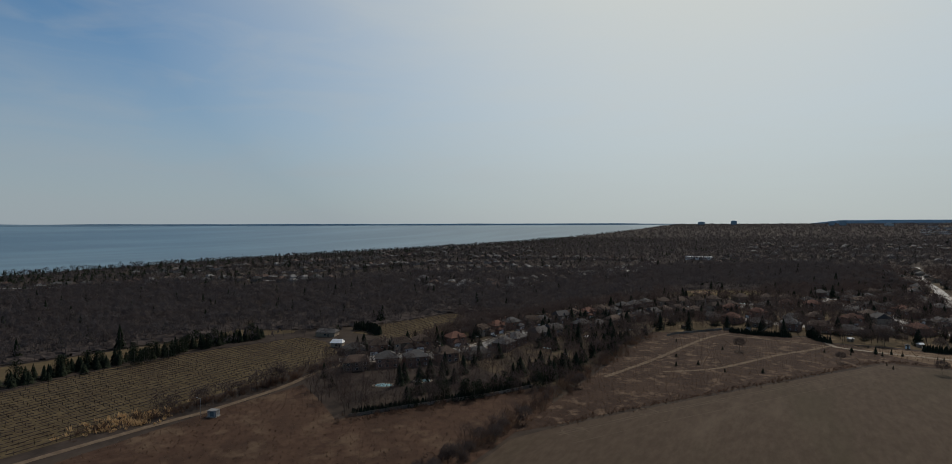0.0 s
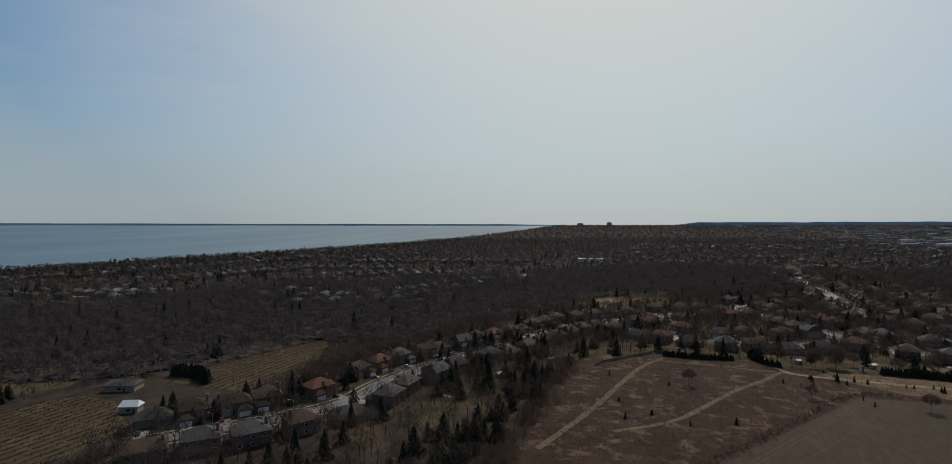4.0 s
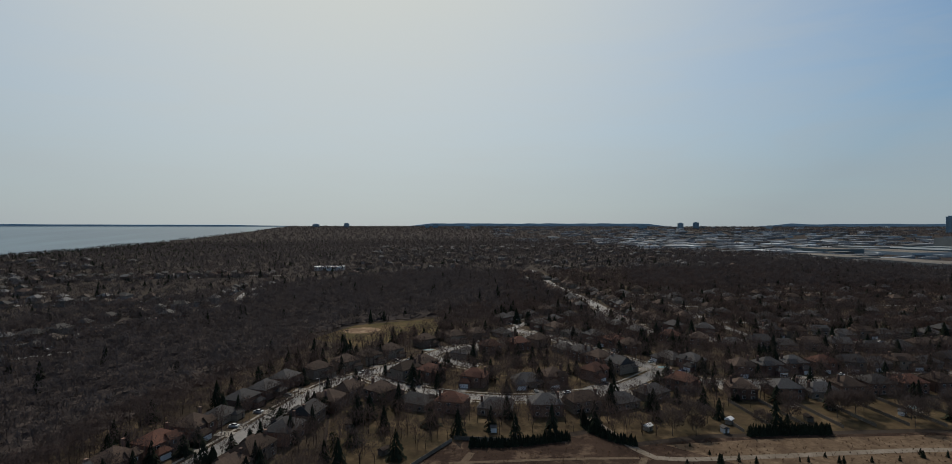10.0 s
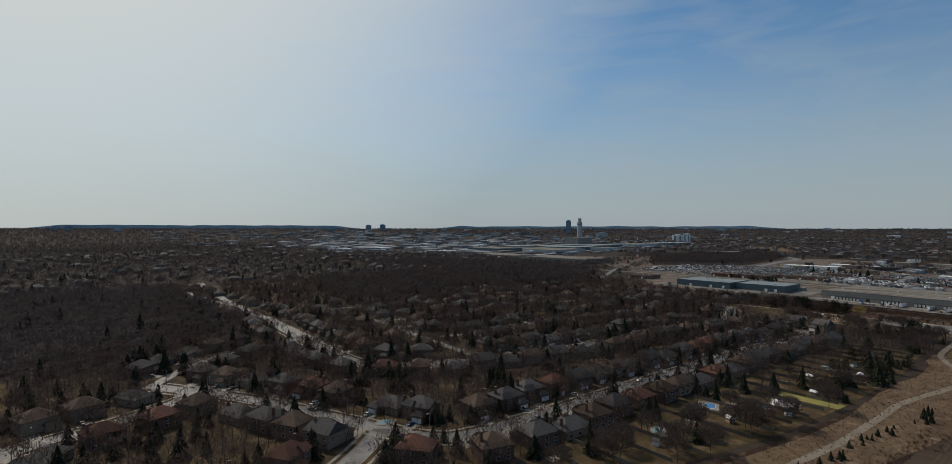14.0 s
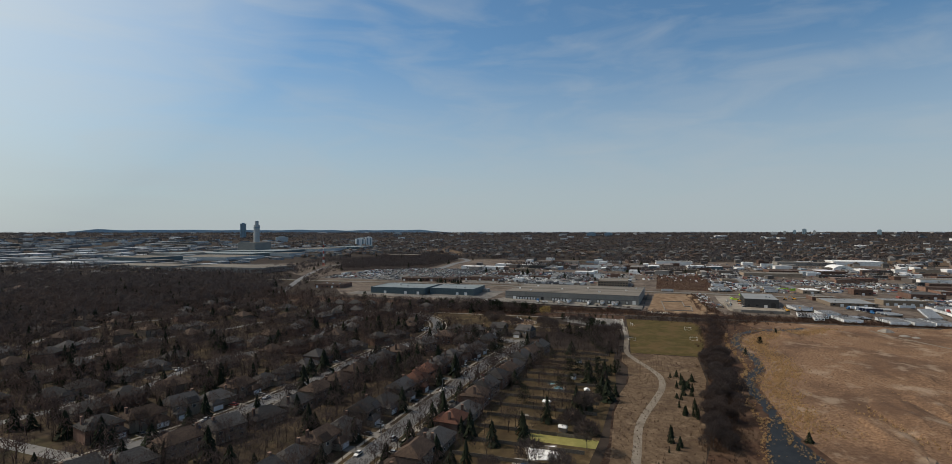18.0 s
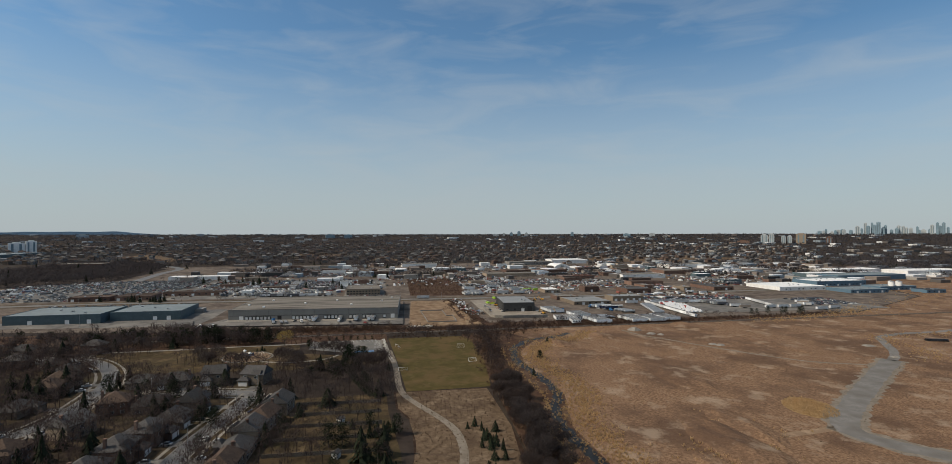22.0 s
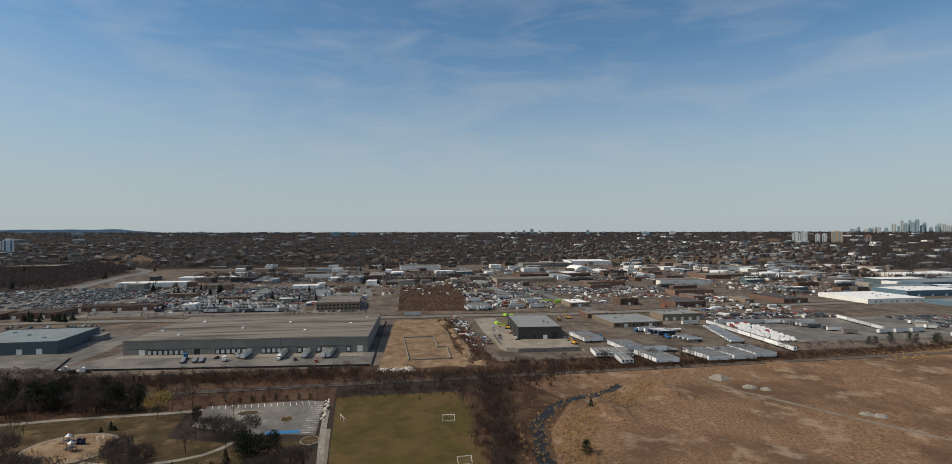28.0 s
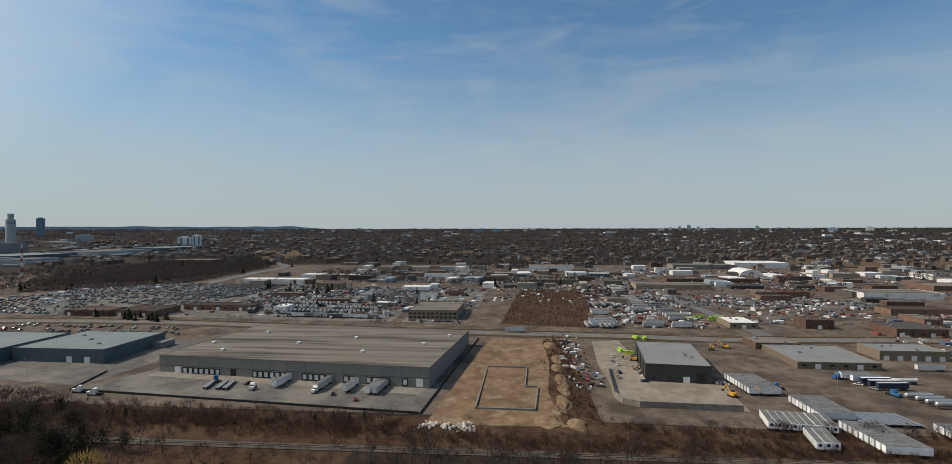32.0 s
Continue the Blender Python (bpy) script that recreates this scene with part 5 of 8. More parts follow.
PINES += [(x, y, h) for x, y, h in ((582, 593, 10), (581, 586, 11), (585, 583, 10), (584, 575, 11), (582, 569, 12), (585, 565, 11), (591, 562, 10), (576, 538, 12), (575, 532, 12), (577, 525, 11), (555, 493, 6), (486, 480, 8), (482, 463, 9), (481, 456, 9), (512, 462, 9), (517, 452, 8))]
BARE += [(x + rng.normal(0, 2.5), y + rng.normal(0, 2.5), rng.uniform(8, 11)) for x, y in ((505, 545), (500, 536), (497, 528), (493, 518), (488, 508), (486, 498), (483, 490), (512, 566), (524, 570), (534, 566), (545, 568), (552, 560), (490, 448), (498, 444), (480, 452), (476, 470), (470, 480), (530, 486), (526, 490))]
BARE += [(x, y, rng.uniform(8, 11.5)) for x, y in ((528, 564), (539, 563), (541, 557), (508, 550), (503, 540), (498, 532), (495, 524), (501, 502), (493, 494), (495, 489), (490, 502), (534, 483), (540, 481), (519, 485), (484, 446), (494, 440), (568, 547), (572, 543), (584, 551), (560, 478), (513, 560), (520, 572), (500, 520), (488, 515))]
# the trees nearest the path are things of their own
near_t, near_c = [], []
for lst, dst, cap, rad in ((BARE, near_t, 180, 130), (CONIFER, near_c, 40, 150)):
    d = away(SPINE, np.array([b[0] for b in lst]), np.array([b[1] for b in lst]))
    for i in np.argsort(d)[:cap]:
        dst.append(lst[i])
BARE = [b for b in BARE if b not in set(near_t)]
CONIFER = [b for b in CONIFER if b not in set(near_c)]


def tree_thing(seed):
    top = thing("tree", "leafless deciduous tree with grey-brown twigs", "tree", "bare trees")
    trunk, crown = bare_template(seed, 900, 0.0155, 0.46, limbs=10)
    part("trunk", bulk_mesh("trunk", trunk, "trunk"), "", top)
    part("crown", bulk_mesh("crown", both([crown, crown_template(seed + 900, 260, 0.44, 0.032)]), "bark"), "", top)
    return top


def conifer_thing(seed, slim):
    top = thing("conifer", "dark green evergreen conifer", "tree", "conifers")
    part("trunk", Soup().tube((0, 0, -0.02), (0, 0, 0.8), 0.018, 0.005, 5), "trunk", top)
    part("crown", bulk_mesh("crown", conifer_template(seed, 15, 13, slim), "needle"), "", top)
    return top


def pine_thing(seed):
    top = thing("pine", "broad dark green pine with an uneven crown", "tree", "pines")
    part("trunk", Soup().tube((0, 0, -0.02), (0, 0, 0.75), 0.022, 0.008, 5), "trunk", top)
    rr = np.random.default_rng(seed)
    heap = []
    for k in range(24):
        u, a = 0.1 + 0.84 * (k / 24), k * 2.4
        r = 0.3 * (1.05 - u) ** 0.6 * rr.uniform(0.5, 1.1)
        heap.append(dome_template(seed + k, 40, 0.19, 0.13, 0.026) + np.array([r * math.cos(a), r * math.sin(a), u - 0.05]))
    part("crown", bulk_mesh("crown", np.concatenate(heap), "needle"), "", top)
    return top


kinds_t = [tree_thing(20 + i) for i in range(5)]
kinds_p = [pine_thing(300 + 40 * i) for i in range(3)]
kinds_c = [conifer_thing(40 + i, s) for i, s in enumerate((0.2, 0.25, 0.29, 0.33))]
PARK_TREES = [(502, 550, 11), (510, 549, 9.5), (520, 547, 12), (505, 536, 10), (524, 559, 10.5), (497, 527, 11), (510, 507, 9.5), (502, 500, 12), (505, 495, 10), (514, 506, 10.5), (491, 493, 11), (532, 480, 9.5), (524, 472, 12), (530, 464, 10), (519, 467, 10.5), (483, 454, 11), (487, 448, 9.5), (489, 442, 12), (480, 444, 10)]
for lst, kinds in ((near_t + PARK_TREES, kinds_t), (near_c, kinds_c), (PINES, kinds_p)):
    for i, (x, y, h) in enumerate(lst):
        src = kinds[i % len(kinds)]
        src.scale = (h, h, h)
        copy_thing(src, on_ground(x, y, (i * 77) % 360))
for ob in kinds_t + kinds_c + kinds_p:
    for o in (*ob.children_recursive, ob):
        bpy.data.objects.remove(o)


def spots(lst):
    a = np.array(lst, dtype=float)
    return np.column_stack([a[:, 0], a[:, 1], ground_z(a[:, 0], a[:, 1]), a[:, 2]])


arr = np.array([b[:2] for b in BARE])
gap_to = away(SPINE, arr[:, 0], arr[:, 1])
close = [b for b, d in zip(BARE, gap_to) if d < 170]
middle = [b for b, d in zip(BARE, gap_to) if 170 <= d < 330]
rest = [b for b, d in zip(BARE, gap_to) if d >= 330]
fine_bare = [both([*bare_template(50 + i, 58, 0.013, 0.44, 7), crown_template(450 + i, 95, 0.42, 0.04)]) for i in range(6)]
soft_bare = [both([*bare_template(70 + i, 26, 0.02, 0.44, 4), crown_template(470 + i, 68, 0.42, 0.058)]) for i in range(6)]
mid_bare = [both([*bare_template(60 + i, 6, 0.03, 0.44, 2), crown_template(460 + i, 42, 0.42, 0.085)]) for i in range(6)]
for lst, tmpl in ((close, fine_bare), (middle, soft_bare), (rest, mid_bare)):
    tagged(part("bare_trees", bulk_mesh("bare_trees", spread_over(tmpl, spots(lst), rng), "gardenbark"), ""), "leafless trees among the houses and along the banks", "trees", kind="stuff")
mid_con = [conifer_template(80 + i, 9, 9, 0.3 + 0.04 * i) for i in range(4)]
tagged(part("conifers", bulk_mesh("conifers", spread_over(mid_con, spots(CONIFER), rng), "needle"), ""), "dark conifers among the gardens", "trees", kind="stuff")

# dense woods
wood_spots = []
for poly in WOODS:
    a = np.array(poly)
    x, y = jitter(a[:, 0].min(), a[:, 0].max(), a[:, 1].min(), a[:, 1].max(), 7.1, rng, poly)
    k = clear_of(x, y, 9)
    x, y = x[k], y[k]
    wood_spots.append(np.column_stack([x, y, land_z(x, y), rng.uniform(8.5, 14, len(x)) * rng.choice((1.0, 1.0, 1.0, 1.2), len(x))]))
wood_spots = np.concatenate(wood_spots)
evergreen = rng.random(len(wood_spots)) < 0.025
wood_tmpl = [both([*bare_template(100 + i, 3, 0.03, 0.36, 1), crown_template(480 + i, 27, 0.43, 0.115)]) for i in range(8)]
tagged(part("woods", bulk_mesh("woods", spread_over(wood_tmpl, wood_spots[~evergreen], rng), "woodbark"), ""), "dense leafless brown woods", "woods", kind="stuff")
wood_con = [conifer_template(180 + i, 7, 7, 0.28 + 0.03 * i) for i in range(3)]
tagged(part("wood_conifers", bulk_mesh("wood_conifers", spread_over(wood_con, wood_spots[evergreen], rng), "needle"), ""), "dark conifers standing in the bare woods", "woods", kind="stuff")

# brushwood under the crowns: an uneven sheet of saplings and twigs
def understorey(poly, step, low, high, name, label):
    a = np.array(poly)
    xs, ys = np.arange(a[:, 0].min(), a[:, 0].max() + step, step), np.arange(a[:, 1].min(), a[:, 1].max() + step, step)
    gx_, gy_ = np.meshgrid(xs, ys)
    ok = (inside(poly, gx_.ravel(), gy_.ravel()) & clear_of(gx_.ravel(), gy_.ravel(), 13)).reshape(gx_.shape)
    edge = ok.copy()
    edge[1:-1, 1:-1] &= ok[:-2, 1:-1] & ok[2:, 1:-1] & ok[1:-1, :-2] & ok[1:-1, 2:]
    core = edge.copy()
    core[1:-1, 1:-1] &= edge[:-2, 1:-1] & edge[2:, 1:-1] & edge[1:-1, :-2] & edge[1:-1, 2:]
    z = land_z(gx_.ravel(), gy_.ravel()).reshape(gx_.shape) + np.where(ok, rng.uniform(low, high, gx_.shape) * (0.15 + 0.3 * edge + 0.55 * core), -0.3)
    tris = []
    jx, jy = gx_ + rng.uniform(-0.4, 0.4, gx_.shape) * step, gy_ + rng.uniform(-0.4, 0.4, gx_.shape) * step
    p = np.stack([jx, jy, z], -1)
    q = ok[:-1, :-1] & ok[1:, :-1] & ok[:-1, 1:] & ok[1:, 1:]
    tris = np.concatenate([np.stack([p[:-1, :-1][q], p[:-1, 1:][q], p[1:, 1:][q]], 1), np.stack([p[:-1, :-1][q], p[1:, 1:][q], p[1:, :-1][q]], 1)])
    if len(tris):
        tagged(part(name, bulk_mesh(name, tris, "underwood"), ""), label, "brush", kind="stuff")


for poly in WOODS:
    understorey(poly, 3.6, 0.8, 3.2, "brushwood", "brown tangle of saplings under the bare woods")

# treed land farther off: gardens, ravines and belts out to the rim
def belt(r0, r1, step, rng):
    x, y = jitter(MID[0] - r1, MID[0] + r1, MID[1] - r1, MID[1] + r1, step, rng)
    r = np.hypot(x - MID[0], y - MID[1])
    bearing = np.degrees(np.arctan2(y - MID[1], x - MID[0]))
    k = (r > r0) & (r < r1) & (x > shore_x(y) + 12) & ((bearing > -58) | (bearing < -165))
    return x[k], y[k], r[k]


def thick(x, y, width, seed):
    return np.array([noise.noise((a / width, b / width, seed)) for a, b in zip(x, y)])


INDUSTRY = [(612, 900), (612, -420), (1000, -700), (1500, -900), (1700, -100), (1480, 840), (1150, 860), (1000, 1000), (700, 880)]
FACTORY = [(860, 1120), (1180, 1180), (1900, 1420), (2300, 1560), (2250, 1850), (1500, 1900), (900, 1560)]


FARFIELDS = [[(1560, 980), (1790, 970), (2200, 1190), (1950, 1210)], [(1340, 640), (1390, 640), (1385, 740), (1345, 740)], [(1620, -186), (1640, -750), (1890, -975), (1885, -304)], [(2000, 500), (2150, 440), (2180, 700), (2030, 740)], [(1950, -200), (2100, -320), (2150, -80), (1980, 20)], [(1700, 300), (1850, 260), (1880, 420), (1720, 450)]]
for poly in FARFIELDS:
    patch("field_far", poly, 0.4, "tangrass", "pale dead grass field among the woods", "field")
WORKS = [(690, 2040), (960, 1480), (2480, 2250), (1500, 3900)]
for r0, r1, step in ((0, 1500, 11.6), (1500, 2600, 16), (2600, RIM - 220, 27)):
    x, y, r = belt(r0, r1, step, rng)
    k = np.ones(len(x), bool)
    for poly in WOODS + [suburb, FACTORY]:
        k &= ~inside(poly, x, y)
    ind = inside(INDUSTRY, x, y)
    far_west = x > 1350
    cover = thick(x, y, 150, 3.3)
    k &= np.where(ind, (cover > np.where(x > 1050, 0.22, 0.42)) & ((y < 300) | (x > 1130)) & (x > 1000), True) & np.where(far_west & ~ind, cover > -0.3, True)
    for poly in FARFIELDS:
        k &= ~inside(poly, x, y)
    if r0 >= 1500:
        k &= (rng.random(len(x)) > 0.3) | (x < 600)
    k &= ~inside(WORKS, x, y) | (rng.random(len(x)) < 0.2)
    x, y = x[k], y[k]
    if r0 == 0:
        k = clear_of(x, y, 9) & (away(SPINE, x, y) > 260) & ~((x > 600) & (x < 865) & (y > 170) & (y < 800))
        x, y = x[k], y[k]
        tmpl = [both([bare_template(140 + i, 6, 0.05, 0.42, 2)[0][:3], crown_template(490 + i, 17, 0.46, 0.15)]) for i in range(6)]
    else:
        tmpl = [crown_template(500 + i, 8, 0.8 if r0 == 1500 else 1.5, 0.3 if r0 == 1500 else 0.55, 0.36, 0.4) for i in range(6)]
    grow = 1.0 if r0 < 1500 else (0.95 if r0 < 2600 else 0.8)
    con = rng.random(len(x)) < np.where(x < -1000, 0.55, np.where(x < -650, 0.3, np.where((x < 650) & (y > 900), 0.2, 0.08)))
    sp = np.column_stack([x, y, land_z(x, y), rng.uniform(8, 13.5, len(x)) * grow])
    # east trees past 1500 m take the paler haze-tinted twigs, the others woodbark
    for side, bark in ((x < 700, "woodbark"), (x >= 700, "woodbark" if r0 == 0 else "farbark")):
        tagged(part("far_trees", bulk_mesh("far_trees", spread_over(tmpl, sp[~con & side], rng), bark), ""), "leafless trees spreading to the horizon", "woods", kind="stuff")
    sp[:, 3] *= np.where(con, 0.85, 1)
    ctm = [conifer_template(170, 4, 5, 0.42)] + [crown_template(530 + i, 16 if r0 == 0 else 8, 0.5 if r0 == 0 else 0.8, 0.16 if r0 == 0 else 0.3, 0.42, 0.5) for i in range(2)]
    tagged(part("far_conifers", bulk_mesh("far_conifers", spread_over(ctm, sp[con], rng), "needle"), ""), "dark conifers scattered through the far woods", "woods", kind="stuff")

# ---- warehouses ----
def flat_building(name, x0, x1, y0, y1, h, wall, roof, label, category="building", parapet=0.5, turn=0.0):
    """A flat-roofed building in its own axes, with a parapet round the roof."""
    cx, cy = (x0 + x1) / 2, (y0 + y1) / 2
    top = thing(name, label, category, at=on_ground(cx, cy, turn))
    w, d = (x1 - x0) / 2, (y1 - y0) / 2
    part("wall", Soup().box(-w, w, -d, d, -1, h), wall, top)
    part("roof", Soup().box(-w + 0.3, w - 0.3, -d + 0.3, d - 0.3, h + 0.003, h + 0.12), roof, top)
    rim = Soup()
    for a in ((-w, w, -d, -d + 0.3), (-w, w, d - 0.3, d), (-w, -w + 0.3, -d + 0.3, d - 0.3), (w - 0.3, w, -d + 0.3, d - 0.3)):
        rim.box(*a, h + 0.002, h + parapet)
    part("parapet", rim, wall, top)
    return top


def dock_door(parent, x, y, z=1.1):
    """A dock door with its dark rubber frame, in a wall that faces -x."""
    f = part("dock_frame", Soup().box(-0.45, 0, -1.55, -1.2, 0, 3.3).box(-0.45, 0, 1.2, 1.55, 0, 3.3).box(-0.45, 0, -1.2, 1.2, 2.8, 3.3).box(-0.4, 0, -1.55, 1.55, -0.6, 0), "rubber", parent, at=pose(x, y, z - 0.6))
    part("dock_door", Soup().box(-0.1, 0, -1.2, 1.2, 0, 2.8), "white", f, "pale dock door")
    return f


WX, WY0, WY1, WH, WTURN = 686.6, 414.5, 577.9, 9.8, -5.0
wh = flat_building("warehouse", WX, 792.6, WY0, WY1, WH, "cladgrey", "flatroof", "huge grey warehouse with loading docks and a flat gravel roof", "warehouse", 0.35, WTURN)
cxw, cyw = (WX + 792.6) / 2, 502.5


def by_dock(x, y, turn=180):
    """A place in the yard, in the axes of the turned warehouse."""
    q = Matrix.Rotation(radians(WTURN), 2) @ Vector((x - cxw, y - cyw))
    return on_ground(cxw + q.x, (WY0 + WY1) / 2 + q.y, turn + WTURN, 0.16)


for y in [434, 444, 447.5, 451, 454.5, 464, 467.5] + [478 + 3.5 * i for i in range(5)] + [505, 508.5, 512, 515.5, 519, 522.5] + [546 + 3.5 * i for i in range(7)]:
    dock_door(wh, WX - cxw, y - cyw)
for y in (426, 536, 572):
    part("drive_in_door", Soup().box(-0.08, 0, -1.9, 1.9, 0, 4.2), "dark" if y == 536 else "white", wh, "large drive-in door", at=pose(WX - cxw, y - cyw, -0.2))
for x, y in ((715, 470), (730, 520), (742, 440), (760, 560), (705, 556), (752, 490), (770, 430), (722, 575)):
    part("roof_unit", Soup().box(-1.2, 1.2, -1, 1, WH + 0.12, WH + 1.3), "white", wh, "white rooftop unit", at=pose(x - cxw, y - cyw, 0))
bw = flat_building("warehouse", 706, 762, 628, 690, 8.0, "blueclad", "blueroof", "slate-blue metal warehouse with a pale flat roof", "warehouse")
bw2 = flat_building("warehouse", 694, 752, 693, 772, 8.0, "blueclad", "blueroof", "slate-blue metal warehouse with a pale flat roof", "warehouse")
dk = flat_building("workshop", 706, 766, 264, 299, 9.5, "darkclad", "lightroof", "dark charcoal metal workshop with a grey roof", "workshop", 0.25, -6.0)
# no opening is cut: a dark panel stands for the unlit doorway
part("shop_door", Soup().box(-0.1, 0, -2.6, 2.6, 0, 5.5), "dark", dk, "dark panel for the shade inside a tall doorway", at=pose(-30, -12, 0))
# concrete yard wall
yw = thing("yard_wall", "pale concrete block wall round a yard", "wall")
line = [(730, 320), (677, 324), (667, 321), (663, 314), (662, 267)]
for (x0, y0), (x1, y1) in zip(line[:-1], line[1:]):
    n = max(1, round(math.hypot(x1 - x0, y1 - y0) / 6))
    for i in range(n):
        ax, ay, bx, by = x0 + (x1 - x0) * i / n, y0 + (y1 - y0) * i / n, x0 + (x1 - x0) * (i + 1) / n, y0 + (y1 - y0) * (i + 1) / n
        ln = math.hypot(bx - ax, by - ay)
        part("wall_panel", Soup().box(0.02, ln - 0.02, -0.3, 0.3, -0.3, 3.0), "concrete", yw, at=pose(ax, ay, ground_z(ax, ay), 0, 0, math.degrees(math.atan2(by - ay, bx - ax))))

BUILDINGS = [
    (882, 940, 432, 477, 8, "tan", "flatroof", "two-storey tan office block with rows of windows"), (1142, 1168, 690, 785, 6, "white", "white", "long low white-roofed building"),
    (864, 900, 712, 752, 5, "brick", "roof_brown", "low brown-roofed shopping strip"), (860, 884, 756, 800, 5, "brick", "roof_brown", "low brown-roofed shopping strip"), (905, 925, 640, 712, 5, "brick", "roof_brown", "low brown-roofed shopping strip"),
    (872, 905, 174, 197, 4.5, "tan", "white", "small flat-roofed shop with a white front"), (794, 818, 178, 208, 4.5, "brick", "flatroof", "low brick workshop with a flat roof"), (744, 794, 156, 204, 4.0, "tan", "lightroof", "low workshop with a grey metal roof"),
    (772, 796, 98, 140, 6, "tan", "lightroof", "garage building with white windows and doors"), (1085, 1130, -125, -35, 7, "white", "flatroof", "white warehouse with a grey base"), (960, 985, -45, 14, 6, "brick", "roof_brown", "brown brick factory with a dark roof"),
    (852, 888, 40, 78, 6, "brick", "roof_grey", "brick factory hall with a grey roof"), (1562, 1640, -170, -62, 10, "white", "white", "long white factory hall beyond the yards"), (1510, 1560, -44, 76, 8, "cladgrey", "flatroof", "long grey hall with a flat roof"),
    (1424, 1480, 282, 366, 9, "white", "flatroof", "white warehouse shaped like a box"), (1192, 1230, 294, 368, 6, "tan", "flatroof", "low tan hall with a flat roof"), (1250, 1300, 16, 154, 5, "brick", "roof_brown", "long low dark brick hall"),
    (1094, 1125, 22, 76, 5, "brick", "roof_red", "low brick hall with a reddish roof"), (1350, 1400, -330, -308, 8, "white", "white", "white metal hall with a white roof"), (1006, 1030, 256, 280, 5, "tan", "flatroof", "small tan hall in the yards"),
    (850, 925, -262, -178, 5.5, "white", "white", "white-walled factory with a white roof"), (805, 850, -330, -262, 5, "bluewall", "blueroof", "bright blue factory hall of the works"), (835, 870, -420, -350, 5.5, "bluewall", "blueroof", "bright blue factory hall of the works"), (790, 815, -420, -384, 4.5, "bluewall", "roof_grey", "low blue hall with a dark roof"), (905, 960, -400, -300, 8, "bluewall", "white", "blue hall with a pale roof"), (1000, 1060, -600, -440, 9, "bluewall", "blueroof", "long blue hall of the works"), (1060, 1120, -840, -680, 12, "white", "white", "large white works hall"), (1130, 1180, -690, -560, 10, "white", "white", "large white works hall"), (1345, 1400, -400, -294, 9, "white", "flatroof", "white warehouse with a flat roof"), (907, 940, 5, 20, 5, "brick", "flatroof", "brick workshop beside the side road"),
    (874, 905, -40, -28, 5, "tan", "flatroof", "tan workshop beside the yards"), (868, 930, -110, -76, 5, "brick", "roof_grey", "long brick workshop with a grey roof"), (898, 1000, 1108, 1300, 9, "cladgrey", "flatroof", "very long pale grey warehouse"), (880, 960, 1310, 1490, 9, "cladgrey", "flatroof", "very long pale grey warehouse"),
    (724, 760, 838, 880, 5, "brick", "roof_brown", "low brown commercial building"), (-262, -206, 1304, 1330, 7, "white", "white", "white-roofed school among trees"), (1424, 1480, 1010, 1100, 12, "brick", "flatroof", "brown office block by the woods"),
    (960, 990, -420, -330, 8, "blueclad", "blueroof", "blue metal factory hall by the works"), (1050, 1090, -520, -420, 9, "blueclad", "white", "blue factory hall with silos"), (1180, 1230, -260, -180, 7, "brick", "flatroof", "brick hall with a flat roof"), (1150, 1190, 120, 220, 6, "tan", "flatroof", "tan hall with a flat roof"),
]
rb = random.Random(8)
halls = 0
while halls < 62:
    x, y, w, d = rb.uniform(880, 1480), rb.uniform(-330, 690), rb.uniform(9, 24), rb.uniform(12, 46)
    if any(x - w < b + 6 and x + w > a - 6 and y - d < e + 6 and y + d > c - 6 for a, b, c, e, *_ in BUILDINGS) or (860 < x + w and x - w < 1130 and 270 < y + d and y - d < 400) or abs(y - 200) < d + 10:
        continue
    wall, roof, label = rb.choice((("brick", "roof_brown", "low brick hall with a brown roof"), ("brick", "flatroof", "low brick hall with a gravel roof"), ("tan", "flatroof", "low tan hall with a gravel roof"), ("white", "flatroof", "white hall with a gravel roof"), ("cladgrey", "white", "grey hall with a white roof"), ("white", "white", "white hall with a white roof"), ("darkclad", "roof_grey", "dark hall with a dark roof"), ("blueclad", "white", "blue hall with a white roof")))
    BUILDINGS.append((x - w / 2, x + w / 2, y - d / 2, y + d / 2, rb.uniform(4, 7.5), wall, roof, label))
    halls += 1
for x0, x1, y0, y1, h, w, r, label in BUILDINGS:
    flat_building("building", x0, x1, y0, y1, h, w, r, label)

# ---- vehicles ----
def loft(s, rings, mi=0):
    """Joins closed rings of equal length into a skin with end caps."""
    n, k = len(rings[0]), len(s.v)
    for r in rings:
        s.v += [tuple(p) for p in r]
    for i in range(len(rings) - 1):
        for j in range(n):
            m = (j + 1) % n
            s.f.append((k + i * n + j, k + i * n + m, k + (i + 1) * n + m, k + (i + 1) * n + j))
            s.m.append(mi)
    for e in (tuple(range(k + n - 1, k - 1, -1)), tuple(range(k + (len(rings) - 1) * n, k + len(rings) * n))):
        s.f.append(e)
        s.m.append(mi)
    return s


def wheel_shape(r=0.34, w=0.22):
    return Soup().tube((0, -w / 2, 0), (0, w / 2, 0), r, r, 10)


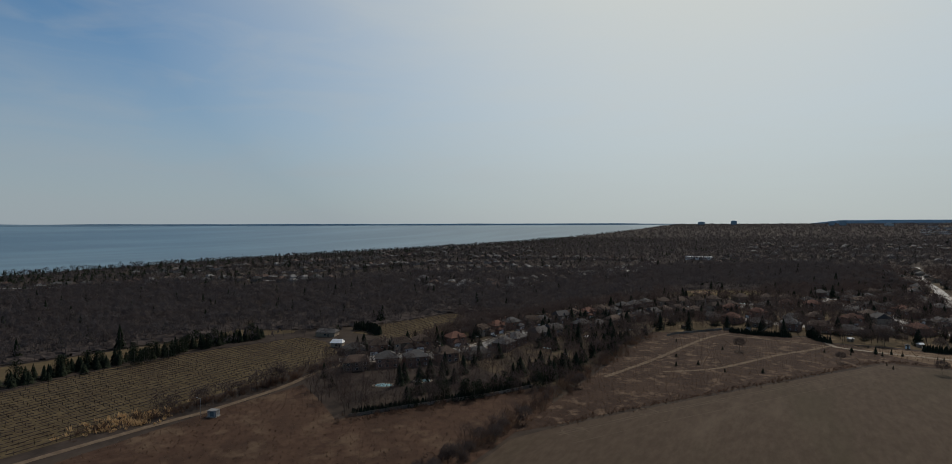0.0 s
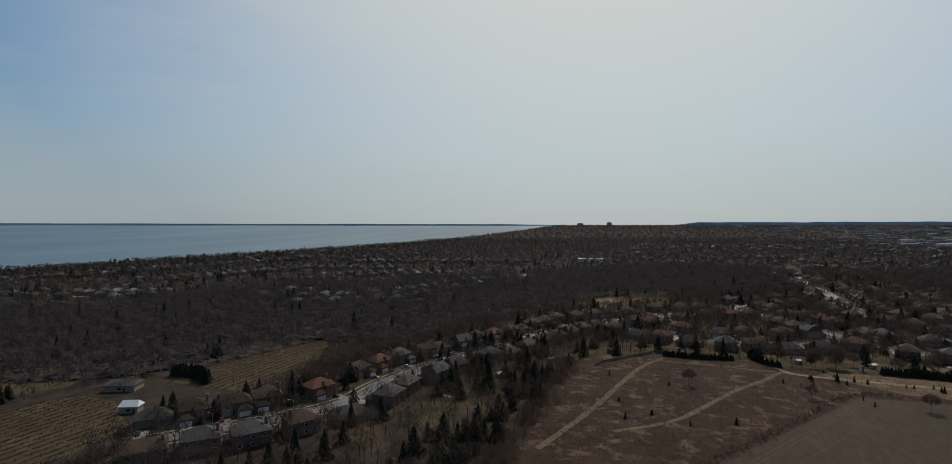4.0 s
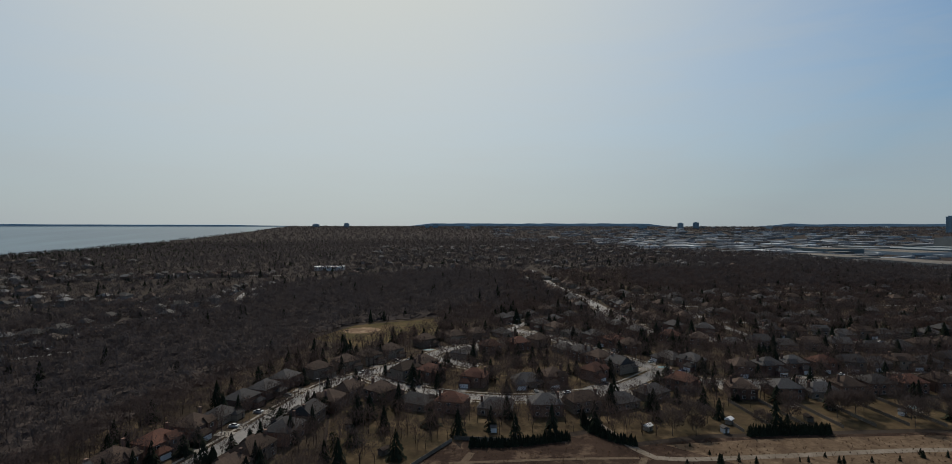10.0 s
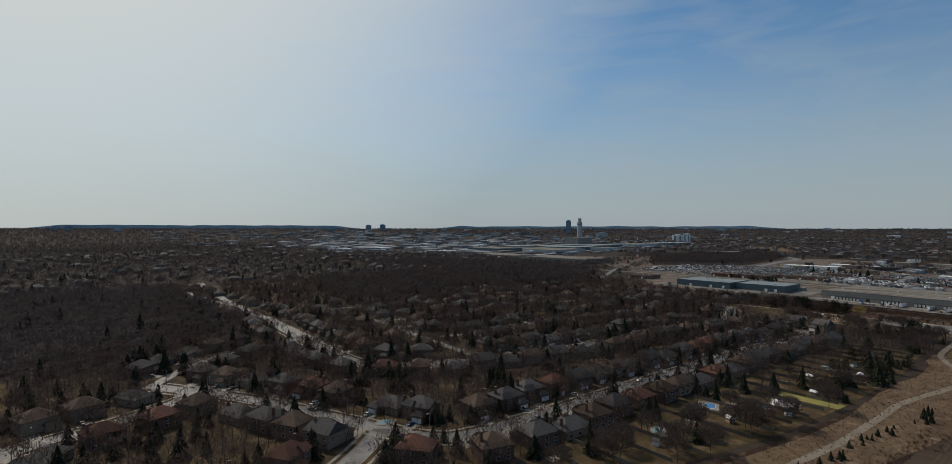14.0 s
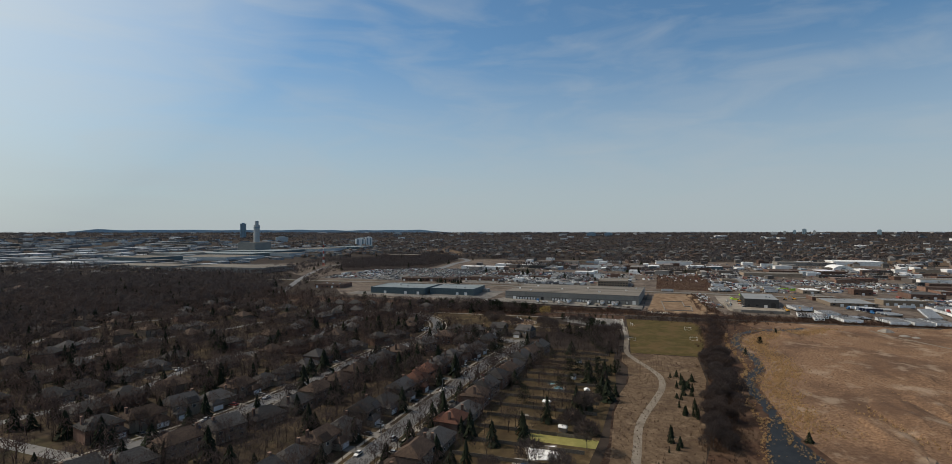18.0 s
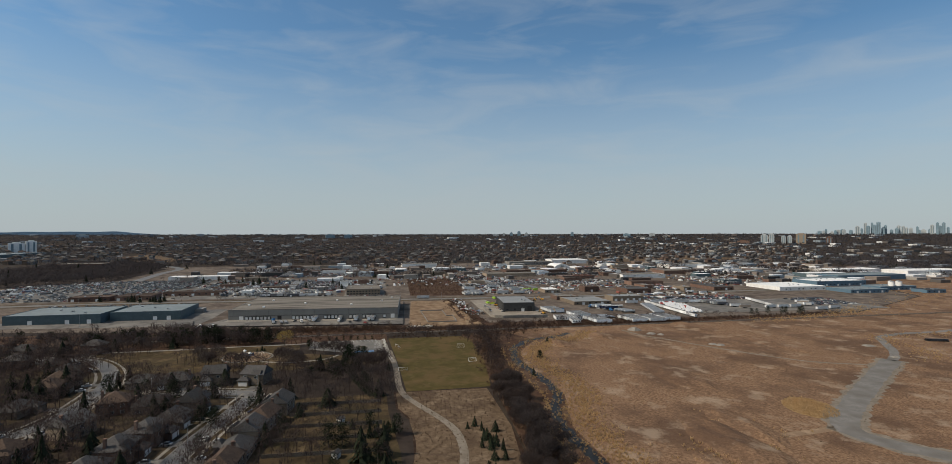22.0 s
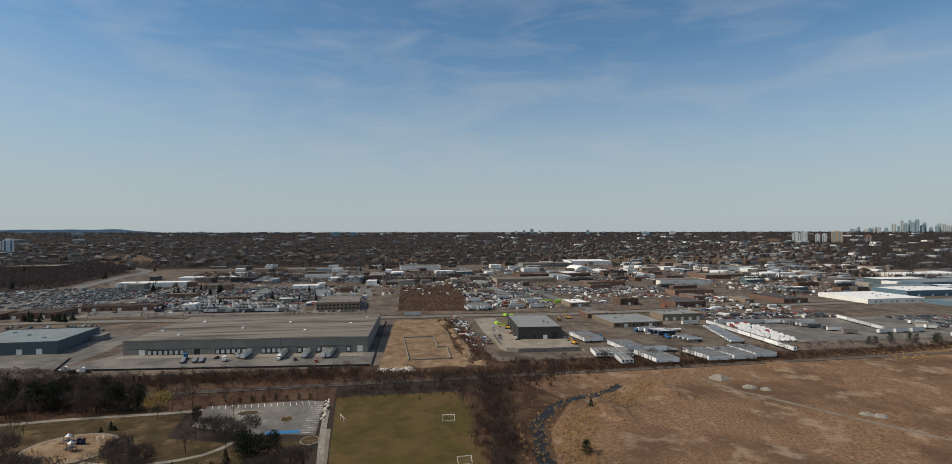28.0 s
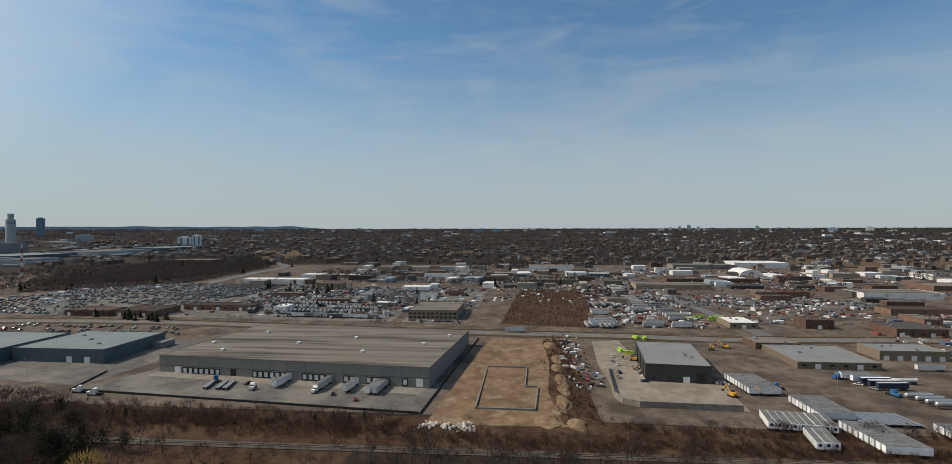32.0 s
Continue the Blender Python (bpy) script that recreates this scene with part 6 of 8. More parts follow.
def car(m, label, van=False):
    """A parked car that points along +x."""
    top = thing("car", label, "car", "parked cars")
    lo = [[(x, s * (0.92 - t), z) for x, z, t in ((-2.3, 0.35, 0.1), (-2.35, 0.85, 0), (-1.9 if not van else -2.3, 0.98, 0.02), (0.95, 0.98, 0.02), (1.9, 0.84, 0.06), (2.28, 0.6, 0.14), (2.25, 0.32, 0.14))] for s in (-1, 1)]
    part("body", loft(Soup(), lo), m, top)
    roof = 1.48 if not van else 1.75
    back = -1.75 if not van else -2.2
    cab = [[(x, s * y, z) for x, y, z in ((back, 0.85, 0.985), (back + 0.45, 0.66, roof), (0.25, 0.66, roof), (1.0, 0.83, 0.985))] for s in (-1, 1)]
    part("cabin_glass", loft(Soup(), cab), "glass", top, "dark car glass")
    part("roof_panel", Soup().box(back + 0.5, 0.25, -0.62, 0.62, roof, roof + 0.04), m, top)
    for x in (-1.45, 1.4):
        for y in (-0.82, 0.82):
            part("wheel", wheel_shape(), "rubber", top, at=pose(x, y, 0.33))
    return top


CARS = [car("white", "parked white car"), car("silver", "parked silver-grey car"), car("black", "parked black car"), car("bluecar", "parked dark blue car"), car("red", "parked red car"), car("silver", "parked silver minivan", True)]
CARS[0]["label"], CARS[1]["label"], CARS[2]["label"] = "white car parked on the paving", "silver-grey car parked on the paving", "black car parked on the paving"
CARS[3]["label"], CARS[4]["label"], CARS[5]["label"] = "dark blue car parked on the paving", "bright red car parked on the paving", "silver minivan parked on the paving"
rng = np.random.default_rng(21)
CARSPOTS.sort(key=lambda c: c[3])
for x, y, turn, d in CARSPOTS[:72]:
    copy_thing(CARS[int(rng.choice(6, p=(0.25, 0.25, 0.2, 0.15, 0.05, 0.1)))], on_ground(x, y, turn, 0.14))
for k, x, y, turn in ((4, 657, 452, 20), (2, 670, 461, 60), (2, 664, 466, 15), (2, 676, 518, 160), (2, 705, 303, 90), (0, 740, 312, 5), (1, 748, 314, 5), (0, 760, 312, 0), (2, 722, 314, 5), (1, 712, 316, 5), (1, 705, 184, 30), (0, 712, 188, 60)):
    copy_thing(CARS[k], on_ground(x, y, turn, 0.16))


def trailer(m, roof, label, mark=True, length=16.0, frame_only=False):
    """A box semi-trailer along x, its doors at the low end."""
    top = thing("trailer", label, "trailer", "parked trailers")
    h = length / 2
    if frame_only:
        part("deck", Soup().box(-h, h, -1.25, 1.25, 1.15, 1.35), m, top)
    else:
        part("box_body", Soup().box(-h, h, -1.3, 1.3, 1.15, 4.0), m, top)
        part("roof_sheet", Soup().box(-h + 0.05, h - 0.05, -1.25, 1.25, 4.003, 4.06), roof, top)
        part("rear_gate", Soup().box(-h - 0.06, -h, -1.2, -0.03, 1.25, 3.9).box(-h - 0.06, -h, 0.03, 1.2, 1.25, 3.9), m, top)
        if mark:
            part("mark", Soup().tube((1.5, -1.31, 2.9), (1.5, -1.34, 2.9), 0.75, 0.75, 12).tube((-h - 0.07, 0, 2.8), (-h - 0.1, 0, 2.8), 0.7, 0.7, 12), "navy", top, "round dark blue company mark")
    part("chassis", Soup().box(-h + 0.4, h - 1, -0.5, 0.5, 0.85, 1.14), "dark", top)
    bogie = Soup().box(h - 3.6, h - 3.4, -0.9, -0.7, 0, 1.15).box(h - 3.6, h - 3.4, 0.7, 0.9, 0, 1.15)
    for x in (-h + 1.6, -h + 2.9):
        bogie.tube((x, -1.24, 0.5), (x, -0.7, 0.5), 0.5, 0.5, 8).tube((x, 0.7, 0.5), (x, 1.24, 0.5), 0.5, 0.5, 8)
    part("bogie", bogie, "rubber", top)
    return top


def tractor(m, label):
    """A truck tractor that points along +x."""
    top = thing("truck", label, "truck", "trucks")
    part("hood", Soup().box(1.2, 3.2, -0.95, 0.95, 0.7, 2.0), m, top)
    part("cab", loft(Soup(), [[(x, s * 1.15, z) for x, z in ((-1.3, 0.8), (-1.3, 3.4), (0.1, 3.5), (1.0, 2.6), (1.25, 1.9), (1.25, 0.8))] for s in (-1, 1)]), m, top)
    part("windscreen", Soup().face([(1.04, -1.0, 2.62), (1.28, -1.0, 1.95), (1.28, 1.0, 1.95), (1.04, 1.0, 2.62)]), "glass", top)
    part("frame", Soup().box(-4.2, 1.2, -0.45, 0.45, 0.6, 0.95), "dark", top)
    for x in (-3.6, -2.3, 2.2):
        for y in (-0.98, 0.98):
            part("wheel", Soup().tube((0, -0.25, 0), (0, 0.25, 0), 0.5, 0.5, 10), "rubber", top, at=pose(x, y, 0.5))
    return top


def tanker(m, label):
    top = thing("tank_trailer", label, "trailer", "tank trailers")
    part("tank", Soup().tube((-6.5, 0, 2.2), (6.5, 0, 2.2), 1.1, 1.1, 14).tube((6.5, 0, 2.2), (6.9, 0, 2.2), 1.1, 0.6, 14).tube((-6.9, 0, 2.2), (-6.5, 0, 2.2), 0.6, 1.1, 14), m, top)
    part("walkway", Soup().box(-5, 5, -0.3, 0.3, 3.3, 3.42), "steel", top)
    part("chassis", Soup().box(-6.4, 6, -0.5, 0.5, 0.8, 1.15), "dark", top)
    for x in (-5.4, -4.1):
        for y in (-0.95, 0.95):
            part("wheel", Soup().tube((0, -0.25, 0), (0, 0.25, 0), 0.5, 0.5, 10), "rubber", top, at=pose(x, y, 0.5))
    return top


BOX = trailer("trailer", "trailerroof", "white box semi-trailer with a grey roof")
PLAINBOX = trailer("trailer", "trailerroof", "plain white box semi-trailer parked in the yard", False)
DARKBOX = trailer("navy", "trailer", "dark blue curtain-sided trailer with a white roof", False)
FLAT = trailer("steel", "steel", "empty flatbed trailer with a steel deck", False, frame_only=True)
CAB = tractor("white", "white truck tractor with a sloped hood")
BLUECAB = tractor("blue", "blue truck tractor parked in the yard")
TANK = tanker("silver", "silver tank trailer parked in the yard")
PALETANK = tanker("white", "white tank trailer parked in the yard")
for y in (500.5, 476.5, 461, 448.5, 444.8):
    copy_thing(PLAINBOX if y > 470 else BOX, by_dock(WX - 8.9, y))
copy_thing(CAB, by_dock(WX - 17.5, 476.5))
copy_thing(CAB, on_ground(668, 511, 195, 0.16))
copy_thing(FLAT, on_ground(680, 506, 200, 0.16))
copy_thing(BLUECAB, on_ground(679, 538, 30, 0.16))
for y in (530, 534, 541):
    copy_thing(FLAT, on_ground(672, y - 4, 12, 0.16))
copy_thing(CAB, on_ground(650, 585, 100, 0.16))
copy_thing(CAB, on_ground(653, 596, 100, 0.16))
copy_thing(BOX, on_ground(833, 378, 90, 0.2))
n_side = [(BOX, 646 - 0.3 * i, 263.5 - 3.0 * i, -10) for i in range(9)] + [(BOX, 626, 254.5 - 3.0 * i, -10) for i in range(3)]
n_side += [(BOX, 618 + 3.0 * i, 225 + 0.3 * i, 86) for i in range(9)] + [(FLAT, 656, 222 - 3.1 * i, 8) for i in range(8)] + [(PLAINBOX, 618 + 3.1 * i, 187 + 0.3 * i, 86) for i in range(9)]
n_side += [(BOX, 654 + 3.1 * i, 231 + 0.2 * i, 92) for i in range(8)] + [(PLAINBOX, 688 + 3.1 * i, 247 + 0.3 * i, 92) for i in range(9)]
n_side += [(DARKBOX, 705, 175, 95), (DARKBOX, 709.5, 176.5, 95), (DARKBOX, 714, 178, 95), (PLAINBOX, 718.5, 180, 95), (BOX, 724, 183, 95)]
n_side += [(PLAINBOX, 747, 127, 92)] + [(BOX, 618 + 3.1 * i, 168 + 0.3 * i, 86) for i in range(9)] + [(PLAINBOX, 622 + 3.1 * i, 149 + 0.3 * i, 87) for i in range(9)]
n_side += [(BOX, 741 - 16.5 * i, 108 + 1.0 * i, -4) for i in range(7)] + [(PLAINBOX, 748 - 1.6 * i, 92 - 16.6 * i, 85) for i in range(6)]
n_side += [(PLAINBOX, 752 - 16.4 * i, -44 + 4 * i, -14) for i in range(4)] + [(PLAINBOX, 686, -20 - 17 * i, 98) for i in range(3)] + [(BOX, 664, -70, 96), (BOX, 671, -95, 96), (PLAINBOX, 700, -86, 96), (BOX, 722, -96, 90)]
n_side += [(PLAINBOX, 866 + 9 * (i // 3), 306 - 4 * (i % 3), 88) for i in range(9)] + [(PLAINBOX, 868 + 4 * i, 262 - 1.5 * i, 90) for i in range(4)] + [(BOX, 868 + 4 * i, 238 - 1.5 * i, 90) for i in range(3)]
n_side += [(BOX, 928 + 4 * i, 298, 90) for i in range(4)] + [(PLAINBOX, 950 + 4 * i, 258, 90) for i in range(3)]
for src, x, y, turn in n_side:
    copy_thing(src, on_ground(x, y, turn, 0.16))
for x, y in ((717, 161), (690, 172), (685.5, 170), (681, 168.5), (677, 167)):
    copy_thing(TANK if x < 700 else PALETANK, on_ground(x, y, 94, 0.16))
for i in range(13):
    copy_thing(TANK, on_ground(728 - 5.2 * i, 119 + 1.6 * i, 95, 0.16))
for x, y, t in ((724, 192, 120), (694, 181, 200), (700, 236, 80), (672, 234, 60)):
    copy_thing(BLUECAB, on_ground(x, y, t, 0.16))
for ob in CARS + [BOX, PLAINBOX, DARKBOX, FLAT, CAB, BLUECAB, TANK, PALETANK]:
    for o in (*ob.children_recursive, ob):
        bpy.data.objects.remove(o)

# vehicles in the far lots: too many to count
CAR_RING = np.array([(-2.2, 0.35), (-2.25, 0.95), (-1.5, 1.0), (-1.05, 1.5), (0.35, 1.5), (1.05, 0.98), (2.15, 0.8), (2.2, 0.35)])


def low_cars(spots_):
    """Small cars as linked skins, so that each takes one colour."""
    v, f, mi = [], [], []
    for x, y, z, turn, big in spots_:
        c, d = math.cos(turn), math.sin(turn)
        k = len(v)
        for s in (-0.88, 0.88):
            for px, pz in CAR_RING:
                w = s * (0.8 if pz > 1.2 else 1.0)
                v.append((x + (px * c - w * d) * big, y + (px * d + w * c) * big, z + pz * big))
        for j in range(8):
            m = (j + 1) % 8
            f.append((k + j, k + m, k + 8 + m, k + 8 + j))
            mi.append(1 if j in (2, 4) else 0)
        f += [(k + 7, k + 6, k + 5, k + 2, k + 1, k), (k + 8, k + 9, k + 10, k + 13, k + 14, k + 15), (k + 5, k + 4, k + 3, k + 2), (k + 10, k + 11, k + 12, k + 13)]
        mi += [0, 0, 1, 1]
    me = bpy.data.meshes.new("parked_cars")
    me.from_pydata(v, [], f)
    me.materials.append(M["cars"])
    me.materials.append(M["glass"])
    me.polygons.foreach_set("material_index", mi)
    me.update()
    return me


def rows_of(x0, y0, x1, y1, gap, pitch, fill, turn, rng, big=1.0):
    res = []
    x, row = x0 + 3, 0
    while x < x1 - 2:
        row += 1
        y = y0 + 2
        while y < y1 - 2:
            if rng.random() < fill:
                res.append((x + rng.normal(0, 0.2), y + rng.normal(0, 0.15), ground_z(x, y) + 0.15, turn + (math.pi if rng.random() < 0.5 else 0) + rng.normal(0, 0.03), big * rng.uniform(0.95, 1.12)))
            y += pitch
        x += 5.4 if row % 2 else gap * 1.75
    return res


lot_cars = []
for x0, y0, x1, y1, fill in ((870, 428, 880, 478, 0.7), (942, 426, 1000, 470, 0.7), (905, 500, 958, 640, 0.6), (968, 480, 1118, 560, 0.75), (968, 570, 1118, 690, 0.55), (930, 715, 1128, 798, 0.6), (1000, -55, 1078, 20, 0.4), (1002, 60, 1078, 250, 0.35), (1004, 704, 1128, 955, 0.5), (862, 804, 998, 955, 0.4),
                              (700, -165, 764, -100, 0.7), (770, -60, 800, 90, 0.8), (770, 632, 822, 800, 0.22), (1160, -100, 1250, 120, 0.25), (1180, 380, 1400, 640, 0.45), (1240, 180, 1420, 290, 0.2)):
    lot_cars += rows_of(x0, y0, x1, y1, 7.5, 2.8, fill, 0.0, rng)
tagged(part("parked_cars", low_cars(lot_cars), ""), "rows of parked cars in the far lots", "cars", kind="stuff")
street_cars = [(x, y, ground_z(x, y) + 0.1, math.radians(turn), 1.08) for x, y, turn, d in CARSPOTS[72:]]
for x, y in FAR_HOMES:
    for _ in range(2):
        a, r = rng.uniform(0, 2 * math.pi), rng.uniform(8.5, 11)
        street_cars.append((x + r * math.cos(a), y + r * math.sin(a), ground_z(x, y) + 0.1, a, 1.15))
tagged(part("parked_cars", low_cars(street_cars), ""), "cars parked along the streets among bare trees", "cars", kind="stuff")


def low_trailers(rows, rng):
    """Rows of box trailers for the far yards: a box, a grey roof, a dark undercarriage."""
    s = Soup()
    box, roof, under = Soup(), Soup(), Soup()
    for x0, y0, x1, y1, n, turn in rows:
        for i in range(n):
            if rng.random() < 0.12:
                continue
            f = i / max(1, n - 1)
            x, y = x0 + (x1 - x0) * f + rng.normal(0, 0.4), y0 + (y1 - y0) * f
            z, a = ground_z(x, y) + 0.1, radians(turn) + rng.normal(0, 0.02)
            c, d, l = math.cos(a), math.sin(a), rng.choice((6.2, 7.6, 8.0))
            ring = lambda w, k: [(x + i_ * k * c - j * w * d, y + i_ * k * d + j * w * c) for i_, j in ((-1, -1), (1, -1), (1, 1), (-1, 1))]
            box.prism(ring(1.28, l), z + 1.15, z + 3.9)
            roof.prism(ring(1.2, l - 0.1), z + 3.903, z + 3.96)
            under.prism(ring(1.0, l * 0.35), z, z + 1.1)
    for name, soup, m, label in (("far_trailers", box, "vans", "rows of white box trailers in the yards"), ("far_trailer_roofs", roof, "trailerroof", "grey roofs of the parked trailers"), ("far_trailer_wheels", under, "rubber", "wheels under the parked trailers")):
        tagged(part(name, soup, m), label, "trailers", kind="stuff")


low_trailers([(690, 12, 745, 30, 15, 80), (880, 585, 880, 500, 22, 90), (900, 640, 900, 500, 34, 20), (924, 640, 924, 520, 30, 20), (950, 640, 950, 560, 20, 20),
              (972, 560, 1068, 560, 24, 75), (868, 300, 900, 300, 10, 80), (985, 302, 985, 276, 8, 5), (866, 317, 866, 298, 6, 5), (960, 250, 1050, 250, 20, 70), (905, 232, 990, 232, 16, 100), (1090, 250, 1160, 250, 14, 60), (1190, 480, 1400, 480, 44, 80), (1180, 600, 1390, 600, 40, 85),
              (1310, -20, 1440, -20, 24, 80), (1310, 160, 1420, 160, 20, 100), (700, -80, 740, -110, 5, 40), (950, -180, 1080, -180, 24, 85), (1110, -300, 1240, -300, 24, 85)], rng)

def low_cabs(spots_):
    """White truck tractors parked close together: sloped cab, hood, bare frame."""
    v, f = Soup(), Soup()
    for x, y, turn in spots_:
        c, d, z = math.cos(turn), math.sin(turn), ground_z(x, y) + 0.15
        at = lambda px, py, pz: (x + px * c - py * d, y + px * d + py * c, z + pz)
        loft(v, [[at(px, w, pz) for px, pz in ((-1.3, 0.7), (-1.3, 3.5), (0.0, 3.6), (0.9, 2.5), (3.1, 1.9), (3.1, 0.7))] for w in (-1.15, 1.15)])
        loft(f, [[at(px, w, pz) for px, pz in ((-4.6, 0.3), (-4.6, 1.0), (-1.3, 1.0), (-1.3, 0.3))] for w in (-0.9, 0.9)])
    tagged(part("truck_cabs", v, "vancabs"), "white truck tractors parked in close rows", "trucks", kind="stuff")
    tagged(part("truck_frames", f, "rubber"), "dark frames and wheels of the parked tractors", "trucks", kind="stuff")


M["vancabs"] = choices("cab_paint", [(0.75, 0.75, 0.74), (0.68, 0.68, 0.68), (0.78, 0.78, 0.77), (0.7, 0.7, 0.7), (0.72, 0.72, 0.72), (0.66, 0.66, 0.66), (0.74, 0.74, 0.74), (0.3, 0.04, 0.03)], 0.4)
low_cabs([(736 - 7.5 * (i // 6) + rng.normal(0, 0.5), 95 + 1.6 * (i // 6) - 4.6 * (i % 6) + rng.normal(0, 0.3), math.pi * 0.98) for i in range(60) if rng.random() < 0.9])

# ---- clutter of the yards ----
def goods(n, boxes, rng, lo, hi, high, m, name, label):
    """Loose crates, skips and scrap scattered over yards."""
    s = Soup()
    for x0, y0, x1, y1 in boxes:
        for _ in range(n):
            x, y = rng.uniform(x0, x1), rng.uniform(y0, y1)
            a, l, w, h = rng.uniform(0, 3.14) if rng.random() < 0.4 else rng.choice((0, 1.571)), rng.uniform(lo, hi), rng.uniform(lo, hi) * 0.5, rng.uniform(0.6, high)
            c, d = math.cos(a), math.sin(a)
            pts = [(x + (i * l * c - j * w * d) / 2, y + (i * l * d + j * w * c) / 2) for i, j in ((-1, -1), (1, -1), (1, 1), (-1, 1))]
            s.prism(pts, ground_z(x, y) - 0.1, ground_z(x, y) + h)
    return tagged(part(name, s, m), label, "clutter", kind="stuff")


rng = np.random.default_rng(31)
goods(46, [(735, 330, 822, 345), (690, 326, 735, 346)], rng, 1, 4.5, 1.6, "units", "scrap", "heaps of scrap and wrecked cars by the yard wall")
goods(95, [(866, 205, 1000, 300), (1000, 200, 1180, 300), (900, 20, 1090, 170), (880, -40, 960, 20), (1130, 150, 1240, 360)], rng, 2, 9, 2.6, "units", "yard_goods", "crates, skips and machines in open yards")
goods(50, [(970, 425, 1120, 480), (1000, 560, 1120, 700), (880, 860, 1100, 960), (920, 480, 960, 700)], rng, 2, 12, 3.0, "units", "yard_goods", "stacked goods and sheds between car lots")
goods(55, [(770, -60, 860, 90), (930, -320, 1100, -120), (1080, -380, 1300, -150), (1300, -260, 1500, 60), (1300, 80, 1500, 260)], rng, 2, 12, 3.0, "units", "yard_goods", "trailers, crates and sheds in far yards")
goods(120, [(1000, 300, 1180, 420), (1130, -60, 1300, 120), (866, 205, 1180, 300), (900, 20, 1090, 170), (1100, 400, 1400, 700), (940, -420, 1300, -120), (1300, -100, 1500, 300), (870, 480, 1120, 700)], rng, 1.5, 6, 2.2, "units", "yard_goods", "vehicles, crates and machines crowding the yards")
goods(30, [(704, 258, 712, 264), (708, 300, 740, 304)], rng, 0.6, 2, 1.0, "units", "scrap", "rubble heaped along the workshop wall")
goods(150, [(866, 205, 1000, 300), (1000, 200, 1180, 300), (900, 20, 1090, 170), (1130, 150, 1240, 360), (770, -60, 860, 90), (930, -320, 1100, -120), (1300, -260, 1500, 60), (970, 425, 1120, 700), (880, 860, 1100, 960), (1180, 380, 1420, 680)], rng, 0.8, 3.6, 1.7, "units", "yard_goods", "small crates, drums and machines in the yards")
lime_bin = thing("waste_bin", "lime green waste skip standing in the yard", "skip", "green skips")
part("bin_body", loft(Soup(), [[(-3, y, 0), (-3.4, y, 2.0), (3.4, y, 2.0), (3, y, 0)] for y in (-1.2, 1.2)]), "lime", lime_bin)
part("rim", Soup().box(-3.5, 3.5, -1.3, -1.2, 1.85, 2.05).box(-3.5, 3.5, 1.2, 1.3, 1.85, 2.05), "dark", lime_bin)
for x, y, t in [(777, 304, 10), (770, 300, 80), (819, 279, 0), (822, 285, 20)] + [(912 + 5 * (i % 4) + rng.uniform(-2, 2), 236 - 4.5 * i, 90 + rng.uniform(-15, 15)) for i in range(16)]:
    copy_thing(lime_bin, on_ground(x, y, t, 0.16))
for o in (*lime_bin.children_recursive, lime_bin):
    bpy.data.objects.remove(o)


def loader(x, y, turn):
    top = thing("excavator", "yellow-orange excavator standing in the yard", "excavator", at=on_ground(x, y, turn, 0.16))
    part("track", Soup().box(-2, 2, -1.5, -0.9, 0, 0.9), "dark", top)
    part("track", Soup().box(-2, 2, 0.9, 1.5, 0, 0.9), "dark", top)
    part("house_body", Soup().box(-2.2, 1.0, -1.3, 1.3, 0.95, 2.3), "orange", top)
    part("cab", Soup().box(0.0, 1.6, -1.3, 0.0, 0.95, 3.2), "glass", top)
    part("boom", Soup().tube((1.0, 0.4, 1.8), (4.2, 0.4, 5.0), 0.3, 0.25, 4).tube((4.2, 0.4, 5.0), (6.6, 0.4, 2.2), 0.25, 0.2, 4), "orange", top)
    part("bucket", loft(Soup(), [[(6.3, a, 2.3), (7.2, a, 2.0), (6.8, a, 1.1), (6.0, a, 1.3)] for a in (-0.3, 1.1)]), "dark", top)


for p in ((788, 240, 150), (795, 228, 60), (684, 264, 20), (690, 253, 200), (752, 300, 70)):
    loader(*p)

# windows, doors and roof units of the larger buildings
for ob in [o for o in bpy.data.objects if o.parent is None and o.name.split(".")[0] in ("building", "workshop")]:
    body = next(c for c in ob.children if c.name.startswith("wall"))
    w, d, h = (max(v.co[i] for v in body.data.vertices) for i in range(3))
    if ob.location.y > 1000 or ob.location.x > 960:
        continue
    office = "office" in ob["label"]
    n = max(2, int(2 * d / (4 if office else 7.5)))
    pane = Soup().box(-0.06, 0, -1.2, 1.2, 0, 1.5)
    gate = Soup().box(-0.06, 0, -1.7, 1.7, 0, 3.2)
    for i in range(n):
        y = -d + 2 * d * (i + 0.5) / n
        if office:
            for z in (1.2, 4.6):
                part("window", pane, "glass", ob, at=pose(-w, y, z))
        elif "garage" in ob["label"] or i % 3 == 1:
            part("bay_door", gate, "white", ob, "pale roller door", at=pose(-w, y, 0))
        else:
            part("window", pane, "glass", ob, at=pose(-w, y, min(h - 2, 1.6)))
    for k in range(int(2 + d / 15)):
        part("roof_unit", Soup().box(-1, 1, -0.8, 0.8, h + 0.1, h + 1.2), "steel", ob, at=pose(rng.uniform(-0.7, 0.7) * w, rng.uniform(-0.8, 0.8) * d, 0))
for bld, doors in ((bw, (-20, -8)), (bw2, (-30, -12, 18))):
    for y in doors:
        part("bay_door", Soup().box(-0.07, 0, -1.8, 1.8, -0.2, 3.6), "white", bld, "pale roller door", at=pose(-28 if bld == bw else -29, y, 0))
